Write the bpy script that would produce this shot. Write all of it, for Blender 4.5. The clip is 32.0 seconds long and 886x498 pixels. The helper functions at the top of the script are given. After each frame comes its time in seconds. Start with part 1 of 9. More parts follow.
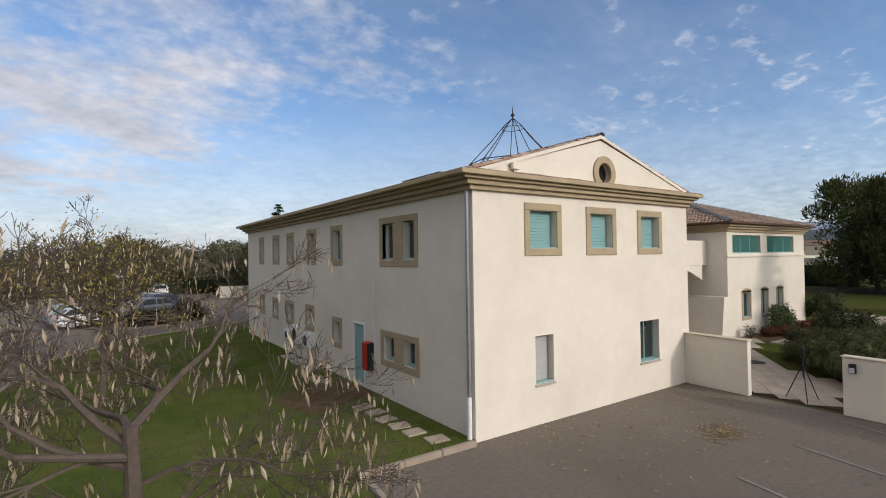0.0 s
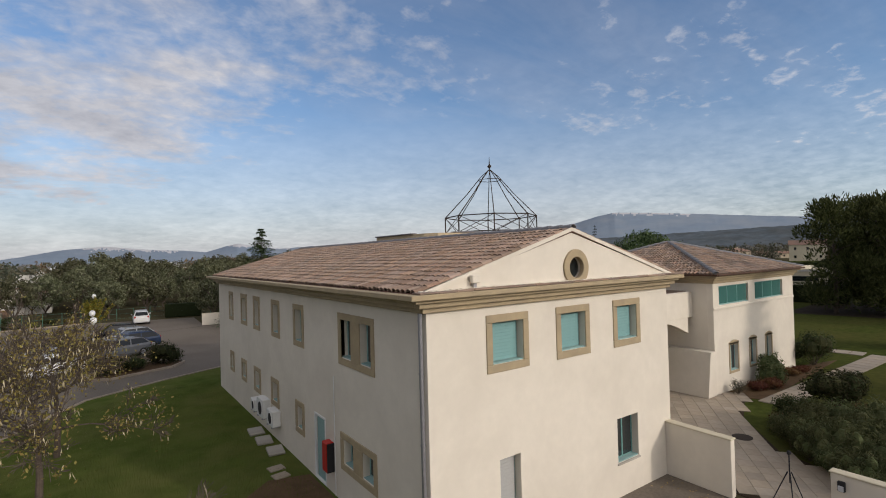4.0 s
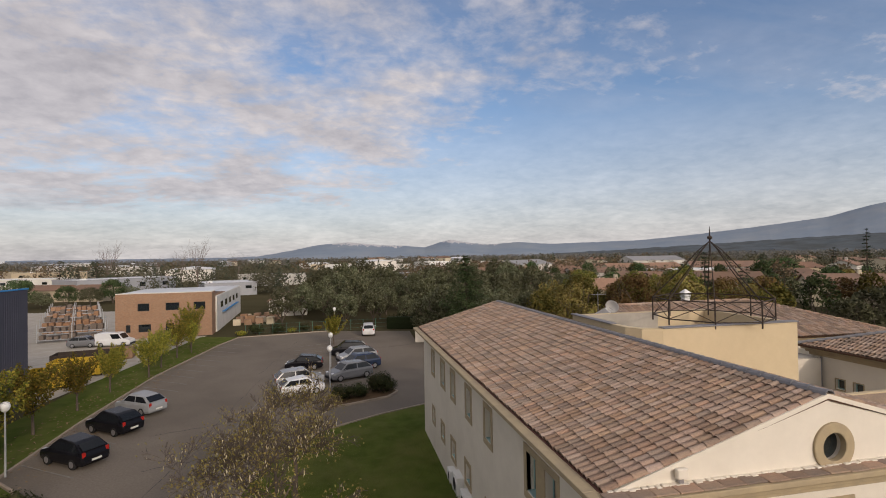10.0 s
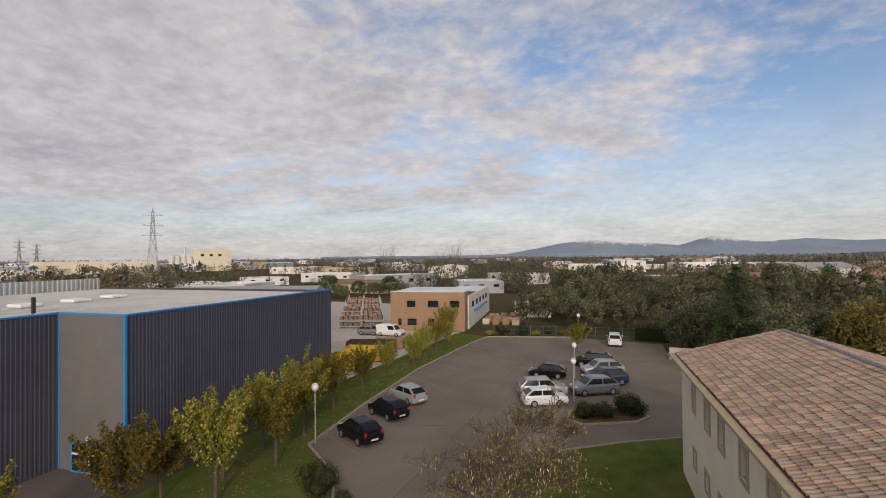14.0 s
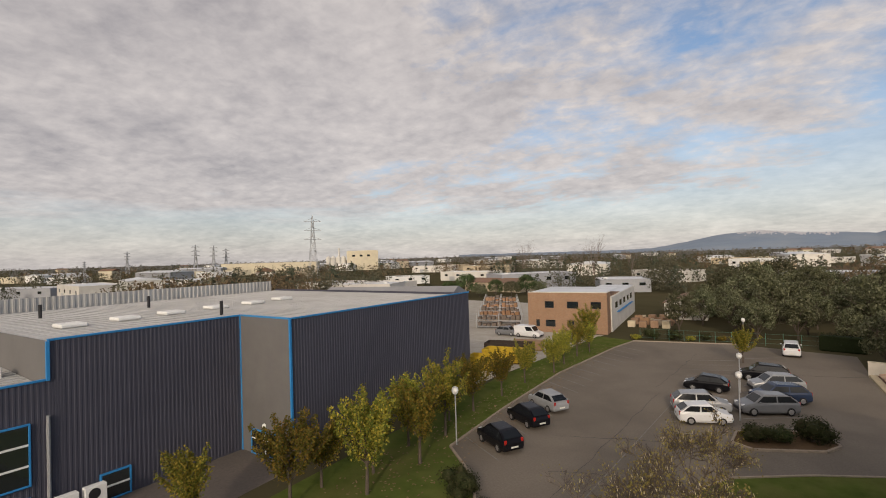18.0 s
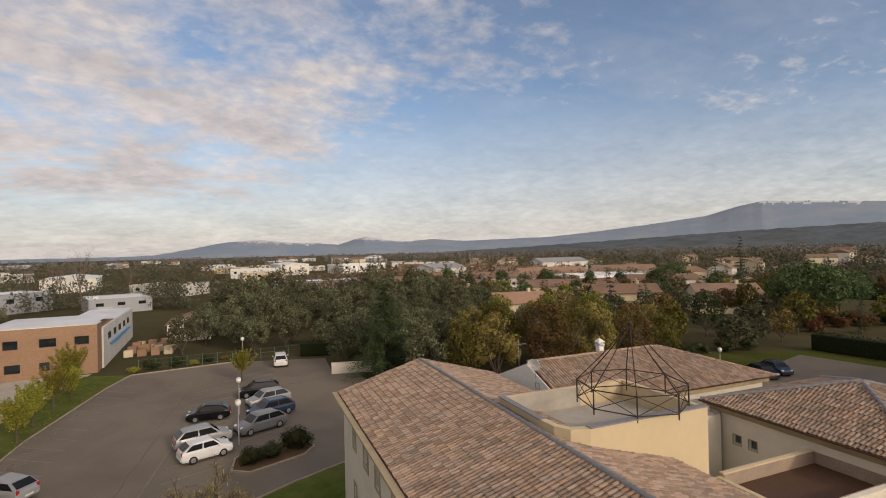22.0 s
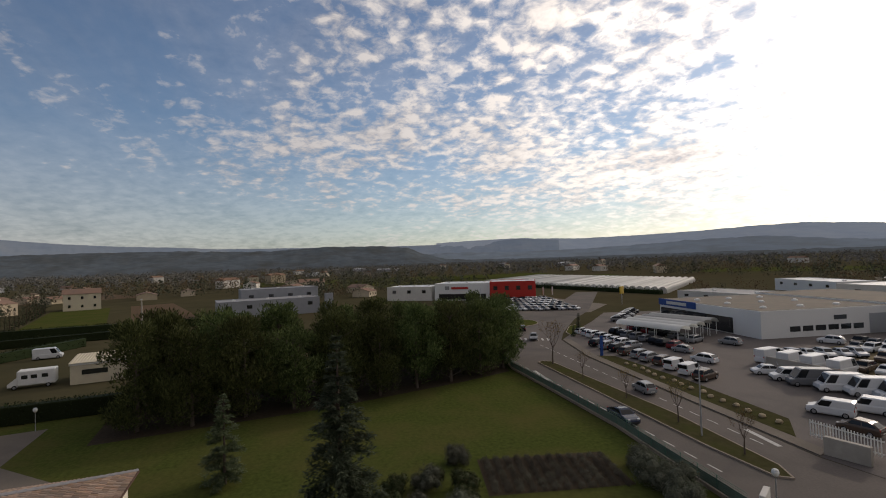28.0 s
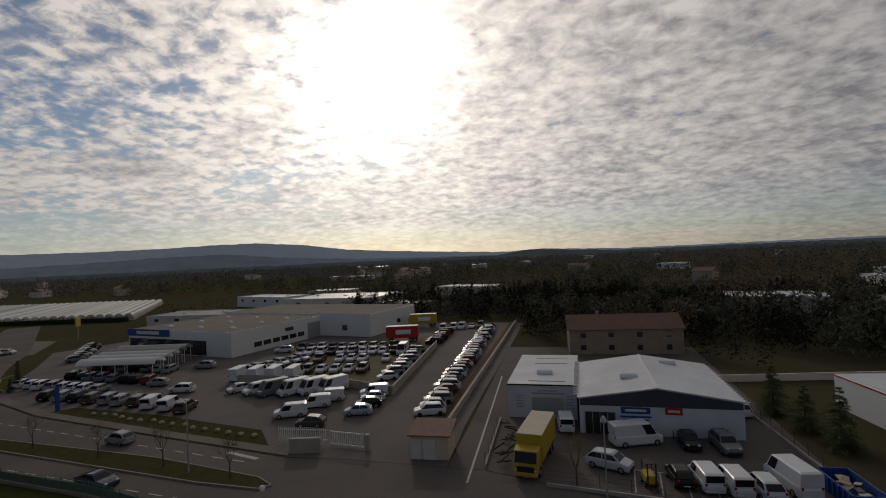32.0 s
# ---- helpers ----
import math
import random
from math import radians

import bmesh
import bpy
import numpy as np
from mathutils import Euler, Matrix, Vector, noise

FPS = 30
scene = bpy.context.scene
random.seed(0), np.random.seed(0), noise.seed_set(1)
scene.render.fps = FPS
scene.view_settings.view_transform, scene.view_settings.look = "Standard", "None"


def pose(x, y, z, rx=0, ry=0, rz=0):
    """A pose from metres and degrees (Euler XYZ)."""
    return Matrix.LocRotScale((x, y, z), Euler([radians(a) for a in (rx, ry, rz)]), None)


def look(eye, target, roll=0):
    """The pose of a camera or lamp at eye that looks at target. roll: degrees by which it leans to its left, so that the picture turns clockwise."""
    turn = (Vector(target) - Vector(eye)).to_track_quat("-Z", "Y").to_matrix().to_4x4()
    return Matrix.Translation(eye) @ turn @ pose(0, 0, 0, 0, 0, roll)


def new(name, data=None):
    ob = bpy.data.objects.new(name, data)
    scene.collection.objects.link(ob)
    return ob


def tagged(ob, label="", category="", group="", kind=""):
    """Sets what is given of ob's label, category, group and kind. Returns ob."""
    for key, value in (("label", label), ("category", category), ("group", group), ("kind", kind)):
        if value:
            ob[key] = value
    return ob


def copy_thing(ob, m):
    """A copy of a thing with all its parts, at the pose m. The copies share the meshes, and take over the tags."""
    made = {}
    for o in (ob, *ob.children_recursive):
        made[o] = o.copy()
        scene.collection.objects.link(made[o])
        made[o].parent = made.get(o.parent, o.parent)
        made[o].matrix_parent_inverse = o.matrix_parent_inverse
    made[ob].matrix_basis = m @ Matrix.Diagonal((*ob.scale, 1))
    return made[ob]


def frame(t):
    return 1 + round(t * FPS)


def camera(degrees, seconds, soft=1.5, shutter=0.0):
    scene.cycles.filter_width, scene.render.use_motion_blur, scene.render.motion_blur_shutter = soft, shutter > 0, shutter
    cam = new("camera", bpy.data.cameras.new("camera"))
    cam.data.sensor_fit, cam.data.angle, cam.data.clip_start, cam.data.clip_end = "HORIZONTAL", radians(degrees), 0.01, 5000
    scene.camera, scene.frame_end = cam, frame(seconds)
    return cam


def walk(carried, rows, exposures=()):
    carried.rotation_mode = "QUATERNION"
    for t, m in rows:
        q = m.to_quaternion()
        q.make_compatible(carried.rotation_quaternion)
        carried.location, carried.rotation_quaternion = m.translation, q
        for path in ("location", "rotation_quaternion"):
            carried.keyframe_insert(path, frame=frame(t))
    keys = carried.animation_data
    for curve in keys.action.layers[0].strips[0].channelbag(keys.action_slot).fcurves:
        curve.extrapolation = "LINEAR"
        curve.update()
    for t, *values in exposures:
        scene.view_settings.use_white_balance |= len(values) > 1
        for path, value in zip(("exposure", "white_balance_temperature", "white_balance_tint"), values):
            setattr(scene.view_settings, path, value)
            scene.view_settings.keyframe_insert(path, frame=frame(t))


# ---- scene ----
cam = camera(84, 32.0, 1.0)
# seconds, x, y, z, pitch, lean, heading
PATH = [
    (0, -7.463, -9.486, 4.529, 0.97, 0.84, -34.68),
    (0.5, -7.317, -9.495, 4.832, 0.90, 0.83, -31.85),
    (1, -7.149, -9.515, 5.124, 1.04, 0.87, -29.65),
    (1.5, -6.985, -9.549, 5.369, 1.01, 0.92, -27.25),
    (2, -6.823, -9.574, 5.655, 1.02, 0.95, -24.57),
    (2.5, -6.665, -9.575, 5.988, 0.99, 1.08, -22.49),
    (3, -6.467, -9.461, 6.397, 0.95, 1.22, -25.80),
    (3.5, -6.246, -9.350, 6.926, 0.85, 1.41, -30.79),
    (4, -6.030, -9.251, 7.461, 0.76, 1.56, -35.26),
    (4.5, -5.862, -9.186, 7.929, 0.64, 1.55, -37.06),
    (6.5, -5.379, -9.018, 9.470, 0.61, 1.31, -36.87),
    (7, -5.291, -8.947, 9.822, 0.62, 1.27, -36.96),
    (7.5, -5.242, -8.838, 10.204, 0.59, 1.28, -36.87),
    (8, -5.210, -8.710, 10.591, 0.62, 1.29, -36.37),
    (8.5, -5.177, -8.602, 10.932, 0.61, 1.34, -35.18),
    (9, -5.135, -8.558, 11.111, 0.69, 1.15, -29.57),
    (9.5, -5.120, -8.611, 11.197, 0.69, 0.95, -17.09),
    (10, -5.127, -8.673, 11.241, 0.75, 0.92, -11.70),
    (10.5, -5.155, -8.660, 11.311, 0.78, 1.05, -9.81),
    (11, -5.163, -8.607, 11.499, 0.76, 1.12, -10.73),
    (11.5, -5.184, -8.552, 11.768, 0.71, 1.22, -11.14),
    (12, -5.170, -8.510, 11.994, 0.75, 1.20, -10.41),
    (12.5, -5.093, -8.426, 12.133, 0.75, 1.10, -9.68),
    (13, -5.091, -8.198, 12.137, 0.84, 0.96, -4.20),
    (13.5, -5.124, -7.959, 12.193, 0.84, 0.60, 7.27),
    (14, -5.125, -7.784, 12.264, 0.88, 0.57, 16.11),
    (14.5, -5.111, -7.697, 12.325, 0.82, 0.72, 21.62),
    (15, -5.158, -7.661, 12.352, 0.81, 0.83, 27.37),
    (15.5, -5.209, -7.627, 12.363, 0.75, 0.86, 31.72),
    (17.5, -5.264, -7.474, 12.565, 0.84, 1.57, 32.77),
    (18, -5.235, -7.385, 12.810, 0.83, 1.66, 31.90),
    (18.5, -5.191, -7.310, 13.056, 0.71, 1.84, 27.64),
    (19, -5.155, -7.254, 13.311, 0.66, 1.93, 21.95),
    (19.5, -5.130, -7.251, 13.598, 0.50, 1.99, 16.44),
    (20, -5.143, -7.289, 13.925, 0.36, 1.98, 10.24),
    (20.5, -5.157, -7.335, 14.222, 0.24, 1.94, 3.61),
    (21, -5.154, -7.405, 14.535, 0.25, 1.61, -4.37),
    (21.5, -5.150, -7.487, 14.828, 0.15, 1.42, -13.93),
    (22, -5.198, -7.541, 15.123, 0.17, 1.32, -21.59),
    (22.5, -5.308, -7.488, 15.415, 0.14, 1.20, -27.33),
    (23, -5.436, -7.375, 15.712, 0.22, 1.02, -34.18),
    (23.5, -5.551, -7.216, 15.969, 0.40, 0.96, -40.29),
    (24, -5.606, -7.030, 16.230, 0.54, 0.85, -46.60),
    (24.5, -5.524, -6.790, 16.497, 0.61, 0.92, -57.86),
    (25, -5.359, -6.477, 16.794, 0.65, 1.26, -76.28),
    (25.5, -5.167, -6.201, 17.100, 0.69, 1.28, -86.75),
    (27.5, -4.994, -5.692, 18.115, 1.26, 1.87, -102.88),
    (28, -4.865, -5.444, 18.327, 1.34, 1.90, -108.72),
    (28.5, -4.713, -5.202, 18.555, 1.35, 1.91, -113.45),
    (29, -4.583, -4.991, 18.784, 1.49, 1.94, -117.26),
    (29.5, -4.486, -4.722, 18.945, 1.51, 2.04, -121.83),
    (30, -4.410, -4.429, 19.084, 1.45, 2.29, -127.83),
    (30.5, -4.332, -4.165, 19.302, 1.26, 2.42, -134.72),
    (31, -4.207, -3.965, 19.634, 1.19, 2.55, -144.77),
    (31.5, -3.966, -3.838, 19.990, 1.03, 2.56, -155.17),
    (32, -3.706, -3.714, 20.351, 0.96, 2.67, -165.86),
]
walk(cam, [(t, pose(x, y, z, 90 + p, r, h)) for t, x, y, z, p, r, h in PATH],
     exposures=[(0, 0.04, 6250, 13), (1, -0.03, 6250, 13), (3, -0.16, 6350, 13), (8, -0.2, 6850, 16), (11, -0.12, 6900, 17), (15, -0.1, 6950, 15), (20, -0.1, 7450, 15), (23, -0.06, 7400, 18), (24, -0.02, 7300, 19), (25, 0.06, 7150, 20), (25.6, 0.06, 7100, 20), (27.5, -0.5, 6900, 15),
                (28.5, -0.75, 6850, 15), (30, -1.18, 6800, 15), (31, -1.35, 6700, 15), (32, -1.65, 6650, 13)])
# ---- sky and sun ----
SUN_AZ, SUN_EL = radians(158.5), radians(20.8)
SUN = Vector((math.sin(SUN_AZ) * math.cos(SUN_EL), math.cos(SUN_AZ) * math.cos(SUN_EL), math.sin(SUN_EL)))


class Nodes:
    """Short writing of node trees."""

    def __init__(self, tree):
        self.t = tree
        tree.nodes.clear()

    def n(self, kind, ins=None):
        node = self.t.nodes.new(kind)
        for k, v in (ins or {}).items():
            self.put(node.inputs[k], v)
        return node

    def put(self, socket, v):
        if isinstance(v, bpy.types.NodeSocket):
            self.t.links.new(v, socket)
        else:
            socket.default_value = v

    def math(self, op, a, b=0.0, c=0.0, clamp=False):
        node = self.n("ShaderNodeMath")
        node.operation, node.use_clamp = op, clamp
        for s, v in zip(node.inputs, (a, b, c)):
            self.put(s, v)
        return node.outputs[0]

    def vec(self, op, a, b=(0, 0, 0)):
        node = self.n("ShaderNodeVectorMath")
        node.operation = op
        self.put(node.inputs[0], a)
        self.put(node.inputs[1], b)
        return node.outputs["Value" if op in ("DOT_PRODUCT", "LENGTH", "DISTANCE") else "Vector"]

    def noise(self, vector, scale, detail=4.0, rough=0.55, warp=0.0):
        node = self.n("ShaderNodeTexNoise", {"Scale": scale, "Detail": detail, "Roughness": rough, "Distortion": warp})
        if vector is not None:
            self.put(node.inputs["Vector"], vector)
        return node.outputs[0]

    def ramp(self, fac, *stops):
        node = self.n("ShaderNodeValToRGB")
        e = node.color_ramp.elements
        while len(e) < len(stops):
            e.new(0.5)
        for el, (p, c) in zip(e, stops):
            el.position, el.color = p, (*c, 1) if len(c) == 3 else c
        self.put(node.inputs[0], fac)
        return node.outputs[0]

    def mix(self, fac, a, b, blend="MIX"):
        node = self.n("ShaderNodeMix")
        node.data_type, node.blend_type = "RGBA", blend
        self.put(node.inputs[0], fac)
        self.put(node.inputs[6], a if isinstance(a, bpy.types.NodeSocket) or len(a) == 4 else (*a, 1))
        self.put(node.inputs[7], b if isinstance(b, bpy.types.NodeSocket) or len(b) == 4 else (*b, 1))
        return node.outputs[2]


world = bpy.data.worlds.new("sky")
scene.world = world
world.use_nodes = True
w = Nodes(world.node_tree)
way = w.n("ShaderNodeTexCoord").outputs["Generated"]
split = w.n("ShaderNodeSeparateXYZ", {0: way})
high = w.math("MAXIMUM", split.outputs[2], 0.0)
sky = w.n("ShaderNodeTexSky")
sky.sky_type, sky.sun_disc, sky.sun_elevation, sky.sun_rotation = "NISHITA", False, SUN_EL, SUN_AZ
sky.altitude, sky.air_density, sky.dust_density, sky.ozone_density = 60.0, 1.0, 0.6, 2.2
blue = w.vec("SCALE", sky.outputs[0])
blue.node.inputs["Scale"].default_value = 0.14
blue = w.mix(1.0, blue, (0.84, 0.955, 1.04, 1), "MULTIPLY")
# cloud deck: the view direction laid out on a plane overhead
deck = w.n("ShaderNodeCombineXYZ", {0: w.math("DIVIDE", split.outputs[0], w.math("ADD", high, 0.22)),
                                   1: w.math("DIVIDE", split.outputs[1], w.math("ADD", high, 0.22)), 2: 0.0}).outputs[0]
toward_sun = w.vec("DOT_PRODUCT", way, tuple(SUN))
clear = w.vec("DOT_PRODUCT", way, (0.90, 0.34, 0.27))      # the clearest quarter of the sky
cover = w.math("MULTIPLY_ADD", w.math("MAXIMUM", clear, -0.55), -0.22, 0.60)
cover = w.math("ADD", cover, w.math("MULTIPLY", w.math("POWER", w.math("MAXIMUM", toward_sun, 0.0), 5.0), 0.07))
big = w.noise(deck, 0.7, 3.0, 0.5, 0.3)
mid = w.noise(w.vec("MULTIPLY", deck, (0.75, 1.35, 1.0)), 2.6, 6.0, 0.62, 0.4)
fine = w.noise(deck, 17.0, 5.0, 0.6, 0.3)
bent = w.vec("ADD", deck, w.vec("SCALE", w.n("ShaderNodeTexNoise", {"Vector": deck, "Scale": 6.0, "Detail": 4.0}).outputs["Color"]))
bent.node.inputs[1].links[0].from_node.inputs["Scale"].default_value = 0.20
cell = w.n("ShaderNodeTexVoronoi", {"Vector": bent, "Scale": 12.0})
cell.feature = "SMOOTH_F1"
lump = w.math("SUBTRACT", 0.55, cell.outputs["Distance"])
side = w.n("ShaderNodeMapRange", {"Value": toward_sun, "From Min": -0.3, "From Max": 0.55, "To Min": 0.0, "To Max": 1.0}).outputs[0]     # small puffs lie on the sun's side
detail = w.math("ADD", w.math("MULTIPLY", lump, w.math("MULTIPLY_ADD", side, 0.17, 0.08)), w.math("MULTIPLY", w.math("SUBTRACT", fine, 0.5), w.math("MULTIPLY_ADD", side, 0.36, 0.14)))
puff = w.math("ADD", w.math("ADD", w.math("MULTIPLY", big, 0.50), w.math("MULTIPLY", mid, 0.42)), w.math("ADD", detail, 0.095))
thick = w.math("ADD", w.math("SUBTRACT", puff, 0.575), w.math("SUBTRACT", cover, 0.5))
fac = w.n("ShaderNodeMapRange", {"Value": thick, "From Min": -0.10, "From Max": 0.075, "To Min": 0.0, "To Max": 0.95}).outputs[0]
veil = w.ramp(w.noise(w.vec("MULTIPLY", deck, (0.6, 1.6, 1.0)), 1.6, 6.0, 0.6, 0.5), (0.35, (0.02, 0.02, 0.02)), (0.78, (0.28, 0.28, 0.28)))
low = w.n("ShaderNodeMapRange", {"Value": high, "From Min": 0.0, "From Max": 0.30, "To Min": 0.93, "To Max": 0.0}).outputs[0]
low = w.math("MULTIPLY", low, w.math("MULTIPLY_ADD", side, -0.58, 1.0))
band = w.n("ShaderNodeMapRange", {"Value": w.math("ADD", high, w.math("MULTIPLY", w.math("SUBTRACT", w.noise(w.vec("MULTIPLY", way, (3.0, 3.0, 30.0)), 1.6, 5.0, 0.6), 0.5), 0.10)), "From Min": 0.055, "From Max": 0.115, "To Min": 0.55, "To Max": 1.0}).outputs[0]     # a clearer strip above the horizon
fac = w.math("MAXIMUM", w.math("MAXIMUM", w.math("MULTIPLY", fac, band), veil), low)
grey = w.math("ADD", w.math("MULTIPLY", w.noise(deck, 2.2, 6.0, 0.6, 0.3), 0.55), w.math("ADD", w.math("MULTIPLY", w.math("MAXIMUM", thick, -0.05), 0.35), w.math("MULTIPLY_ADD", detail, -2.3, 0.30)))
lit = w.ramp(grey, (0.36, (0.785, 0.785, 0.80)), (0.60, (0.565, 0.570, 0.60)), (0.84, (0.335, 0.343, 0.385)))
glow = w.math("POWER", w.math("MAXIMUM", toward_sun, 0.0), 4.0)
halo = w.math("POWER", w.math("MAXIMUM", toward_sun, 0.0), 28.0)
core = w.math("POWER", w.math("MAXIMUM", toward_sun, 0.0), 130.0)
warm = w.vec("SCALE", (1.0, 0.92, 0.77))
w.put(warm.node.inputs["Scale"], w.math("ADD", w.math("MULTIPLY", glow, 2.7), w.math("ADD", w.math("MULTIPLY", halo, 2.3), w.math("MULTIPLY", core, 6.0))))
cloud = w.mix(1.0, lit, w.vec("ADD", warm, (1, 1, 1)), "MULTIPLY")
colour = w.mix(fac, blue, cloud)
back = w.n("ShaderNodeBackground", {"Color": colour, "Strength": 1.0})
w.n("ShaderNodeOutputWorld", {"Surface": back.outputs[0]})

sun = new("sun", bpy.data.lights.new("sun", "SUN"))
sun.data.energy, sun.data.angle, sun.data.color = 1.55, radians(2.0), (1.0, 0.90, 0.76)
sun.matrix_world = look(SUN * 100, (0, 0, 0))

# ---- materials ----


def material(name, c1, c2=None, scale=1.0, rough=0.8, metal=0.0, bump=0.0, bump_scale=40.0, per=0.0, island=0.0, stain=None, stain_scale=0.25,
             spec=0.25, coords="Object"):
    """A surface: two tones mixed by grain, stains at a larger scale, relief, and a shift of tone for each piece."""
    m = bpy.data.materials.new(name)
    m.use_nodes = True
    k = Nodes(m.node_tree)
    at = k.n("ShaderNodeTexCoord").outputs[coords] if coords != "Position" else k.n("ShaderNodeNewGeometry").outputs["Position"]
    c2 = c2 or tuple(v * 0.8 for v in c1)
    col = k.mix(k.ramp(k.noise(at, scale, 6, 0.65), (0.32, (0, 0, 0)), (0.68, (1, 1, 1))), c1, c2)
    if stain:
        col = k.mix(k.ramp(k.noise(at, stain_scale, 4, 0.6, 0.3), (0.42, (0, 0, 0)), (0.75, (0.8, 0.8, 0.8))), col, stain)
    for amount, source in ((per, k.n("ShaderNodeObjectInfo").outputs["Random"] if per else None), (island, k.n("ShaderNodeNewGeometry").outputs["Random Per Island"] if island else None)):
        if amount:
            hsv = k.n("ShaderNodeHueSaturation", {"Color": col, "Value": k.math("MULTIPLY_ADD", source, amount, 1 - amount / 2),
                                                 "Saturation": k.math("MULTIPLY_ADD", k.math("FRACT", k.math("MULTIPLY", source, 7.3)), amount * 0.6, 1 - amount * 0.3),
                                                 "Hue": k.math("MULTIPLY_ADD", k.math("FRACT", k.math("MULTIPLY", source, 13.7)), amount * 0.02, 0.5 - amount * 0.01)})
            col = hsv.outputs[0]
    b = k.n("ShaderNodeBsdfPrincipled", {"Base Color": col, "Roughness": rough, "Metallic": metal, "Specular IOR Level": spec})
    if bump:
        node = k.n("ShaderNodeBump", {"Strength": bump, "Distance": 0.02, "Height": k.noise(at, bump_scale, 5, 0.6)})
        k.put(b.inputs["Normal"], node.outputs[0])
    k.n("ShaderNodeOutputMaterial", {"Surface": b.outputs[0]})
    return m


def glass(name, tint, rough=0.06):
    m = bpy.data.materials.new(name)
    m.use_nodes = True
    k = Nodes(m.node_tree)
    b = k.n("ShaderNodeBsdfPrincipled", {"Base Color": (*tint, 1), "Roughness": rough, "Specular IOR Level": 0.9, "Coat Weight": 0.4})
    k.n("ShaderNodeOutputMaterial", {"Surface": b.outputs[0]})
    return m


def leafy(name, c1, c2, c3, rough=0.7, through_=0.18):
    """Foliage: each leaf clump takes a tone of its own, each plant another."""
    m = bpy.data.materials.new(name)
    m.use_nodes = True
    k = Nodes(m.node_tree)
    r = k.n("ShaderNodeNewGeometry").outputs["Random Per Island"]
    col = k.ramp(r, (0.0, c1), (0.55, c2), (1.0, c3))
    o = k.n("ShaderNodeObjectInfo").outputs["Random"]
    col = k.n("ShaderNodeHueSaturation", {"Color": col, "Hue": k.math("MULTIPLY_ADD", o, 0.05, 0.475), "Value": k.math("MULTIPLY_ADD", o, 0.75, 0.62)}).outputs[0]
    b = k.n("ShaderNodeBsdfPrincipled", {"Base Color": col, "Roughness": rough, "Specular IOR Level": 0.08})
    tr = k.n("ShaderNodeBsdfTranslucent", {"Color": col})
    mixn = k.n("ShaderNodeMixShader", {0: through_, 1: b.outputs[0], 2: tr.outputs[0]})
    k.n("ShaderNodeOutputMaterial", {"Surface": mixn.outputs[0]})
    return m


STUCCO = material("stucco", (0.70, 0.645, 0.555), (0.66, 0.61, 0.525), 3.0, 0.9, bump=0.3, bump_scale=60, stain=(0.59, 0.54, 0.46), stain_scale=0.5)
STUCCO_OCHRE = material("ochre stucco", (0.56, 0.455, 0.30), (0.52, 0.42, 0.275), 2.0, 0.9, bump=0.2, bump_scale=60, stain=(0.47, 0.385, 0.265))
STONE = material("cast stone", (0.40, 0.32, 0.20), (0.35, 0.28, 0.18), 4.0, 0.85, bump=0.2, bump_scale=30, stain=(0.28, 0.23, 0.16), stain_scale=1.5)
TILE = material("roof tile", (0.37, 0.262, 0.195), (0.25, 0.176, 0.132), 16.0, 0.9, bump=0.25, bump_scale=35, island=0.6, stain=(0.20, 0.165, 0.135), stain_scale=0.9)
TILE_PIECE = material("roof tile piece", (0.37, 0.262, 0.195), (0.25, 0.176, 0.132), 16.0, 0.9, bump=0.25, bump_scale=35, per=0.6, stain=(0.20, 0.165, 0.135), stain_scale=0.9)
EAVE = material("dark terracotta eave course", (0.12, 0.052, 0.035), (0.085, 0.04, 0.03), 6.0, 0.85, bump=0.2)
LEAD = material("lead flashing", (0.19, 0.19, 0.205), (0.24, 0.235, 0.24), 5.0, 0.7, 0.15, bump=0.15)
GUTTER = material("brown gutter", (0.10, 0.05, 0.03), (0.07, 0.04, 0.025), 5.0, 0.6)
ZINC = material("zinc", (0.36, 0.36, 0.38), (0.30, 0.30, 0.32), 8.0, 0.45, 0.7)
TEAL = material("teal paint", (0.15, 0.31, 0.29), (0.135, 0.275, 0.26), 6.0, 0.5)
TEAL_GREY = material("grey teal paint", (0.26, 0.40, 0.39), (0.23, 0.36, 0.35), 6.0, 0.55)
TEAL_BLIND = material("pale teal blind", (0.20, 0.37, 0.37), (0.18, 0.33, 0.33), 30.0, 0.6)
GLASS = glass("window glass", (0.015, 0.02, 0.022))
TEAL_GLASS = glass("teal glass", (0.06, 0.165, 0.15), 0.12)
# near-black floors: the darkness of the unlit rooms is put into the colour
DARK = material("shade-black interior", (0.02, 0.02, 0.02), (0.015, 0.015, 0.015), 3.0, 0.9)
WHITE = material("white paint", (0.72, 0.72, 0.70), (0.66, 0.66, 0.64), 4.0, 0.6)
WHITE_METAL = material("white sheet metal", (0.62, 0.64, 0.66), (0.55, 0.57, 0.60), 1.5, 0.5, stain=(0.42, 0.43, 0.44), stain_scale=0.12)
CREAM = material("cream render", (0.60, 0.54, 0.40), (0.55, 0.49, 0.36), 2.0, 0.9, bump=0.1, stain=(0.47, 0.42, 0.33))
RED = material("red paint", (0.42, 0.03, 0.02), (0.38, 0.025, 0.02), 5.0, 0.5)
BLUE = material("blue trim", (0.02, 0.22, 0.50), (0.02, 0.20, 0.46), 5.0, 0.5)
DEEP_BLUE = material("deep blue paint", (0.02, 0.07, 0.26), (0.02, 0.06, 0.22), 5.0, 0.5)
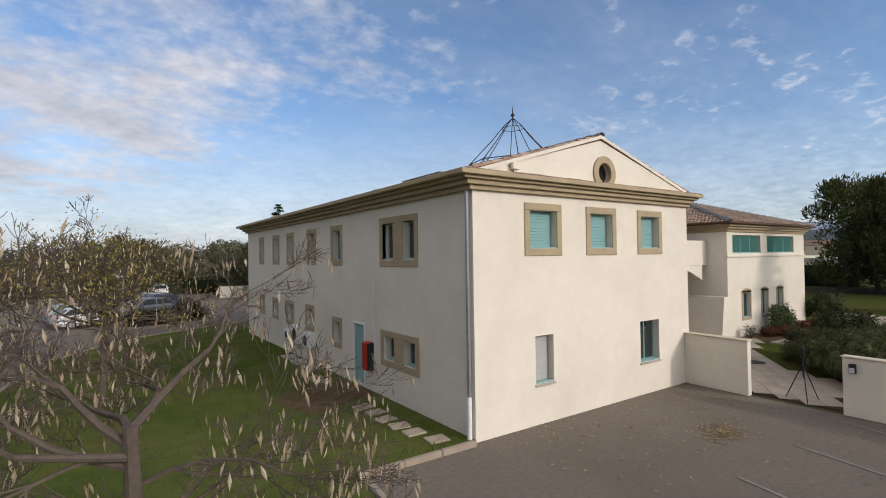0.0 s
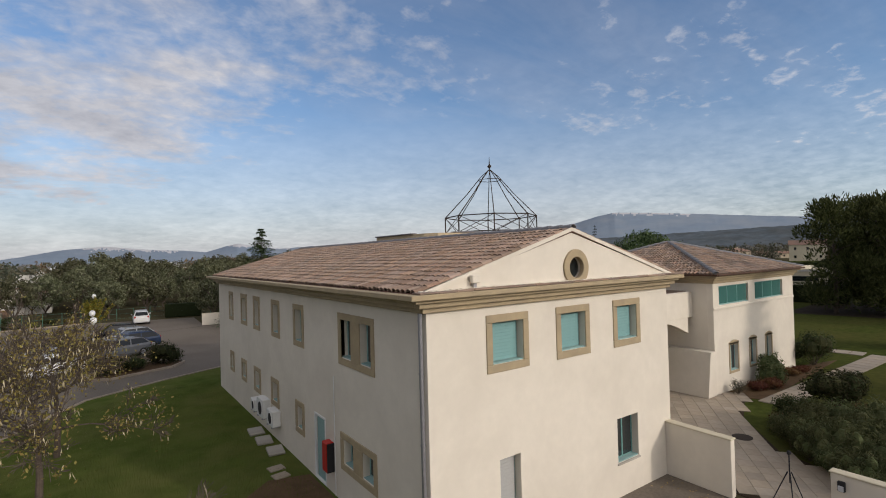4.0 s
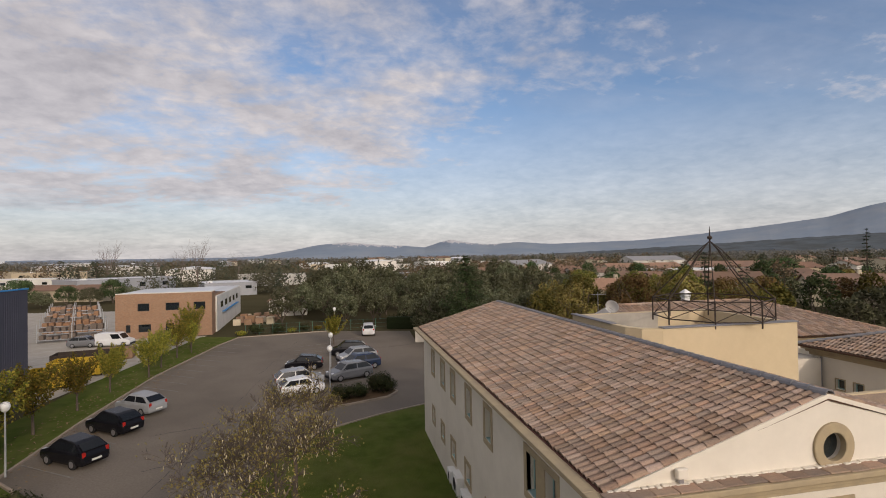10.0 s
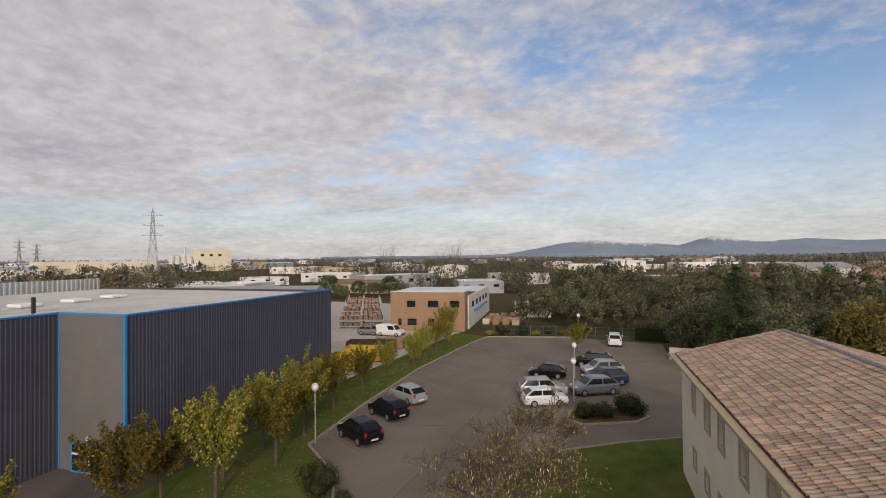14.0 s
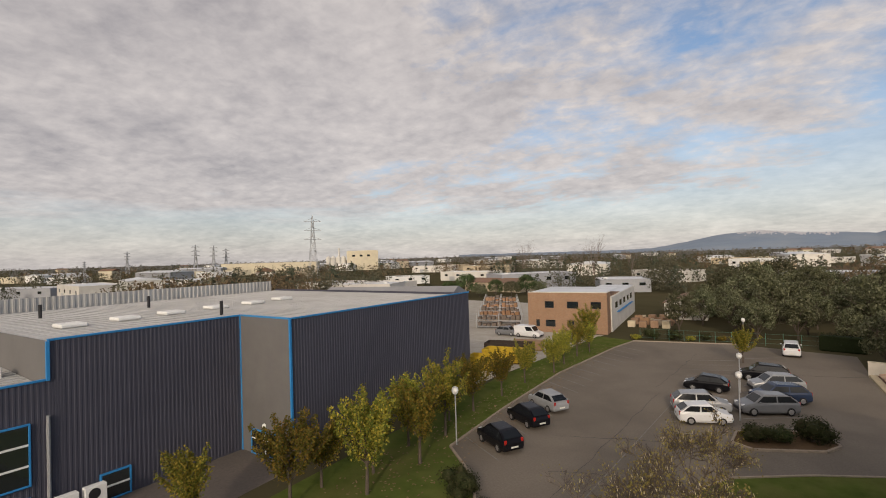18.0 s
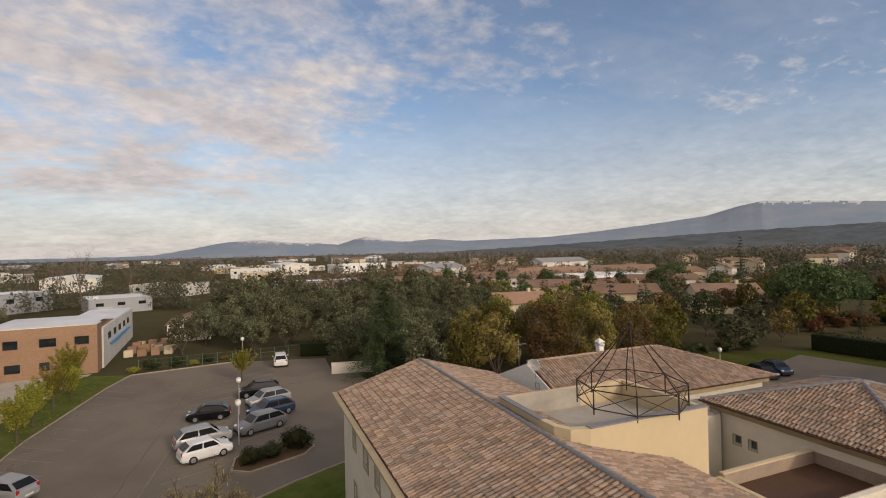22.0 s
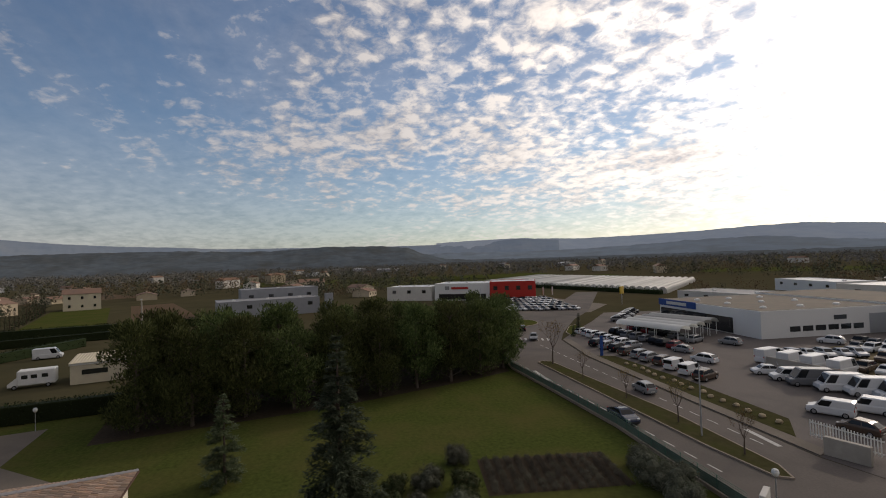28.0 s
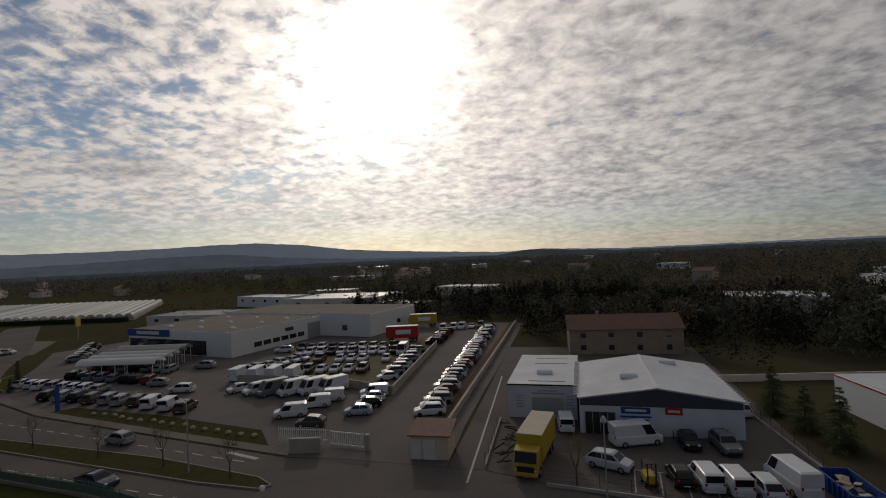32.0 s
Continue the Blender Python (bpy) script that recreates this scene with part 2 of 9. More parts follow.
YELLOW = material("yellow paint", (0.50, 0.35, 0.03), (0.43, 0.30, 0.025), 2.0, 0.5, stain=(0.36, 0.22, 0.03), stain_scale=0.8)
GREEN_FENCE = material("green fence", (0.09, 0.20, 0.15), (0.07, 0.17, 0.125), 3.0, 0.6)
IRON = material("rusty iron", (0.06, 0.045, 0.035), (0.045, 0.035, 0.03), 9.0, 0.75, 0.3)
STEEL = material("grey steel", (0.42, 0.43, 0.44), (0.36, 0.37, 0.38), 4.0, 0.5, 0.5)
SHED = material("dark ribbed cladding", (0.062, 0.063, 0.086), (0.053, 0.054, 0.074), 0.6, 0.6, 0.1, stain=(0.072, 0.073, 0.096), stain_scale=0.15)
SHED_GREY = material("grey cladding", (0.15, 0.145, 0.14), (0.135, 0.13, 0.128), 0.8, 0.6, stain=(0.12, 0.115, 0.11))
BRICK = material("brick", (0.30, 0.18, 0.11), (0.25, 0.15, 0.095), 4.0, 0.9, bump=0.2, island=0.25, per=0.25)
CONCRETE = material("concrete", (0.42, 0.39, 0.34), (0.36, 0.33, 0.29), 1.2, 0.9, bump=0.2, stain=(0.28, 0.26, 0.22), stain_scale=0.5)
ASPHALT = material("worn asphalt", (0.205, 0.175, 0.142), (0.145, 0.124, 0.102), 9.0, 0.92, bump=0.25, bump_scale=120, stain=(0.108, 0.092, 0.075), stain_scale=0.11, coords="Position", spec=0.1)
ROAD = material("road asphalt", (0.145, 0.123, 0.109), (0.113, 0.097, 0.087), 5.0, 0.9, bump=0.2, bump_scale=100, stain=(0.075, 0.07, 0.064), stain_scale=0.09, coords="Position", spec=0.1)
PAVE = material("paving slab", (0.40, 0.335, 0.26), (0.34, 0.285, 0.22), 5.0, 0.85, bump=0.15, per=0.22, stain=(0.28, 0.24, 0.19), stain_scale=0.6)
MARKING = material("road marking", (0.52, 0.51, 0.48), (0.36, 0.35, 0.33), 3.0, 0.8, coords="Position")
FADED = material("faded marking", (0.24, 0.225, 0.20), (0.14, 0.13, 0.115), 2.5, 0.85, coords="Position")
KERB = material("kerb stone", (0.34, 0.28, 0.22), (0.28, 0.23, 0.18), 3.0, 0.9, bump=0.2, stain=(0.22, 0.18, 0.14))
SOIL = material("soil", (0.13, 0.085, 0.05), (0.09, 0.06, 0.035), 2.0, 0.95, bump=0.5, bump_scale=12, coords="Position", spec=0.05)
SHED_ROOF = material("grey metal roof", (0.44, 0.44, 0.435), (0.38, 0.38, 0.375), 0.8, 0.6, stain=(0.30, 0.295, 0.28), stain_scale=0.2)
# greener than LAWN, and lightened to offset the shade beside the house
LAWN_WEST = material("lightened green lawn", (0.095, 0.122, 0.030), (0.062, 0.085, 0.020), 0.9, 0.95, bump=0.6, bump_scale=25, stain=(0.13, 0.13, 0.045), stain_scale=0.35, coords="Position", spec=0.0)
BLIND_GREY = material("grey roller blind", (0.40, 0.40, 0.39), (0.36, 0.36, 0.35), 20.0, 0.7)
NETTING = material("green netting", (0.17, 0.20, 0.16), (0.13, 0.16, 0.125), 12.0, 0.9)
YARD = material("grey yard asphalt", (0.168, 0.145, 0.132), (0.124, 0.108, 0.099), 7.0, 0.9, bump=0.25, bump_scale=100, stain=(0.09, 0.083, 0.078), stain_scale=0.1, coords="Position", spec=0.1)
# ochre farmhouse render; the shade on its front is put into the colour
OLD_RENDER = material("shade-darkened ochre render", (0.34, 0.27, 0.19), (0.27, 0.215, 0.155), 1.2, 0.9, bump=0.3, bump_scale=8, stain=(0.20, 0.165, 0.125), stain_scale=0.4)
GRAVEL = material("ochre gravel", (0.20, 0.155, 0.095), (0.15, 0.12, 0.075), 1.5, 0.95, bump=0.3, bump_scale=20, stain=(0.12, 0.11, 0.05), stain_scale=0.15, coords="Position", spec=0.05)
DARK_SOIL = material("dark mulch", (0.06, 0.045, 0.03), (0.04, 0.03, 0.02), 2.0, 0.95, bump=0.5, bump_scale=12, coords="Position", spec=0.05)
LAWN = material("lawn", (0.080, 0.096, 0.024), (0.042, 0.054, 0.015), 2.2, 0.95, bump=0.6, bump_scale=25, stain=(0.095, 0.082, 0.030), stain_scale=0.12, coords="Position", spec=0.0)
FIELD = material("rough fields", (0.085, 0.074, 0.042), (0.060, 0.056, 0.032), 0.05, 0.95, bump=0.3, bump_scale=2.0, stain=(0.075, 0.060, 0.034), stain_scale=0.008, coords="Position", spec=0.0)
BARK = material("bark", (0.115, 0.09, 0.07), (0.07, 0.055, 0.045), 9.0, 0.95, bump=0.5, bump_scale=25)
BARK_PALE = material("pale bark", (0.18, 0.145, 0.12), (0.12, 0.095, 0.08), 9.0, 0.95, bump=0.5, bump_scale=25)
RUBBER = material("tyre rubber", (0.02, 0.02, 0.02), (0.015, 0.015, 0.015), 9.0, 0.85)
ALLOY = material("alloy wheel", (0.45, 0.45, 0.46), (0.38, 0.38, 0.40), 9.0, 0.35, 0.8)
BLACK = material("black plastic", (0.025, 0.025, 0.028), (0.02, 0.02, 0.022), 6.0, 0.6)
LIGHT_CLEAR = material("headlight glass", (0.55, 0.56, 0.58), (0.45, 0.46, 0.48), 9.0, 0.15)
LIGHT_RED = material("tail light", (0.35, 0.02, 0.015), (0.3, 0.015, 0.01), 9.0, 0.25)
PLATE = material("plate", (0.6, 0.6, 0.56), (0.55, 0.55, 0.5), 9.0, 0.5)
CARGLASS = material("car glass", (0.012, 0.014, 0.016), (0.010, 0.012, 0.014), 2.0, 0.08, spec=0.3)
# blue haze of the distance is mixed into the colours of the hills
HILL = material("haze-tinted ridge", (0.125, 0.145, 0.162), (0.085, 0.102, 0.115), 0.02, 1.0, stain=(0.075, 0.075, 0.066), stain_scale=0.008, coords="Position", spec=0.0)
MOUNT = material("haze-tinted mountain", (0.215, 0.265, 0.325), (0.195, 0.24, 0.30), 0.012, 1.0, stain=(0.27, 0.30, 0.33), stain_scale=0.004, coords="Position", spec=0.0)
PLATEAU = material("haze-tinted plateau", (0.33, 0.385, 0.455), (0.29, 0.345, 0.415), 0.012, 1.0, stain=(0.36, 0.40, 0.45), stain_scale=0.004, coords="Position", spec=0.0)
SLOPE = material("haze-tinted lower slope", (0.21, 0.25, 0.295), (0.18, 0.22, 0.26), 0.015, 1.0, stain=(0.15, 0.17, 0.185), stain_scale=0.005, coords="Position", spec=0.0)
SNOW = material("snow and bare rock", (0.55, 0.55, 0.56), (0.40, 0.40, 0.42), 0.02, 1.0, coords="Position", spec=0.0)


def paint(name, c):
    return material(name, c, tuple(v * 0.93 for v in c), 2.0, 0.22, 0.0, spec=0.4)


PAINTS = {"white": paint("white car paint", (0.62, 0.63, 0.64)), "silver": paint("silver car paint", (0.25, 0.26, 0.27)), "black": material("black car paint", (0.008, 0.008, 0.010), (0.007, 0.007, 0.009), 2.0, 0.2, 0.0, spec=0.2),
          "grey": paint("grey car paint", (0.15, 0.155, 0.165)), "blue": paint("dark blue car paint", (0.02, 0.033, 0.068)), "red": paint("dark red car paint", (0.17, 0.015, 0.015)),
          "brown": paint("brown car paint", (0.08, 0.055, 0.04)), "ice": paint("pale blue car paint", (0.36, 0.42, 0.48)), "bright": paint("pale car paint", (0.55, 0.57, 0.60))}

PLASTIC = leafy("white greenhouse film", (0.62, 0.62, 0.60), (0.68, 0.68, 0.66), (0.74, 0.74, 0.72), 0.4, 0.5)
GRAVEL_ROOF = material("gravelled flat roof", (0.20, 0.165, 0.125), (0.16, 0.135, 0.105), 0.5, 0.95, bump=0.3, bump_scale=8, stain=(0.13, 0.115, 0.095), stain_scale=0.12)


def brickwork(name, c1, c2, joint):
    """Brick courses: the bricks and joints of a wall that stays far off."""
    m = bpy.data.materials.new(name)
    m.use_nodes = True
    k = Nodes(m.node_tree)
    at = k.n("ShaderNodeTexCoord").outputs["Object"]
    sp = k.n("ShaderNodeSeparateXYZ", {0: at})
    flat = k.n("ShaderNodeCombineXYZ", {0: k.math("ADD", sp.outputs[0], sp.outputs[1]), 1: sp.outputs[2], 2: 0.0}).outputs[0]
    b = k.n("ShaderNodeTexBrick", {"Vector": flat, "Color1": (*c1, 1), "Color2": (*c2, 1), "Mortar": (*joint, 1), "Scale": 2.2, "Mortar Size": 0.012})
    col = k.mix(k.ramp(k.noise(at, 0.8, 5, 0.6), (0.35, (0, 0, 0)), (0.75, (0.6, 0.6, 0.6))), b.outputs["Color"], tuple(v * 0.75 for v in c1))
    sh = k.n("ShaderNodeBsdfPrincipled", {"Base Color": col, "Roughness": 0.9, "Specular IOR Level": 0.2})
    k.n("ShaderNodeOutputMaterial", {"Surface": sh.outputs[0]})
    return m


BRICK_WALL = brickwork("orange brick wall", (0.33, 0.20, 0.125), (0.26, 0.155, 0.10), (0.30, 0.24, 0.18))
SCRUB = material("dry scrub", (0.075, 0.066, 0.034), (0.048, 0.046, 0.022), 1.2, 0.95, bump=0.6, bump_scale=14, stain=(0.055, 0.062, 0.020), stain_scale=0.3, coords="Position", spec=0.0)
# ---- shaping helpers ----


class Mesh:
    """Vertices and faces gathered for one mesh."""

    def __init__(self):
        self.v, self.f = [], []

    def add(self, verts, faces):
        n = len(self.v)
        self.v += [tuple(p) for p in verts]
        self.f += [tuple(i + n for i in f) for f in faces]
        return self

    def box(self, x0, x1, y0, y1, z0, z1, c=0.0, m=None):
        """A box; c: the width of its chamfers."""
        if c <= 0:
            v = [(x, y, z) for z in (z0, z1) for x, y in ((x0, y0), (x1, y0), (x1, y1), (x0, y1))]
            f = [(0, 3, 2, 1), (4, 5, 6, 7), (0, 1, 5, 4), (1, 2, 6, 5), (2, 3, 7, 6), (3, 0, 4, 7)]
        else:
            c = min(c, (x1 - x0) / 2.1, (y1 - y0) / 2.1, (z1 - z0) / 2.1)
            v, f = [], []
            for z, i in ((z0, c), (z0 + c, 0), (z1 - c, 0), (z1, c)):
                a = c - i
                v += [(x0 + i + a, y0 + i, z), (x1 - i - a, y0 + i, z), (x1 - i, y0 + i + a, z), (x1 - i, y1 - i - a, z),
                      (x1 - i - a, y1 - i, z), (x0 + i + a, y1 - i, z), (x0 + i, y1 - i - a, z), (x0 + i, y0 + i + a, z)]
            for k in range(3):
                f += [(8 * k + i, 8 * k + (i + 1) % 8, 8 * k + 8 + (i + 1) % 8, 8 * k + 8 + i) for i in range(8)]
            f += [tuple(range(7, -1, -1)), tuple(range(24, 32))]
        if m is not None:
            v = [m @ Vector(p) for p in v]
        return self.add(v, f)

    def poly(self, pts, z0, z1):
        """A flat plate with the outline pts."""
        n = len(pts)
        area = sum(pts[i][0] * pts[(i + 1) % n][1] - pts[(i + 1) % n][0] * pts[i][1] for i in range(n))
        pts = pts if area > 0 else pts[::-1]
        v = [(x, y, z) for z in (z0, z1) for x, y in pts]
        return self.add(v, [tuple(range(n - 1, -1, -1)), tuple(range(n, 2 * n))] + [(i, (i + 1) % n, n + (i + 1) % n, n + i) for i in range(n)])

    def tube(self, pts, radii, n=6, cap=True):
        """A round bar through pts, with a radius at each."""
        pts = [Vector(p) for p in pts]
        radii = radii if isinstance(radii, (list, tuple)) else [radii] * len(pts)
        base = len(self.v)
        side = None
        for i, p in enumerate(pts):
            d = (pts[min(i + 1, len(pts) - 1)] - pts[max(i - 1, 0)]).normalized()
            if side is None:
                side = d.orthogonal().normalized()
            side = (side - d * side.dot(d)).normalized()
            up = d.cross(side)
            self.v += [tuple(p + (side * math.cos(a) + up * math.sin(a)) * radii[i]) for a in (2 * math.pi * k / n for k in range(n))]
        for i in range(len(pts) - 1):
            for k in range(n):
                a, b = base + i * n + k, base + i * n + (k + 1) % n
                self.f.append((a, b, b + n, a + n))
        if cap:
            self.f.append(tuple(base + k for k in range(n - 1, -1, -1)))
            self.f.append(tuple(base + (len(pts) - 1) * n + k for k in range(n)))
        return self

    def loft(self, rings, cap=True):
        n, base = len(rings[0]), len(self.v)
        for r in rings:
            self.v += [tuple(p) for p in r]
        for i in range(len(rings) - 1):
            for k in range(n):
                a, b = base + i * n + k, base + i * n + (k + 1) % n
                self.f.append((a, b, b + n, a + n))
        if cap:
            self.f += [tuple(base + k for k in range(n - 1, -1, -1)), tuple(base + (len(rings) - 1) * n + k for k in range(n))]
        return self

    def data(self, name, mat, smooth=False):
        me = bpy.data.meshes.new(name)
        me.from_pydata(self.v, [], self.f)
        me.materials.append(mat)
        if smooth:
            me.polygons.foreach_set("use_smooth", [True] * len(me.polygons))
        me.update()
        return me


def part(name, mesh, mat, parent=None, label="", at=None, smooth=False):
    """Links a mesh as one object under a thing or a part."""
    me = mesh.data(name, mat, smooth) if isinstance(mesh, Mesh) else mesh
    ob = new(name, me)
    ob.parent = parent
    if at is not None:
        ob.matrix_basis = at
    return tagged(ob, label)


def thing(name, label, category, at=None, group="", kind=""):
    ob = new(name)
    ob.empty_display_size = 0.3
    if at is not None:
        ob.matrix_basis = at
    return tagged(ob, label, category, group, kind)


def solo(name, mesh, mat, label, category="", group="", kind="", at=None, smooth=False):
    return tagged(part(name, mesh, mat, None, label, at, smooth), "", category, group, kind)


def wall(length, height, thick, holes, base=0.0):
    """A wall along x from 0, its face at y = 0 and its thickness towards +y, with openings (x0, x1, z0, z1) that go through."""
    m = Mesh()
    xs = sorted({0.0, length, *(v for h in holes for v in h[:2])})
    zs = sorted({base, height, *(v for h in holes for v in h[2:])})
    for x0, x1 in zip(xs, xs[1:]):
        for z0, z1 in zip(zs, zs[1:]):
            cx, cz = (x0 + x1) / 2, (z0 + z1) / 2
            if not any(h[0] < cx < h[1] and h[2] < cz < h[3] for h in holes):
                m.add([(x0, 0, z0), (x1, 0, z0), (x1, 0, z1), (x0, 0, z1)], [(0, 1, 2, 3)])
                m.add([(x0, thick, z0), (x1, thick, z0), (x1, thick, z1), (x0, thick, z1)], [(3, 2, 1, 0)])
    for x0, x1, z0, z1 in [(0.0, length, base, height), *holes]:
        v = [(x, y, z) for y in (0, thick) for x, z in ((x0, z0), (x1, z0), (x1, z1), (x0, z1))]
        m.add(v, [(0, 1, 5, 4), (1, 2, 6, 5), (2, 3, 7, 6), (3, 0, 4, 7)])
    return m


def ring(x0, x1, z0, z1, wd, y0, y1, c=0.012):
    """Four bars round an opening, in the plane of the wall."""
    m = Mesh()
    m.box(x0, x1, y0, y1, z0, z0 + wd, c).box(x0, x1, y0, y1, z1 - wd, z1, c)
    m.box(x0, x0 + wd, y0, y1, z0 + wd, z1 - wd, c).box(x1 - wd, x1, y0, y1, z0 + wd, z1 - wd, c)
    return m


def window(parent, x0, x1, z0, z1, at, surround=0.2, blind=0.0, mullions=0, depth=0.22, frame_mat=None, pane_mat=None, surround_mat=None, sill=True, blind_mat=None):
    """A window in an opening of a wall(): stone surround, set-back frame, pane, blind."""
    fr = ring(x0, x1, z0, z1, 0.055, depth, depth + 0.06)
    for i in range(mullions):
        cx = x0 + (x1 - x0) * (i + 1) / (mullions + 1)
        fr.box(cx - 0.03, cx + 0.03, depth, depth + 0.06, z0 + 0.05, z1 - 0.05, 0.01)
    frame_ob = part("window", fr, frame_mat or TEAL_GREY, parent, at=at)
    part("pane", Mesh().box(x0 + 0.04, x1 - 0.04, depth + 0.02, depth + 0.035, z0 + 0.04, z1 - 0.04), pane_mat or GLASS, frame_ob)
    if surround:
        part("surround", ring(x0 - surround, x1 + surround, z0 - surround, z1 + surround, surround - 0.002, -0.03, 0.12), surround_mat or STONE, frame_ob)
    if blind:
        n = max(3, int((z1 - z0) / 0.09))
        for i in range(n):
            za = z0 + 0.05 + (z1 - z0 - 0.1) * i / n
            part("slat", Mesh().box(x0 + 0.05, x0 + (x1 - x0) * blind, depth - 0.025, depth - 0.005, za, za + (z1 - z0 - 0.1) / n * 0.94), blind_mat or TEAL_BLIND, frame_ob)
    if sill:
        part("sill", Mesh().box(x0 + 0.003, x1 - 0.003, 0.02, depth, z0, z0 + 0.035, 0.008), TEAL_GREY, frame_ob)
    return frame_ob


def barrel(wd, ln, r0=1.0, n=5):
    """One half-round tile lying along -y, its crown up."""
    m = Mesh()
    rings = []
    for y, s in ((0.0, 1.0), (ln, 0.86)):
        rings.append([(-math.cos(math.pi * k / n) * wd / 2 * s, y, math.sin(math.pi * k / n) * wd * 0.43 * s + (0.018 if y == 0 else 0)) for k in range(n + 1)]
                     + [(-math.cos(math.pi * k / n) * wd / 2 * s * 0.86, y, math.sin(math.pi * k / n) * wd * 0.36 * s + (0.018 if y == 0 else 0)) for k in range(n, -1, -1)])
    return m.loft(rings)


def tiled(parent, a, b, c, d, wd=0.205, ln=0.34, pieces=0, near=None, name="roof_tiles"):
    """Rows of barrel tiles over the slope a-b (eave) to d-c (top); pieces: how many of them, nearest to near, are objects of their own."""
    a, b, c, d = (Vector(p) for p in (a, b, c, d))
    along, up = (b - a), (d - a)
    nrm = along.cross(up).normalized()
    if nrm.z < 0:
        nrm = -nrm
    rows = max(1, int(((c + d) / 2 - (a + b) / 2).length / ln))
    rnd = random.Random(7)
    spots = []
    for j in range(rows):
        f = j / rows
        p, q = a.lerp(d, f), b.lerp(c, f)
        f2 = (j + 1) / rows
        p2, q2 = a.lerp(d, f2), b.lerp(c, f2)
        n = max(1, int((q - p).length / wd))
        for i in range(n):
            s = p.lerp(q, (i + 0.5) / n)
            run = (b - a).normalized()
            back = nrm.cross(run).normalized()
            if back.z < 0:
                back = -back
            # keep within the raked edges
            t = s + back * ln
            lo, hi = (p2 - a).dot(run), (q2 - a).dot(run)
            if not lo - wd < (t - a).dot(run) < hi + wd:
                continue
            spots.append((s, run, back))
    one = barrel(wd * 0.97, ln * 1.12)
    singles = set()
    if pieces and near is not None:
        order = sorted(range(len(spots)), key=lambda i: (spots[i][0] - Vector(near)).length)
        singles = set(order[:pieces])
    rest, shared = Mesh(), None
    for i, (s, run, back) in enumerate(spots):
        tilt = rnd.uniform(-0.02, 0.02)
        m = Matrix(((run.x, back.x, nrm.x, s.x), (run.y, back.y, nrm.y, s.y), (run.z, back.z, nrm.z, s.z), (0, 0, 0, 1)))
        m = m @ Matrix.Translation((rnd.uniform(-0.006, 0.006), rnd.uniform(-0.025, 0.015), rnd.uniform(0.0, 0.012))) @ Matrix.Rotation(tilt, 4, "Z")
        if i in singles:
            shared = shared or one.data("roof_tile", TILE_PIECE)
            part("roof_tile", shared, TILE_PIECE, parent, at=m)
        else:
            rest.add([m @ Vector(v) for v in one.v], one.f)
    return tagged(part(name, rest, TILE, parent), "", kind="stuff")


def ridge_tiles(parent, a, b, wd=0.26, ln=0.42, mat=None):
    a, b = Vector(a), Vector(b)
    d = (b - a).normalized()
    sidev = d.cross(Vector((0, 0, 1))).normalized()
    up = sidev.cross(d)
    holder = part("ridge", Mesh().tube([a + d * 0.1, b], wd * 0.3, 5), mat or TILE_PIECE, parent, "line of lead-grey ridge tiles" if mat else "")
    shared = barrel(wd, ln * 1.1).data("ridge_tile", mat or TILE_PIECE)
    for i in range(int((b - a).length / ln)):
        s = a + d * ln * i
        part("ridge_tile", shared, mat or TILE_PIECE, holder, at=Matrix(((sidev.x, d.x, up.x, s.x), (sidev.y, d.y, up.y, s.y), (sidev.z, d.z, up.z, s.z), (0, 0, 0, 1))))
    return holder


def slab(parent, name, pts, thick, mat):
    """A sloping plate through four points, thick downwards."""
    n = len(pts)
    low = [(x, y, z - thick) for x, y, z in pts]
    m = Mesh().add([*pts, *low], [tuple(range(n)), tuple(range(2 * n - 1, n - 1, -1))] + [(i, n + i, n + (i + 1) % n, (i + 1) % n) for i in range(n)])
    return part(name, m, mat, parent)


def along(x0, y0, x1, y1, z=0.0):
    """A pose whose x axis runs from one point of the plan to another; the outside of a wall() lies on its right hand."""
    return pose(x0, y0, z, 0, 0, math.degrees(math.atan2(y1 - y0, x1 - x0)))
# ---- ground ----
rnd = random.Random(3)


def sheet(name, pts, z, mat, label, kind="structure", thick=0.3, category=""):
    return solo(name, Mesh().poly(pts, z - thick, z), mat, label, category, "", kind)


disc = [(4600 * math.cos(a), 4600 * math.sin(a)) for a in (2 * math.pi * i / 64 for i in range(64))]
ground = solo("ground", Mesh().poly(disc, -1.0, -0.02), FIELD, "flat countryside of dry grass, fields and scrub", "ground", "", "structure")
sheet("lawn", [(9.9, 22), (9.9, -13), (12, -34.6), (21, -35.9), (39.5, -39.1), (69, -41.8), (86, -46.6), (100, -36), (80, 16), (69, 37), (46, 45), (30, 30)], 0.0, LAWN, "mown green lawn round the office building", thick=0.018)
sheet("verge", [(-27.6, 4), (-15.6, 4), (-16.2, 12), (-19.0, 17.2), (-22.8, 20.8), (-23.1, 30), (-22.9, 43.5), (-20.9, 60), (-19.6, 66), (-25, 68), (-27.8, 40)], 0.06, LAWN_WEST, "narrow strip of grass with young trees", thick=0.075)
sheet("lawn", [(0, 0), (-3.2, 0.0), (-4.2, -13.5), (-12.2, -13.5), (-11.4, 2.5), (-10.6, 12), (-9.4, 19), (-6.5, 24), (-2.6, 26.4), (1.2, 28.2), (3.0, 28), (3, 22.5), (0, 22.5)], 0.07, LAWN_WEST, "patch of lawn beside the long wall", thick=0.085)
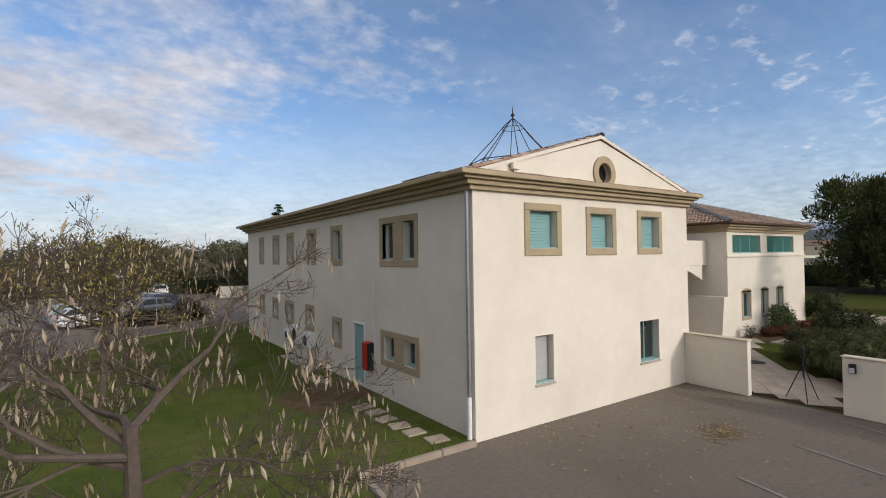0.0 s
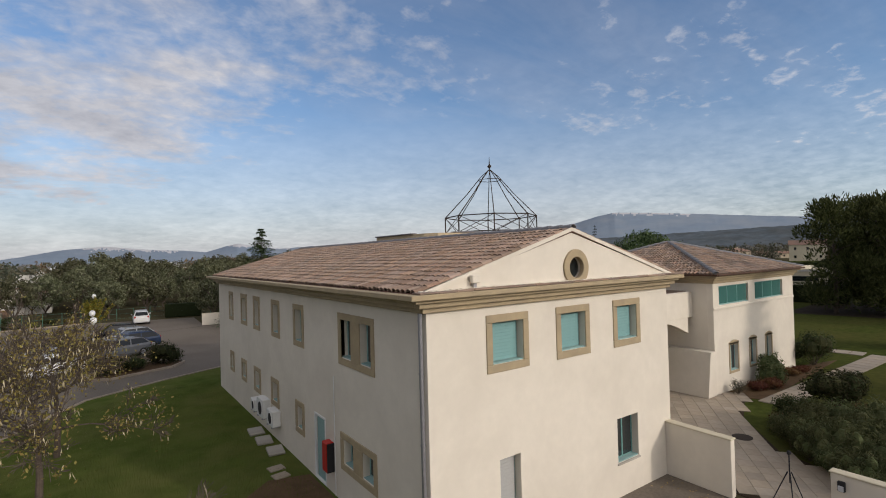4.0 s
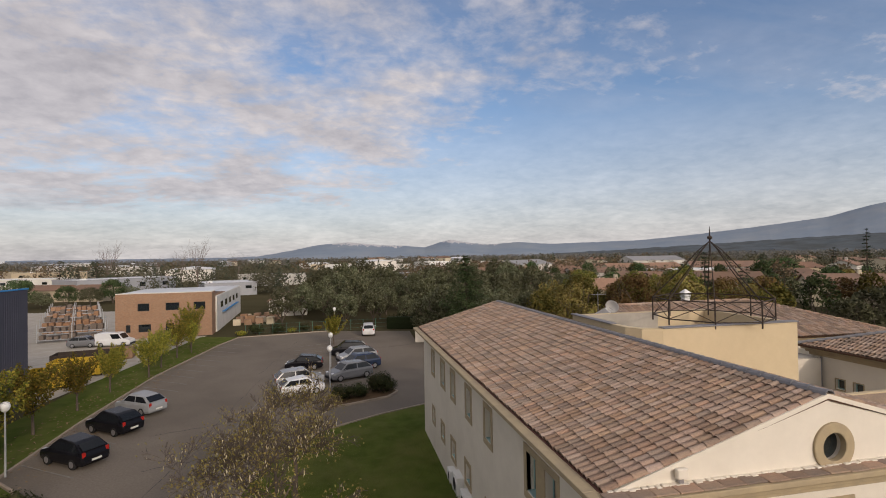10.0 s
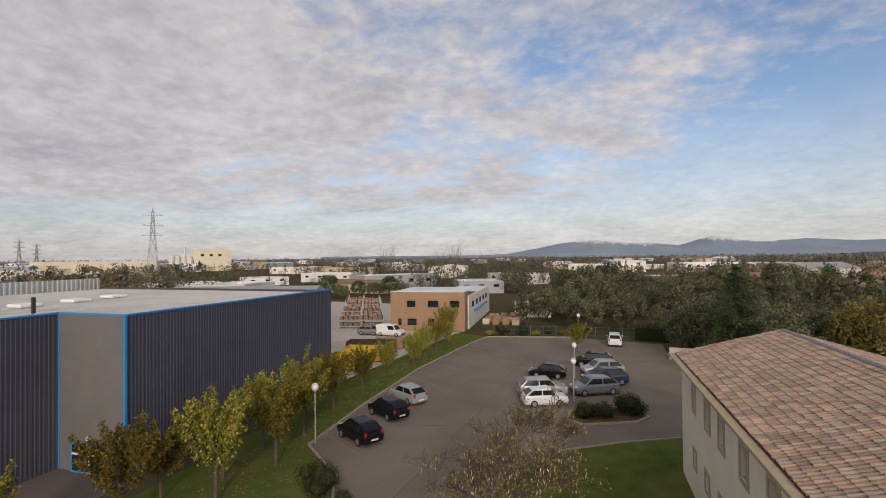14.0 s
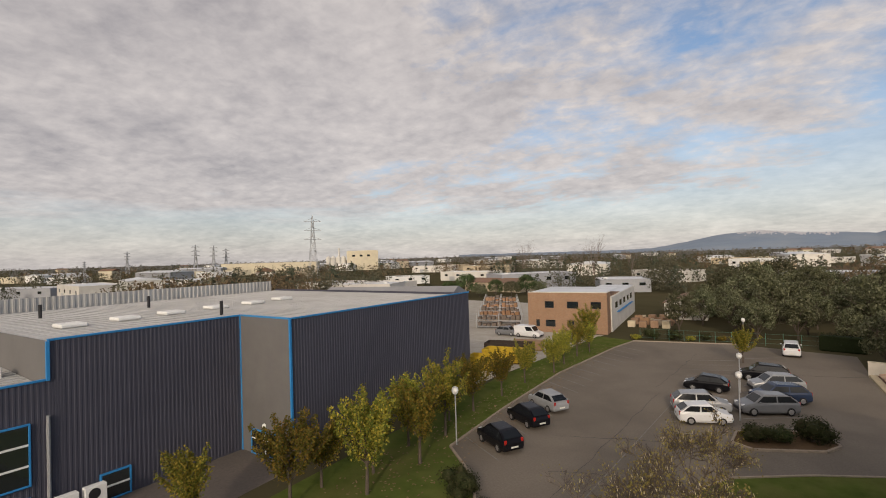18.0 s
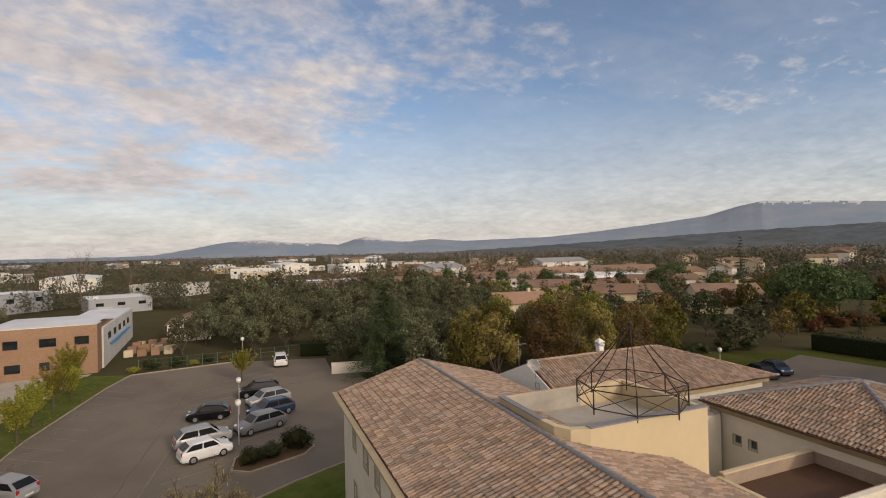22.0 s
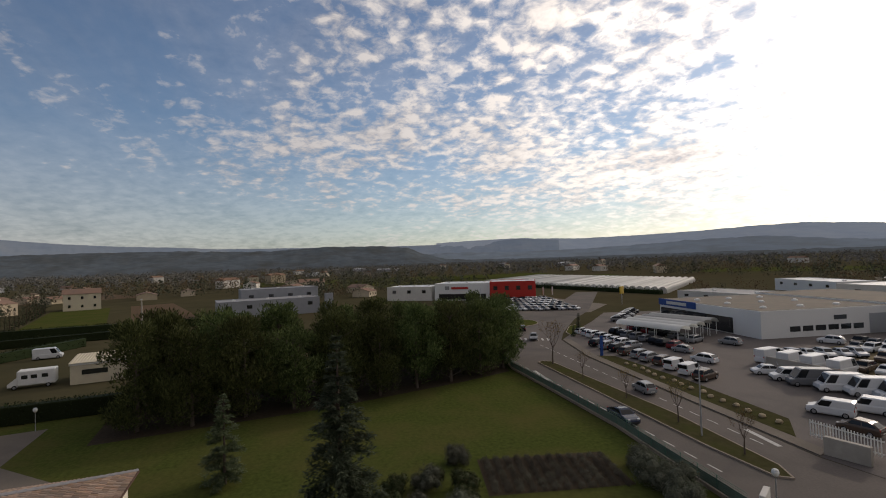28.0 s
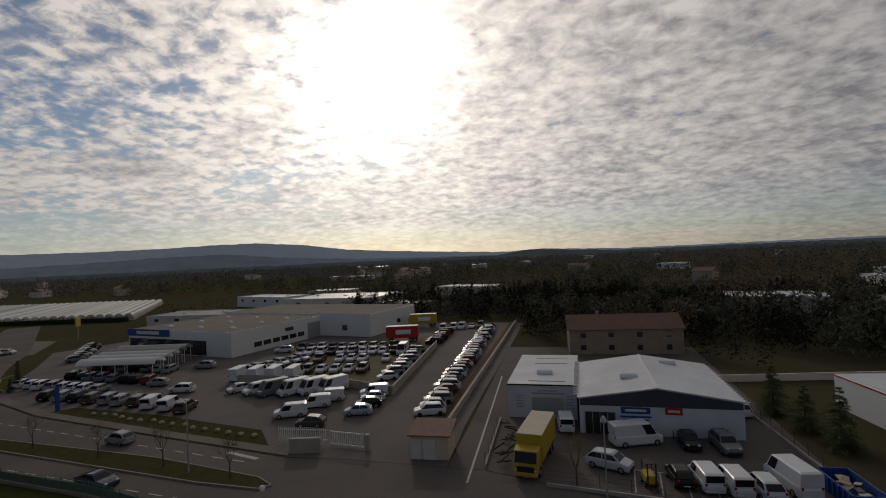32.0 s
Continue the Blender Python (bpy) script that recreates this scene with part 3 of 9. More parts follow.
sheet("car_park", [(9.45, -42), (9.45, 0), (12, 24), (10.6, 40), (7.6, 47), (7.4, 54.4), (4.4, 55.2), (4.8, 65), (-6.9, 68.2), (-19.6, 66.0), (-20.9, 60), (-22.9, 43.5), (-23.1, 30), (-22.8, 20.8), (-22.2, -42)], -0.008, ASPHALT, "worn grey asphalt car park", thick=0.011)
sheet("car_park", [(46, 32), (63.5, 36.5), (65.7, 20.5), (53.7, 20), (46, 12), (37, 20)], 0.006, ASPHALT, "small asphalt car park behind the building", thick=0.012)
sheet("yard", [(-28.6, 36), (-24.6, 69.5), (-36, 70), (-46, 112), (-100, 120), (-66, 38)], -0.006, CONCRETE, "pale concrete storage yard", thick=0.012)

# ---- kerbs and markings of the car park ----


def kerb_line(pts, wd=0.14, h=0.12, name="kerb", gap=0.012, mat=None):
    """Kerb stones end to end along a line of the plan."""
    holder = thing(name, "line of weathered concrete kerb stones", "kerb", kind="structure")
    shared = {}
    for (x0, y0), (x1, y1) in zip(pts, pts[1:]):
        ln = math.hypot(x1 - x0, y1 - y0)
        n = max(1, round(ln / 1.0))
        key = round(ln / n, 2)
        if key not in shared:
            shared[key] = Mesh().box(0, ln / n - gap, -wd / 2, wd / 2, -0.1, h, 0.018).data("kerb_stone", mat or KERB)
        for i in range(n):
            f = i / n
            part("kerb_stone", shared[key], KERB, holder, at=along(x0 + (x1 - x0) * f, y0 + (y1 - y0) * f, x1, y1))
    return holder


kerb_line([(-0.1, -0.1), (-3.1, -0.1), (-4.1, -13.5)])
kerb_line([(-12.3, -13.5), (-11.5, 2.5), (-10.7, 12), (-9.5, 19), (-6.6, 24.1), (-2.7, 26.5), (1.2, 28.3)])
kerb_line([(-15.5, 4), (-16.1, 12), (-18.9, 17.3), (-22.7, 20.9), (-23.0, 30), (-22.8, 43.5), (-20.8, 60), (-19.5, 66), (-7, 68.3)])


def stripe(x0, y0, x1, y1, wd, mat=None, z=0.002, label="faded white bay line on asphalt"):
    return solo("marking", Mesh().box(0, math.hypot(x1 - x0, y1 - y0), -wd / 2, wd / 2, -0.004, 0.003), mat or FADED, label, "marking", "bay lines", "structure", along(x0, y0, x1, y1, z))


for i in range(17):
    y = 22.0 + i * 2.4
    x = -23.0 if y < 44 else -23.0 + (y - 44) * 0.125
    stripe(x + 0.4, y + 0.9, x + 4.1, y - 1.6, 0.10)
for i in range(11):
    y = 30.5 + i * 2.6
    stripe(-11.0, y - 0.6, -7.0, y + 1.0, 0.10)
    stripe(-6.0, y + 2.6, -2.0, y + 5.0, 0.10)
for x in (2.0, 4.8, 7.6):
    stripe(x, -9.5, x + 1.1, -4.6, 0.09)
stripe(-13.5, 12, -10.5, 44, 0.06)

# island with bushes in the middle of the car park
isl = [(-6.6, 30.0), (-5.4, 29.2), (-1.6, 30.8), (-0.7, 32.2), (-1.2, 33.6), (-2.8, 34.0), (-5.2, 33.4), (-6.4, 32.2)]
sheet("planting_bed", isl, 0.08, SOIL, "bed of soil on the car park island", thick=0.1)
kerb_line(isl + isl[:1], 0.16, 0.14)

# paved court
court_edge = [(9.75, -4.3), (13.2, -4.3), (14.2, -1.5), (17.0, 0.9), (19.4, 1.9), (20.6, 2.0), (20.6, 3.0), (19.3, 3.9), (19.2, 6.5), (9.75, 6.5)]
sheet("court", court_edge, 0.012, DARK_SOIL, "sandy bed of the paved court", thick=0.03)
court = thing("court_paving", "tan stone slabs laid diagonally in the entrance court", "paving", kind="structure")
slab_mesh = Mesh().box(-0.261, 0.261, -0.261, 0.261, 0.0, 0.022, 0.006).data("slab", PAVE)
turn = radians(38)


def inside(x, y, ring):
    hit = False
    for (x0, y0), (x1, y1) in zip(ring, ring[1:] + ring[:1]):
        if (y0 > y) != (y1 > y) and x < x0 + (y - y0) / (y1 - y0) * (x1 - x0):
            hit = not hit
    return hit


for i in range(-22, 24):
    for j in range(-22, 24):
        x = 13.5 + (i * math.cos(turn) - j * math.sin(turn)) * 0.53
        y = 0.5 + (i * math.sin(turn) + j * math.cos(turn)) * 0.53
        if x > 9.85 and y > -4.1 and y < 6.2 and inside(x, y, court_edge):
            part("slab", slab_mesh, PAVE, court, at=pose(x, y, 0.013, 0, 0, 38 + rnd.uniform(-0.4, 0.4)))

# garden path of slabs to the east
path_thing = thing("garden_path", "pale slab path along the flower bed", "path", kind="structure")
walkway = [(20.0, 0.95), (26.3, 0.85), (36.4, 0.65)]
bend = [(36.3, 1.6), (36.1, 5.6)]
seg = Mesh().box(-0.38, 0.38, -0.62, 0.62, 0.0, 0.05, 0.012).data("slab", PAVE)
for (x0, y0), (x1, y1) in list(zip(walkway, walkway[1:])) + [tuple(bend)]:
    n = int(math.hypot(x1 - x0, y1 - y0) / 0.78)
    for i in range(n):
        part("slab", seg, PAVE, path_thing, at=pose(x0 + (x1 - x0) * (i + 0.5) / n, y0 + (y1 - y0) * (i + 0.5) / n, 0.0, 0, 0, math.degrees(math.atan2(y1 - y0, x1 - x0)) + rnd.uniform(-1.5, 1.5)))
sheet("flower_bed", [(19.6, 3.2), (29, 3.2), (33, 2.2), (24, 1.6), (20.4, 1.6)], 0.03, SOIL, "bed of brown soil under the windows", thick=0.04)

# stepping stones beside the long wall
for i, (x, y) in enumerate(((-0.75, 0.6), (-0.95, 1.35), (-1.0, 2.0), (-1.05, 2.7), (-1.0, 3.4), (-1.05, 4.1), (-0.95, 7.9), (-0.9, 8.6))):
    solo("stepping_stone", Mesh().box(-0.27, 0.27, -0.22, 0.22, -0.04, 0.035, 0.015), PAVE, "pale concrete stepping stone in the grass", "stone", "stepping stones", at=pose(x, y, 0.075, 0, 0, rnd.uniform(-14, 14)))
sheet("bare_patch", [(-0.1, 5.2), (-2.6, 4.4), (-3.0, 6.4), (-1.4, 7.8), (-0.1, 7.4)], 0.078, SOIL, "worn bare soil before the side door", thick=0.05)

# ---- main office building ----
office = thing("office_building", "two-storey cream stuccoed office building with tiled roofs", "building")
L, B, HT = 22.6, 9.7, 6.3
gable_up = [(1.93, 2.97, 4.73, 5.76), (4.42, 5.44, 4.73, 5.76), (6.94, 7.92, 4.73, 5.76)]
gable_low = [(2.07, 2.77, 1.08, 2.37), (6.8, 7.85, 1.03, 2.36)]
part("wall", wall(B, HT, 0.35, gable_up + gable_low), STUCCO, office, at=along(0, 0, B, 0))
AG = along(0, 0, B, 0)
for h in gable_up:
    window(office, *h, AG, 0.2, blind=0.95 if h[0] < 7 else 0.62, mullions=0)
window(office, *gable_low[0], AG, 0.0, blind=0.93, mullions=0, blind_mat=BLIND_GREY, frame_mat=TEAL_GREY)
window(office, *gable_low[1], AG, 0.0, mullions=1, frame_mat=TEAL)
for h in gable_low:
    part("sill", Mesh().box(h[0] - 0.04, h[1] + 0.04, -0.05, 0.018, h[2] - 0.06, h[2] - 0.002, 0.01), CONCRETE, office)

AL = along(0, L, 0, 0)
up_y = [(4.05, 4.72), (2.75, 3.42), (8.18, 8.9), (10.98, 11.7), (13.9, 14.6), (16.2, 17.0), (19.1, 19.7)]
low_y = [(8.3, 8.85, 1.3, 2.08), (11.25, 11.95, 1.6, 2.35), (13.95, 14.7, 1.6, 2.35), (16.45, 17.1, 1.65, 2.35), (19.1, 19.6, 1.7, 2.4)]
long_up = [(L - b, L - a, 4.48, 5.62) for a, b in up_y]
long_low = [(L - b, L - a, z0, z1) for a, b, z0, z1 in low_y] + [(L - 4.65, L - 4.02, 1.3, 2.02), (L - 3.42, L - 2.8, 1.3, 2.02)]
door_hole = (L - 7.05, L - 6.2, 0.06, 2.2)
part("wall", wall(L - 0.352, HT, 0.35, long_up + long_low + [door_hole]), STUCCO, office, at=AL)
for i, h in enumerate(long_up + long_low):
    window(office, *h, AL, 0.2 if i not in (0, 1, len(long_up) + 5, len(long_up) + 6) else 0.0, mullions=0, depth=0.2, blind=0.0)
for z0, z1 in ((4.48, 5.62), (1.3, 2.02)):
    s = ring(L - 4.92, L - 2.55, z0 - 0.22, z1 + 0.2, 0.2, -0.03, 0.12)
    s.box(L - 4.02 + 0.003, L - 3.42 - 0.003, -0.03, 0.12, z0 - 0.02, z1, 0.012)
    part("surround", s, STONE, office, "stone surround of a pair of windows", at=AL)
door = part("door", Mesh().box(L - 7.03, L - 6.22, 0.06, 0.11, 0.07, 2.19, 0.01), TEAL_GREY, office, "plain grey-green metal side door", at=AL)
part("handle", Mesh().tube([(L - 6.35, 0.03, 1.05), (L - 6.47, 0.03, 1.05)], 0.015), ZINC, door)
part("door_trim", ring(L - 7.12, L - 6.13, 0.07, 2.28, 0.08, -0.015, 0.06), WHITE, office, at=AL)
part("wall", wall(L - 0.704, HT, 0.35, []), STUCCO, office, at=along(B, 0.352, B, L))
part("wall", wall(B - 0.352, HT, 0.35, []), STUCCO, office, at=along(B, L, 0, L))
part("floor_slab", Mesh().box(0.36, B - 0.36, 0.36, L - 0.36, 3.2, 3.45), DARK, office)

# gable with round window
RZ, EZ, RX = 8.16, 6.62, 5.0
gm = Mesh()
ox, oz, orr = 5.13, 7.02, 0.33
edge = [(-0.17, 6.5), (2 * RX + 0.17, 6.5), (2 * RX + 0.17, 6.57), (RX, RZ - 0.15), (-0.17, 6.57)]
angles = sorted([2 * math.pi * i / 40 for i in range(40)] + [math.atan2(z - oz, x - ox) % (2 * math.pi) for x, z in edge])
N = len(angles)
outer = []
for a in angles:
    d = Vector((math.cos(a), math.sin(a)))
    best = 9.0
    for (x0, z0), (x1, z1) in zip(edge, edge[1:] + edge[:1]):
        e = Vector((x1 - x0, z1 - z0))
        den = d.x * e.y - d.y * e.x
        if abs(den) > 1e-6:
            q = Vector((x0 - ox, z0 - oz))
            t, s = (q.x * e.y - q.y * e.x) / den, (q.x * d.y - q.y * d.x) / den
            if t > 0 and -0.01 <= s <= 1.01:
                best = min(best, t)
    outer.append((ox + d.x * best, oz + d.y * best))
for y in (0.02, 0.32):
    gm.v += [(ox + orr * math.cos(a), y, oz + orr * math.sin(a)) for a in angles]
    gm.v += [(x, y, z) for x, z in outer]
for i in range(N):
    j = (i + 1) % N
    gm.f += [(i, N + i, N + j, j), (2 * N + j, 3 * N + j, 3 * N + i, 2 * N + i), (i, j, 2 * N + j, 2 * N + i), (N + i, 3 * N + i, 3 * N + j, N + j)]
gable = part("gable", gm, STUCCO, office)


def annulus(r0, r1, y0, y1, n=40):
    m = Mesh()
    m.loft([[(r * math.cos(2 * math.pi * i / n), y, r * math.sin(2 * math.pi * i / n)) for i in range(n)] for r, y in ((r0, y1), (r0, y0), (r0 + 0.02, y0 - 0.01), (r1 - 0.02, y0 - 0.01), (r1, y0), (r1, y1))], cap=False)
    return m


oculus = part("round_window", annulus(0.30, 0.52, -0.03, 0.1), STONE, gable, "round stone-framed window in the gable", at=pose(ox, 0, oz))
part("pane", Mesh().tube([(ox, 0.20, oz), (ox, 0.22, oz)], 0.34, 32), GLASS, gable)

LEDGE = Mesh().box(0, 0.492, -0.36, -0.03, 0.0, 0.035, 0.008).data("ledge_tile", TILE_PIECE)
# cornice: stepped mouldings round the two visible sides
steps = [(6.18, 6.30, 0.10), (6.30, 6.42, 0.20), (6.42, 6.50, 0.30), (6.50, 6.62, 0.42)]
for i, (z0, z1, o) in enumerate(steps):
    part("cornice", Mesh().box(-o * 1.48, B + o, -o, 0.0 if i < 3 else 0.16, z0, z1 - 0.002, 0.012), STONE, office)
    part("cornice", Mesh().box(-o * 1.48, 0.0, 0.003 if i < 3 else 0.163, L + o, z0, z1 - 0.002, 0.012), STONE, office)
    part("cornice", Mesh().box(B, B + o, 0.003, L + o, z0, z1 - 0.002, 0.012), STONE, office)
for i in range(21):
    x = -0.36 + i * 0.5
    part("ledge_tile", LEDGE, TILE_PIECE, office, at=pose(x, rnd.uniform(-0.02, 0.02), 6.62 + rnd.uniform(0, 0.012), 0, 0, rnd.uniform(-0.5, 0.5)))
mortar = Mesh()
for i in range(70):
    x = -0.2 + i * 0.145
    mortar.box(x, x + rnd.uniform(0.10, 0.16), -rnd.uniform(0.04, 0.12), 0.03, 6.63, 6.668 + rnd.uniform(0, 0.02), 0.008)
tagged(part("mortar_bead", mortar, STUCCO, office), "", kind="stuff")

# roof: boards, gutter, tiles
EX, yb, yf = -0.20, -0.01, L + 0.25
roof = part("roof", Mesh().add([(EX, yb, EZ), (RX, yb, RZ - 0.08), (RX, yf, RZ - 0.08), (EX, yf, EZ), (EX, yb, EZ - 0.06), (RX, yb, RZ - 0.14), (RX, yf, RZ - 0.14), (EX, yf, EZ - 0.06)],
                               [(0, 1, 2, 3), (7, 6, 5, 4), (0, 4, 5, 1), (2, 6, 7, 3), (0, 3, 7, 4)]), GUTTER, office)
E2 = 2 * RX - EX
part("roof_board", Mesh().add([(E2, yb, EZ), (RX, yb, RZ - 0.08), (RX, yf, RZ - 0.08), (E2, yf, EZ), (E2, yb, EZ - 0.06), (RX, yb, RZ - 0.14), (RX, yf, RZ - 0.14), (E2, yf, EZ - 0.06)],
                              [(3, 2, 1, 0), (4, 5, 6, 7), (1, 5, 4, 0), (3, 7, 6, 2), (4, 7, 3, 0)]), GUTTER, office)
tiled(roof, (EX - 0.06, yf, EZ + 0.0), (EX - 0.06, yb, EZ + 0.0), (RX, yb, RZ - 0.06), (RX, yf, RZ - 0.06), pieces=300, near=(EX, 0, EZ))
part("eave_course", Mesh().box(EX - 0.13, EX - 0.02, yb + 0.02, yf, EZ - 0.085, EZ + 0.012, 0.02), EAVE, office)
tiled(roof, (E2 + 0.06, yb, EZ), (E2 + 0.06, yf, EZ), (RX, yf, RZ - 0.06), (RX, yb, RZ - 0.06))
ridge_tiles(roof, (RX, yb - 0.05, RZ - 0.03), (RX, yf, RZ - 0.03), mat=LEAD)
rake = Mesh()
for sx in (-1, 1):
    ex = EX if sx < 0 else E2
    for i in range(14):
        f0, f1 = i / 14, (i + 1) / 14
        rake.loft([[(ex + (RX - ex) * f, yb - 0.015, EZ + (RZ - EZ) * f - 0.10), (ex + (RX - ex) * f, yb + 0.08, EZ + (RZ - EZ) * f - 0.10), (ex + (RX - ex) * f, yb + 0.08, EZ + (RZ - EZ) * f + 0.0), (ex + (RX - ex) * f, yb - 0.015, EZ + (RZ - EZ) * f + 0.0)] for f in (f0, f1)])
part("verge_trim", rake, STUCCO, roof, "pale mortar verge along the gable")
gut = Mesh()
gut.loft([[(EX - 0.05 - 0.12 * (1 - math.cos(a)), y, EZ - 0.02 - 0.07 * math.sin(a)) for a in (math.pi * i / 6 for i in range(7))] + [(EX - 0.06 - 0.11 * (1 - math.cos(a)), y, EZ - 0.02 - 0.055 * math.sin(a)) for a in (math.pi * i / 6 for i in range(6, -1, -1))] for y in (-0.3, L + 0.3)])
part("gutter", gut, GUTTER, roof, "brown eaves gutter")

# rainwater pipe at the corner, flood light, cables
pipe = thing("downpipe", "grey zinc downpipe with white foot at the building corner", "pipe")
part("pipe", Mesh().tube([(-0.09, 0.12, 1.0), (-0.09, 0.12, 6.17)], 0.05, 10), ZINC, pipe)
part("foot", Mesh().tube([(-0.1, 0.12, 0.08), (-0.1, 0.12, 1.1)], 0.065, 10), WHITE, pipe, "white plastic foot")
for z in (1.6, 3.2, 4.8, 6.0):
    part("bracket", Mesh().tube([(-0.09, 0.12, z), (-0.09, 0.12, z + 0.03)], 0.062, 10), ZINC, pipe)
pipe2 = thing("downpipe", "thin pale cable conduit beside the side door", "pipe")
part("pipe", Mesh().tube([(-0.02, 5.35, 0.1), (-0.02, 5.35, 3.8)], 0.018, 6), WHITE, pipe2)
fl = thing("flood_light", "small grey flood light on the gable ledge", "lamp")
part("housing", Mesh().box(1.25, 1.5, -0.14, -0.02, 6.78, 6.98, 0.02), STUCCO, fl)
part("bracket", Mesh().box(1.33, 1.42, -0.08, -0.03, 6.66, 6.79), ZINC, fl)
rb = thing("hose_box", "red fire hose box with black side on the wall", "box")
part("box", Mesh().box(-0.26, -0.003, 5.45, 5.85, 0.78, 1.72, 0.03), RED, rb)
part("side", Mesh().box(-0.25, -0.01, 5.435, 5.449, 0.8, 1.7), BLACK, rb)


def air_unit(at, w_=0.85, h_=0.62):
    u = thing("air_conditioner", "white outdoor air conditioning unit on wall brackets", "air conditioner", at, "air conditioners")
    part("casing", Mesh().box(-0.34, 0, 0, w_, 0, h_, 0.025), WHITE, u)
    part("fan_grille", Mesh().tube([(-0.35, w_ * 0.4, h_ * 0.5), (-0.338, w_ * 0.4, h_ * 0.5)], h_ * 0.4, 18), BLACK, u)
    part("fan_ring", Mesh().loft([[(-0.36 + dx, w_ * 0.4 + r * math.cos(2 * math.pi * i / 20), h_ * 0.5 + r * math.sin(2 * math.pi * i / 20)) for i in range(20)] for r, dx in ((h_ * 0.36, 0), (h_ * 0.42, 0), (h_ * 0.42, 0.02), (h_ * 0.36, 0.02))], cap=False), WHITE, u)
    part("bracket", Mesh().box(-0.36, 0, 0.1, 0.14, -0.05, 0), ZINC, u)
    part("bracket", Mesh().box(-0.36, 0, w_ - 0.14, w_ - 0.1, -0.05, 0), ZINC, u)
    return u


air_unit(pose(-0.003, 10.9, 0.75))
air_unit(pose(-0.003, 12.3, 0.75), 0.95, 0.78)
air_unit(pose(-0.003, 13.6, 0.75), 0.7, 0.5)
for x, y in ((-0.45, 10.2), (-0.5, 11.6), (-0.48, 12.9)):
    solo("concrete_block", Mesh().box(-0.3, 0.3, -0.45, 0.45, 0, 0.09, 0.02), CONCRETE, "grey concrete slab lying on the grass by the wall", "slab", at=pose(x, y, 0.071, 0, 0, rnd.uniform(-8, 8)))

# ---- walled roof terrace with the iron cupola frame ----
PT = 8.42
tower = thing("roof_terrace", "ochre walled terrace box above the tiled roof", "building")
outline = [(5.3, 9.0), (5.35, 8.2), (5.7, 7.65), (6.4, 7.4), (12.3, 7.4), (12.3, 12.4), (5.3, 12.4)]
inner = [(5.55, 9.0), (5.6, 8.35), (5.85, 7.9), (6.5, 7.66), (12.05, 7.66), (12.05, 12.15), (5.55, 12.15)]
tm = Mesh()
n = len(outline)
tm.v = [(x, y, 3.0) for x, y in outline] + [(x, y, PT) for x, y in outline] + [(x, y, PT) for x, y in inner] + [(x, y, 7.5) for x, y in inner]
for i in range(n):
    j = (i + 1) % n
    tm.f += [(i, j, n + j, n + i), (n + i, n + j, 2 * n + j, 2 * n + i), (2 * n + i, 2 * n + j, 3 * n + j, 3 * n + i)]
tm.f.append(tuple(range(3 * n, 4 * n)))
part("parapet", tm, STUCCO_OCHRE, tower)
part("coping", Mesh().box(5.2, 5.5, 9.0, 12.4, PT + 0.002, PT + 0.05, 0.01).box(6.4, 12.35, 7.35, 7.7, PT + 0.002, PT + 0.05, 0.01), LEAD, tower, "grey metal coping")
part("wall_patch", Mesh().box(5.56, 9.5, 12.10, 12.145, 7.51, PT - 0.02), CONCRETE, tower, "weathered pale inner wall")
part("floor_cover", Mesh().box(5.62, 12.0, 8.4, 12.0, 7.501, 7.53), CONCRETE, tower)

cup = thing("cupola_frame", "rusty wrought-iron cupola skeleton with finial", "iron frame", pose(9.97, 9.2, PT))
R = 2.25
for k in range(8):
    a, b = (radians(45 * (k + q) + 8) for q in (0, 1))
    p, q = (R * math.cos(a), R * math.sin(a)), (R * math.cos(b), R * math.sin(b))
    part("post", Mesh().tube([(*p, -0.12), (*p, 0.92)], 0.032, 6), IRON, cup)
    part("rail", Mesh().tube([(*p, 0.88), (*q, 0.88)], 0.026, 5), IRON, cup)
    part("rail", Mesh().tube([(*p, 0.12), (*q, 0.12)], 0.026, 5), IRON, cup)
    part("brace", Mesh().tube([(*p, 0.12), (*q, 0.88)], 0.016, 5), IRON, cup)
    part("brace", Mesh().tube([(*p, 0.88), (*q, 0.12)], 0.016, 5), IRON, cup)
    part("spoke", Mesh().tube([(*p, 0.88), (p[0] * 0.5, p[1] * 0.5, 2.05), (p[0] * 0.2, p[1] * 0.2, 2.85), (0, 0, 3.25)], [0.026, 0.022, 0.02, 0.018], 6), IRON, cup)
    part("hoop", Mesh().tube([(p[0] * 0.26, p[1] * 0.26, 2.7), (q[0] * 0.26, q[1] * 0.26, 2.7)], 0.016, 5), IRON, cup)
part("finial", Mesh().tube([(0, 0, 3.1), (0, 0, 3.3), (0, 0, 3.36), (0, 0, 3.42), (0, 0, 3.48), (0, 0, 3.86)], [0.03, 0.03, 0.10, 0.10, 0.03, 0.006], 8), IRON, cup)

# ---- east wing with hipped roof ----
wing = thing("east_wing", "cream stuccoed wing with hipped tile roof and teal windows", "building")
X0, X1, Y0, Y1, WT = 19.45, 29.4, 3.25, 13.2, 5.76
front = [(0.6, 3.9, 4.52, 5.5), (4.7, 8.4, 4.52, 5.5)]
low_f = [(1.6, 2.45, 1.0, 2.35), (3.9, 4.6, 1.0, 2.35), (5.9, 6.6, 1.0, 2.35)]
AF = along(X0, Y0, X1, Y0)
part("wall", wall(X1 - X0, WT, 0.3, front + low_f), STUCCO, wing, at=AF)
for h in front:
    window(wing, *h, AF, 0.0, mullions=2, depth=0.1, frame_mat=TEAL, pane_mat=TEAL_GLASS)
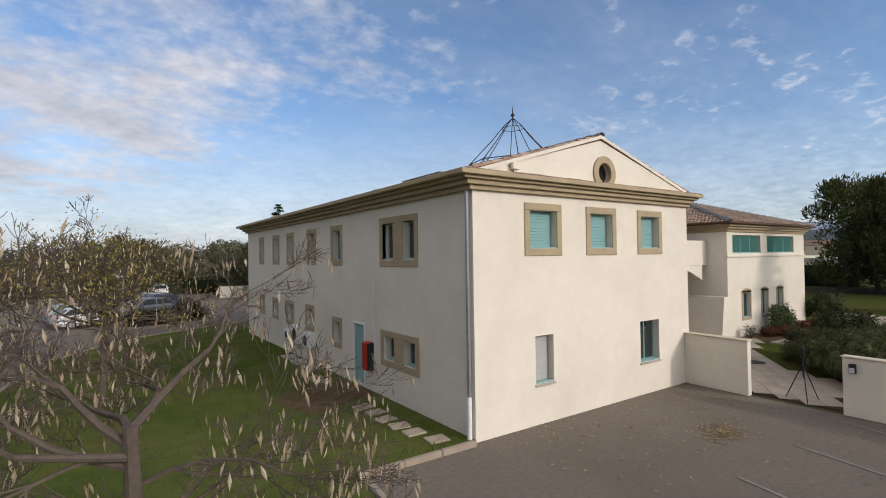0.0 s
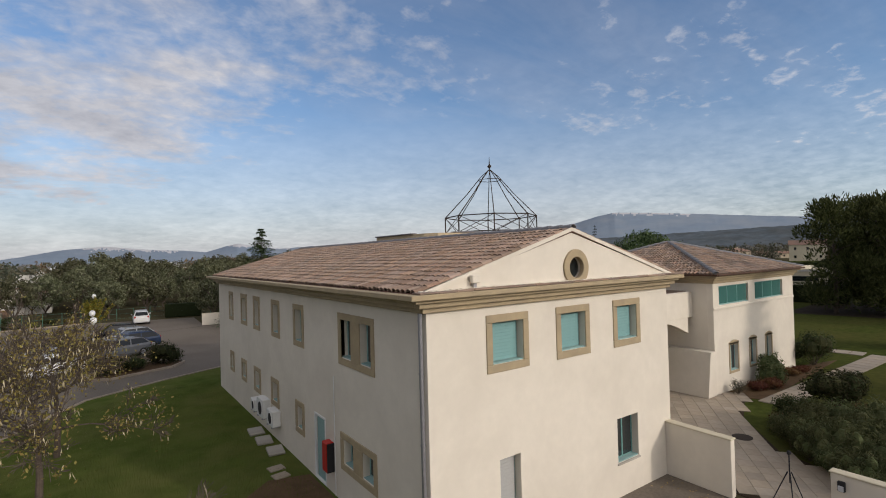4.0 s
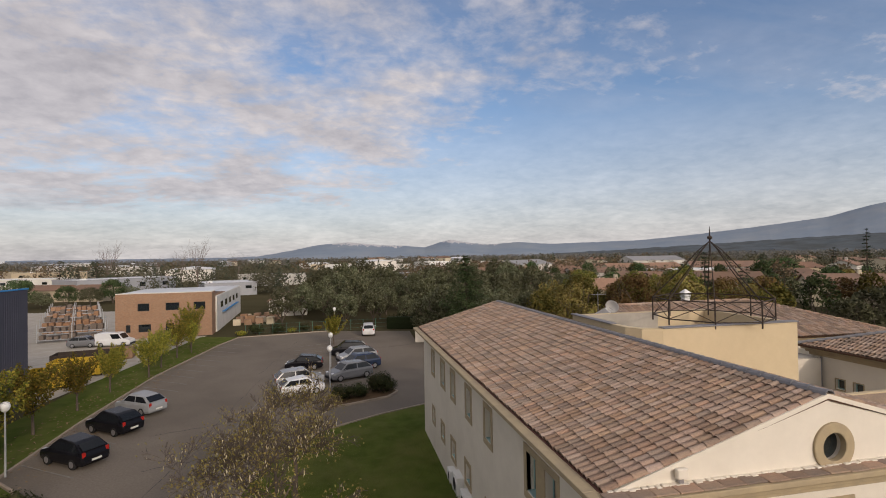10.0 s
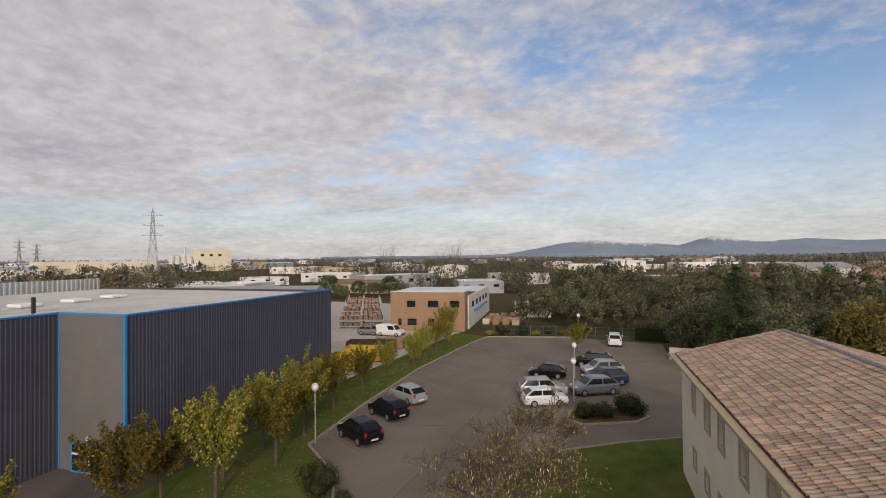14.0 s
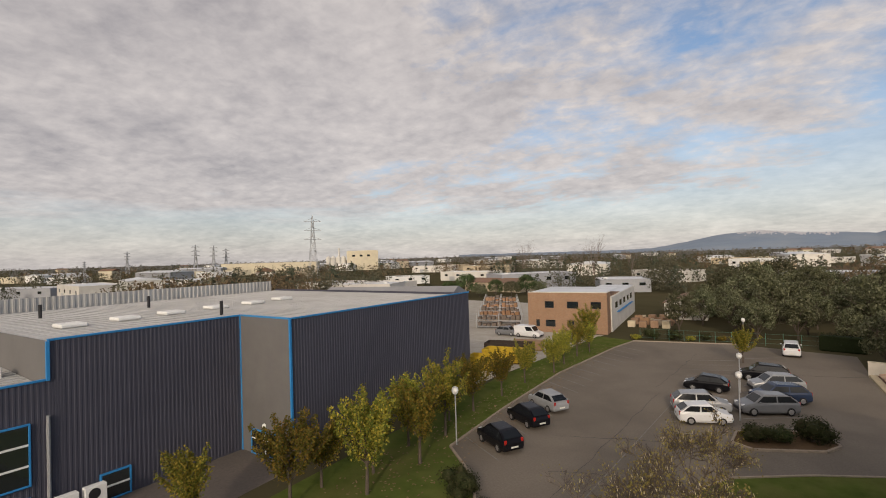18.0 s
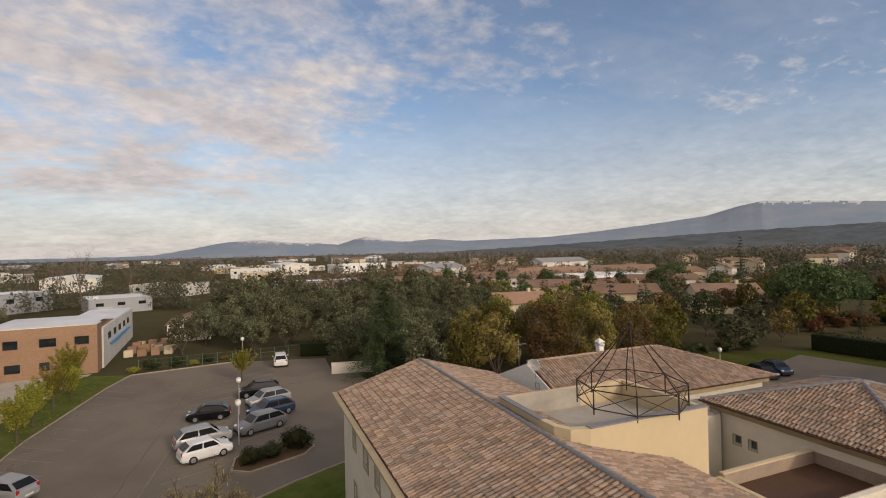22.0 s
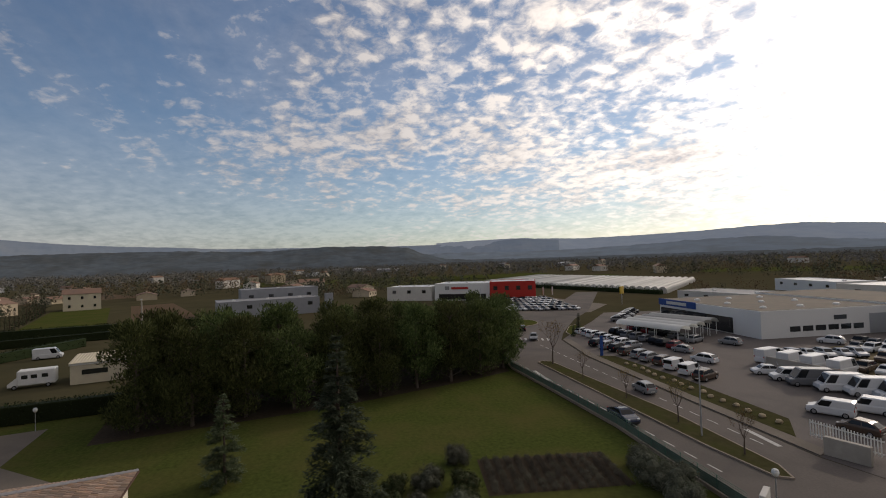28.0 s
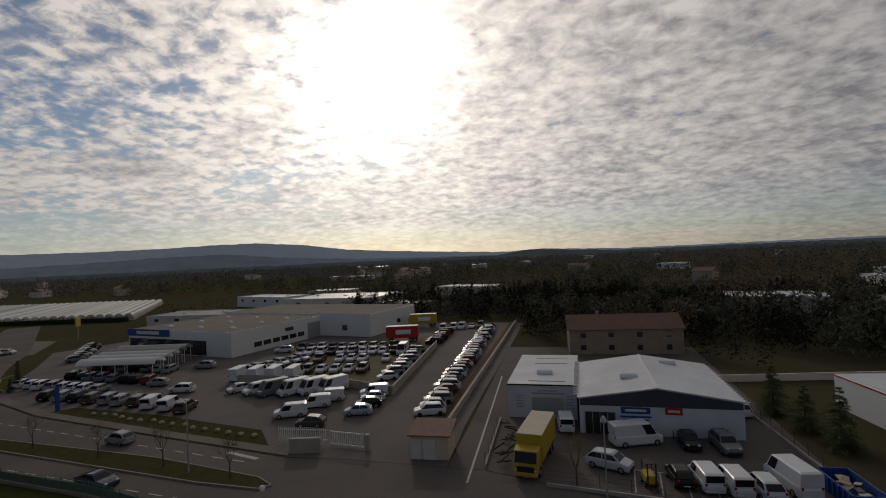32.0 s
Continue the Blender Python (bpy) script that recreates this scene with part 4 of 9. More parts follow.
for h in low_f:
    window(wing, *h, AF, 0.13, depth=0.15, mullions=1)
    part("arch", Mesh().loft([[(h[0] - 0.13 + (h[1] - h[0] + 0.26) * f, y, h[3] + 0.13 + 0.12 * math.sin(math.pi * f) + dz) for f, dz in [(i / 8, 0) for i in range(9)] + [(1, -0.1), (0, -0.1)]] for y in (-0.03, 0.05)]), STONE, wing, at=AF)
part("string_course", Mesh().box(0, X1 - X0, -0.05, 0.0, 4.3, 4.42, 0.01), STUCCO, wing, at=AF)
AW = along(X0, Y1, X0, Y0)
small = [(1.3, 1.75, 4.15, 4.65), (2.2, 2.65, 4.15, 4.65)]
part("wall", wall(Y1 - Y0 - 0.302, WT, 0.3, small), STUCCO, wing, at=AW)
for h in small:
    window(wing, *h, AW, 0.05, depth=0.12, sill=False)
part("wall", wall(Y1 - Y0 - 0.604, WT, 0.3, [(1.0, 3.0, 4.52, 5.5), (4, 6.5, 4.52, 5.5)]), STUCCO, wing, at=along(X1, Y0 + 0.302, X1, Y1))
part("wall", wall(X1 - X0 - 0.302, WT, 0.3, []), STUCCO, wing, at=along(X1, Y1, X0, Y1))
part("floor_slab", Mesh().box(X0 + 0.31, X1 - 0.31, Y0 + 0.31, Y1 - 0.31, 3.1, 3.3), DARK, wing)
part("buttress", Mesh().add([(18.6, 3.2, 0), (19.44, 3.2, 0), (19.44, 5.6, 0), (18.6, 5.6, 0), (18.95, 3.2, 2.25), (19.44, 3.2, 2.25), (19.44, 5.6, 2.25), (18.95, 5.6, 2.25)],
                            [(3, 2, 1, 0), (4, 5, 6, 7), (0, 1, 5, 4), (1, 2, 6, 5), (2, 3, 7, 6), (3, 0, 4, 7)]), STUCCO, wing)
for z0, z1, o in ((5.66, 5.81, 0.08), (5.81, 5.94, 0.2), (5.94, 6.06, 0.34)):
    part("cornice", Mesh().box(X0 - o, X1 + o, Y0 - o, Y1 + o, z0, z1 - 0.003, 0.012), STONE, wing)
EXw, AP = 0.42, (24.0, 8.15, 7.88)
c4 = [(X0 - EXw, Y0 - EXw, 6.12), (X1 + EXw, Y0 - EXw, 6.12), (X1 + EXw, Y1 + EXw, 6.12), (X0 - EXw, Y1 + EXw, 6.12)]
wroof = part("roof", Mesh().add([*c4, (AP[0], AP[1], AP[2] - 0.05)], [(0, 1, 4), (1, 2, 4), (2, 3, 4), (3, 0, 4), (3, 2, 1, 0)]), GUTTER, wing)
for i in range(4):
    tiled(wroof, c4[i], c4[(i + 1) % 4], AP, AP)
    ridge_tiles(wroof, (c4[i][0], c4[i][1], c4[i][2] + 0.06), (AP[0], AP[1], AP[2] + 0.06), mat=LEAD)
part("gutter", Mesh().box(X0 - 0.52, X0 - 0.42, Y0 - 0.5, Y1 + 0.5, 6.06, 6.16, 0.02).box(X0 - 0.4, X1 + 0.52, Y0 - 0.52, Y0 - 0.42, 6.06, 6.16, 0.02), GUTTER, wroof)
dp = thing("downpipe", "grey zinc downpipe on the wing wall", "pipe")
part("pipe", Mesh().tube([(19.36, 12.6, 0.05), (19.36, 12.6, 5.64)], 0.05, 8), ZINC, dp)

# porch with flat terrace between the two buildings
porch = thing("porch", "cream porch with arched opening and flat brown terrace", "porch", pose(0.24, -0.7, -0.2))
part("deck", Mesh().box(13.2, 19.18, 5.3, 8.4, 4.75, 4.9), GUTTER, porch, "rust-brown terrace floor")
part("parapet", Mesh().box(13.0, 19.19, 5.0, 5.28, 4.1, 5.42, 0.015), STUCCO, porch)
part("parapet", Mesh().box(13.0, 13.25, 5.29, 8.6, 4.1, 5.35, 0.015).box(13.26, 19.19, 8.41, 8.65, 4.1, 5.5, 0.015), STUCCO_OCHRE, porch)
part("lining", Mesh().box(13.27, 19.17, 5.285, 5.31, 4.91, 5.43).box(13.27, 19.17, 8.38, 8.405, 4.91, 5.45).box(19.14, 19.17, 5.32, 8.37, 4.91, 5.45), TILE_PIECE, porch, "terracotta lining of the parapet")
arch = Mesh()
for i in range(10):
    f0, f1 = i / 10, (i + 1) / 10
    z0, z1 = (3.3 + 0.75 * math.sin(math.pi * f) for f in (f0, f1))
    x0, x1 = 13.2 + 5.5 * f0, 13.2 + 5.5 * f1
    arch.add([(x0, 5.0, z0), (x1, 5.0, z1), (x1, 5.0, 4.099), (x0, 5.0, 4.099), (x0, 5.3, z0), (x1, 5.3, z1), (x1, 5.3, 4.099), (x0, 5.3, 4.099)],
             [(0, 1, 2, 3), (7, 6, 5, 4), (0, 4, 5, 1), (3, 2, 6, 7)])
part("arch", arch, STUCCO, porch)
part("pier", Mesh().box(12.4, 13.2, 5.0, 8.6, 0, 4.098, 0.015), STUCCO, porch)
part("back_wall", Mesh().box(9.72, 19.18, 8.66, 8.9, 0, 4.7), STUCCO, porch)
part("lamp", Mesh().box(15.8, 16.1, 4.86, 4.995, 4.7, 4.95, 0.02), WHITE, porch)

# ---- rear wing ----
rear = thing("rear_wing", "rear wing with white gable and hipped tile roof", "building")
part("wall", Mesh().box(11.5, 27.0, 15.6, 23.6, 0, 5.9), STUCCO, rear)
part("cornice", Mesh().box(11.2, 27.3, 15.3, 23.9, 5.8, 6.1, 0.02), STONE, rear)
part("gable", Mesh().add([(11.1, 15.25, 6.1), (11.1, 23.95, 6.1), (11.1, 19.7, 7.78), (11.19, 15.25, 6.1), (11.19, 23.95, 6.1), (11.19, 19.7, 7.78)], [(0, 2, 1), (3, 4, 5), (0, 3, 5, 2), (1, 2, 5, 4)]), WHITE, rear, "white rendered gable end")
part("vent", ring(18.2, 18.7, 6.5, 6.9, 0.05, 0, 0.05), ZINC, rear, at=along(11.08, 36.9, 11.08, 10))
rr = part("roof", Mesh().add([(11.2, 15.2, 6.15), (27.6, 15.0, 6.15), (27.6, 24.3, 6.15), (11.2, 24.0, 6.15), (11.2, 19.7, 7.85), (22.1, 19.9, 7.85)],
                             [(0, 1, 5, 4), (1, 2, 5), (2, 3, 4, 5), (3, 2, 1, 0), (0, 4, 3)]), GUTTER, rear)
tiled(rr, (11.2, 15.2, 6.18), (27.6, 15.0, 6.18), (22.1, 19.9, 7.88), (11.2, 19.7, 7.88))
tiled(rr, (27.6, 15.0, 6.18), (27.6, 24.3, 6.18), (22.1, 19.9, 7.88), (22.1, 19.9, 7.88))
ridge_tiles(rr, (11.2, 19.7, 7.9), (22.1, 19.9, 7.9))
ridge_tiles(rr, (27.6, 15.0, 6.22), (22.1, 19.9, 7.9))
part("link_wall", Mesh().box(9.72, 19.19, 12.45, 15.6, 0, 5.6), STUCCO, rear)
part("link_wall", Mesh().box(9.72, 12.28, 8.91, 12.38, 0, 5.4), STUCCO, rear)
part("flat_roof", Mesh().box(9.8, 19.1, 12.5, 15.55, 5.601, 5.65), CONCRETE, rear)
ch = thing("chimney_vent", "small white louvred roof vent with cap", "vent", pose(17.6, 20.6, 7.6))
part("stack", Mesh().box(-0.2, 0.2, -0.2, 0.2, -0.1, 0.55, 0.02), WHITE, ch)
for i in range(3):
    part("louvre", Mesh().box(-0.25, 0.25, -0.25, 0.25, 0.56 + i * 0.1, 0.60 + i * 0.1, 0.01), WHITE, ch)
part("cap", Mesh().loft([[(r * math.cos(a), r * math.sin(a), z) for a in (math.pi / 2 * k + math.pi / 4 for k in range(4))] for r, z in ((0.38, 0.86), (0.30, 0.92), (0.05, 1.1))]), WHITE, ch)
ds = thing("satellite_dish", "white satellite dish on the rear gable", "dish", pose(11.0, 18.6, 7.5))
part("reflector", Mesh().loft([[(-0.08 * (r / 0.4) ** 2 + dx, r * math.cos(2 * math.pi * i / 20), r * math.sin(2 * math.pi * i / 20)) for i in range(20)] for r, dx in ((0.04, 0), (0.2, 0), (0.4, 0), (0.4, 0.02), (0.2, 0.02), (0.04, 0.02))]), WHITE, ds, at=pose(0, 0, 0.5, 0, -18, 40))
part("mast", Mesh().tube([(0.1, 0, -0.4), (0.1, 0, 0.5)], 0.025), ZINC, ds)
part("arm", Mesh().tube([(0.05, 0, 0.25), (-0.35, -0.2, 0.45)], 0.015), ZINC, ds)
an = thing("aerial", "thin metal television aerial on the roof", "aerial", pose(12.6, 23.2, 6.3))
part("mast", Mesh().tube([(0, 0, 0), (0, 0, 2.2)], 0.02), ZINC, an)
part("boom", Mesh().tube([(-0.5, 0, 2.0), (0.6, 0, 2.0)], 0.012), ZINC, an)
for i in range(5):
    part("rod", Mesh().tube([(-0.4 + i * 0.22, -0.3, 2.0), (-0.4 + i * 0.22, 0.3, 2.0)], 0.008), ZINC, an)

# ---- low court walls, tripod ----


def low_wall(x0, y0, x1, y1, h, label="low cream stuccoed garden wall with coping"):
    ln = math.hypot(x1 - x0, y1 - y0)
    g = thing("garden_wall", label, "wall", along(x0, y0, x1, y1), kind="structure")
    part("wall", Mesh().box(0, ln, -0.11, 0.11, 0, h, 0.01), STUCCO, g)
    part("coping", Mesh().box(-0.03, ln + 0.03, -0.15, 0.15, h + 0.001, h + 0.05, 0.015), CREAM, g)
    return g


low_wall(9.5, -0.004, 9.42, -2.1, 1.72)
low_wall(9.5, -4.5, 9.3, -12.5, 1.6)
wl = thing("wall_light", "small black bulkhead light on the garden wall", "lamp")
part("housing", Mesh().box(9.28, 9.38, -4.82, -4.66, 1.2, 1.46, 0.02), BLACK, wl)
part("lens", Mesh().box(9.25, 9.279, -4.80, -4.68, 1.22, 1.36, 0.01), LIGHT_CLEAR, wl)
tp = thing("tripod", "black tripod standing in the court gateway", "tripod", pose(10.0, -3.35, 0.036))
for a in (90, 210, 330):
    c, s = math.cos(radians(a)), math.sin(radians(a))
    part("leg", Mesh().tube([(c * 0.48, s * 0.48, 0), (c * 0.05, s * 0.05, 1.0)], [0.012, 0.018], 6), BLACK, tp)
part("column", Mesh().tube([(0, 0, 0.7), (0, 0, 1.5)], 0.018, 8), BLACK, tp)
part("head", Mesh().box(-0.05, 0.05, -0.04, 0.04, 1.5, 1.6, 0.01), BLACK, tp)
solo("manhole_cover", Mesh().tube([(14.55, -0.1, 0.036), (14.55, -0.1, 0.05)], 0.36, 20), IRON, "dark round manhole cover in the paving", "cover", kind="structure")
# cracks and tar seams of the asphalt
for i, (x0, y0, x1, y1) in enumerate(((-14.8, 14, -12.6, 40), (-13.0, 42, -11.0, 60), (-17.5, 26, -8.5, 29), (-9.0, 50, 4.0, 54), (-15.6, 20.5, -12.5, 21.5))):
    rc = random.Random(i)
    n = 14
    line = [Vector((x0 + (x1 - x0) * k / n + rc.uniform(-0.16, 0.16), y0 + (y1 - y0) * k / n + rc.uniform(-0.16, 0.16), -0.010)) for k in range(n + 1)]
    solo("crack", Mesh().tube(line, [0.011 + 0.006 * rc.random() for _ in line], 5, cap=False), BLACK, "dark tar-filled crack in the asphalt", "crack", "asphalt cracks", "structure")
# ---- plants ----
OAK = leafy("holm oak leaves", (0.052, 0.058, 0.030), (0.108, 0.112, 0.060), (0.195, 0.195, 0.125), 0.7, 0.15)
AUTUMN = leafy("autumn leaves", (0.085, 0.105, 0.020), (0.18, 0.165, 0.030), (0.33, 0.24, 0.042))
GOLD = leafy("olive gold leaves", (0.060, 0.066, 0.018), (0.125, 0.118, 0.028), (0.215, 0.175, 0.045))
RUSSET = leafy("russet leaves", (0.105, 0.075, 0.032), (0.19, 0.125, 0.045), (0.20, 0.17, 0.055))
PINE = leafy("pine needles", (0.036, 0.048, 0.017), (0.074, 0.093, 0.032), (0.140, 0.160, 0.058), 0.7, 0.2)
SPRUCE = leafy("spruce needles", (0.034, 0.044, 0.028), (0.060, 0.074, 0.046), (0.105, 0.120, 0.078), 0.7, 0.35)
PALE_SPRUCE = leafy("pale spruce needles", (0.040, 0.052, 0.026), (0.078, 0.094, 0.048), (0.135, 0.150, 0.084), 0.7, 0.2)
CEDAR = leafy("cedar needles", (0.030, 0.050, 0.020), (0.064, 0.096, 0.038), (0.115, 0.150, 0.066))
DARKFIR = leafy("dark conifer needles", (0.014, 0.026, 0.012), (0.028, 0.046, 0.022), (0.045, 0.065, 0.03))
SHRUB = leafy("shrub leaves", (0.022, 0.032, 0.012), (0.045, 0.055, 0.022), (0.085, 0.08, 0.04))
OLIVE = leafy("olive leaves", (0.06, 0.065, 0.045), (0.10, 0.105, 0.075), (0.16, 0.16, 0.12))
HEDGE = leafy("hedge leaves", (0.012, 0.022, 0.009), (0.025, 0.038, 0.015), (0.042, 0.058, 0.022))
REDLEAF = leafy("red-brown leaves", (0.07, 0.03, 0.02), (0.12, 0.05, 0.03), (0.16, 0.09, 0.04))
POD = leafy("dry pods", (0.30, 0.235, 0.15), (0.42, 0.34, 0.23), (0.54, 0.46, 0.34))
DRYLEAF = leafy("fallen leaves", (0.21, 0.15, 0.075), (0.31, 0.225, 0.11), (0.41, 0.31, 0.17))
LAVENDER = leafy("lavender tufts", (0.07, 0.065, 0.05), (0.10, 0.095, 0.075), (0.14, 0.13, 0.105))
GRASS = leafy("grass blades", (0.10, 0.13, 0.026), (0.15, 0.185, 0.040), (0.22, 0.22, 0.075))


def unit(r):
    while True:
        v = Vector((r.uniform(-1, 1), r.uniform(-1, 1), r.uniform(-1, 1)))
        if 0.05 < v.length < 1:
            return v.normalized()


def leaf(m, p, d, up, ln, wd):
    """One leaf blade at p, pointing along d."""
    s = d.cross(up)
    s = s.normalized() * wd / 2 if s.length > 1e-4 else Vector((wd / 2, 0, 0))
    n = len(m.v)
    mid = p + d * ln * 0.5 + up * ln * 0.06
    m.v += [tuple(p), tuple(mid + s), tuple(p + d * ln), tuple(mid - s)]
    m.f.append((n, n + 1, n + 2, n + 3))


def foliage(r, blobs, n, ln, wd, droop=0.0, flat=0.0):
    """Leaves over the shells of blobs (centre, radii), n in all."""
    m = Mesh()
    total = sum(b[1][0] * b[1][1] for b in blobs)
    for c, rad in blobs:
        for _ in range(max(6, int(n * rad[0] * rad[1] / total))):
            u = unit(r)
            k = r.uniform(0.62, 1.04)
            p = Vector(c) + Vector((u.x * rad[0], u.y * rad[1], u.z * rad[2])) * k
            d = unit(r)
            d = (d - u * d.dot(u) * 0.8 + Vector((0, 0, -droop))).normalized()
            leaf(m, p, d, u + unit(r) * 0.55, ln * r.uniform(0.6, 1.3), wd * r.uniform(0.6, 1.3))
    return m


def branches(r, base, direction, length, radius, depth, spread, tips, m, bend=0.25, rise=0.15, ratio=0.72, kids=(2, 3)):
    """A limb that forks; the ends of the twigs are gathered in tips."""
    p, d = Vector(base), Vector(direction).normalized()
    pts, radii = [p.copy()], [radius]
    steps = 3
    for i in range(steps):
        d = (d + unit(r) * bend + Vector((0, 0, rise))).normalized()
        p = p + d * length / steps
        pts.append(p.copy())
        radii.append(radius * (1 - 0.35 * (i + 1) / steps))
    m.tube(pts, radii, 6 if radius > 0.03 else 4 if radius > 0.012 else 3, cap=False)
    if depth == 0:
        tips.append((p, d))
        return
    for _ in range(r.randint(*kids)):
        nd = (d + unit(r) * spread).normalized()
        at = pts[r.choice((2, 3, 3))]
        branches(r, at, nd, length * ratio * r.uniform(0.8, 1.2), radii[-1] * 0.75, depth - 1, spread, tips, m, bend, rise, ratio, kids)
    tips.append((p, d))


def broad_tree(name, label, seed, height, width, mat, leaves, ln, wd, trunk_h, bark=None, blobs=14, at=None, group="", category="tree", flatness=0.75):
    r = random.Random(seed)
    t = thing(name, label, category, at, group)
    m, tips = Mesh(), []
    top = Vector((r.uniform(-0.1, 0.1), r.uniform(-0.1, 0.1), trunk_h))
    m.tube([(0, 0, -0.1), (0.02, 0.01, trunk_h * 0.5), top], [height * 0.022 + 0.03, height * 0.018 + 0.02, height * 0.016 + 0.015], 7)
    for k in range(5):
        a = 2 * math.pi * k / 5 + r.uniform(-0.4, 0.4)
        branches(r, top, (math.cos(a) * 0.7, math.sin(a) * 0.7, 1.0), (height - trunk_h) * 0.42, height * 0.011 + 0.01, 2, 0.7, tips, m, 0.2, 0.1)
    part("trunk", m, bark or BARK, t)
    cl = []
    for i in range(blobs * 3 if blobs > 14 else 0):      # a full crown: clumps set over a dome, with hollows between
        a, up = r.uniform(0, 6.28), r.uniform(-0.55, 1.0)
        ring_ = math.sqrt(max(0.0, 1 - up * up)) * r.uniform(0.82, 1.0)
        rad = width * r.uniform(0.10, 0.165)
        mid = trunk_h + (height - trunk_h) * 0.46
        cl.append(((math.cos(a) * ring_ * width * 0.38, math.sin(a) * ring_ * width * 0.38, mid + up * (height - mid - rad * 0.8)), (rad, rad, rad * 0.85)))
    for i in range(blobs if blobs <= 14 else 0):
        a, k = r.uniform(0, 6.28), math.sqrt(r.uniform(0, 1))
        z = trunk_h + (height - trunk_h) * r.uniform(0.12, 0.86)
        lim = math.sin(math.pi * min(0.96, max(0.12, (z - trunk_h * 0.8) / (height - trunk_h * 0.8)))) ** 0.6
        rad = width * r.uniform(0.18, 0.30)
        cl.append(((math.cos(a) * k * width * 0.36 * lim, math.sin(a) * k * width * 0.36 * lim, z), (rad, rad, rad * flatness)))
    part("crown", foliage(r, cl, leaves, ln, wd), mat, t)
    return t


def conifer(name, label, seed, height, width, mat, at=None, group="", tiers=22, leaves=3600, category="tree"):
    """A cone of drooping boughs set with needle sprays."""
    r = random.Random(seed)
    t = thing(name, label, category, at, group)
    part("trunk", Mesh().tube([(0, 0, -0.1), (0, 0, height * 0.6), (0, 0, height * 0.97)], [height * 0.016 + 0.03, height * 0.01, 0.012], 7), BARK, t)
    wood, m = Mesh(), Mesh()
    per = leaves / (tiers * 8)
    for i in range(tiers):
        f = i / (tiers - 1)
        z = height * (0.07 + 0.91 * f)
        reach = width / 2 * (1 - f) ** 0.85 * r.uniform(0.82, 1.12) + 0.06
        for k in range(r.randint(6, 9)):
            a = r.uniform(0, 6.28)
            d = Vector((math.cos(a), math.sin(a), 0))
            ln = reach * r.uniform(0.75, 1.1)
            end = Vector((0, 0, z)) + d * ln + Vector((0, 0, -ln * 0.22 + 0.1 * ln))
            wood.tube([(0, 0, z), end], [0.018, 0.006], 3, cap=False)
            for _ in range(max(4, int(per * (0.35 + 1.3 * (1 - f))))):
                g = r.uniform(0.15, 1.0)
                p = Vector((0, 0, z)).lerp(end, g) + unit(r) * 0.10 * reach
                o = (d * 0.6 + Vector((-d.y, d.x, 0)) * r.uniform(-1, 1) + Vector((0, 0, r.uniform(-0.5, 0.35)))).normalized()
                leaf(m, p, o, Vector((0, 0, 1)), (0.22 + 0.06 * height / 5) * r.uniform(0.6, 1.3), 0.10 + 0.02 * height / 5)
    tagged(part("bough", wood, BARK, t), "", kind="stuff")
    part("crown", m, mat, t)
    return t


def bush(name, label, seed, rad, h, mat, at=None, group="", leaves=900, ln=0.14, wd=0.08, category="shrub"):
    r = random.Random(seed)
    t = thing(name, label, category, at, group)
    st, core = Mesh(), Mesh()
    cl = [((0, 0, h * 0.45), (rad * 0.62, rad * 0.62, h * 0.42))]
    for i in range(10):
        a = i * 2.4 + r.uniform(-0.4, 0.4)
        k = r.uniform(0.35, 0.62)
        c = (math.cos(a) * k * rad, math.sin(a) * k * rad, h * (0.22 + 0.5 * r.random() * (1.25 - k)))
        cl.append((c, (rad * r.uniform(0.32, 0.48), rad * r.uniform(0.32, 0.48), h * r.uniform(0.24, 0.34))))
    for c, e in cl:
        if rad > 0.6 or len(st.v) < 30:
            st.tube([(0, 0, -0.05), c], [0.03, 0.012], 4, cap=False)
        # solid lump added inside each clump, blocking light and view
        n = 7
        rings = [[(c[0] + math.cos(6.283 * q / n) * e[0] * w * 0.56, c[1] + math.sin(6.283 * q / n) * e[1] * w * 0.56, max(0.02, c[2] + z * e[2] * 0.56)) for q in range(n)]
                 for z, w in ((-0.95, 0.35), (-0.3, 0.95), (0.45, 0.85), (0.95, 0.3))]
        base = len(core.v)
        for ring in rings:
            core.v += [tuple(p) for p in ring]
        for y in range(3):
            for q in range(n):
                core.f.append((base + y * n + q, base + y * n + (q + 1) % n, base + (y + 1) * n + (q + 1) % n, base + (y + 1) * n + q))
        core.f.append(tuple(base + 3 * n + q for q in range(n)))
    tagged(part("stem", st, BARK, t), "", kind="stuff")
    if rad > 0.6:
        tagged(part("core", core, mat, t), "", kind="stuff")
    part("crown", foliage(r, cl, leaves, ln, wd), mat, t)
    return t


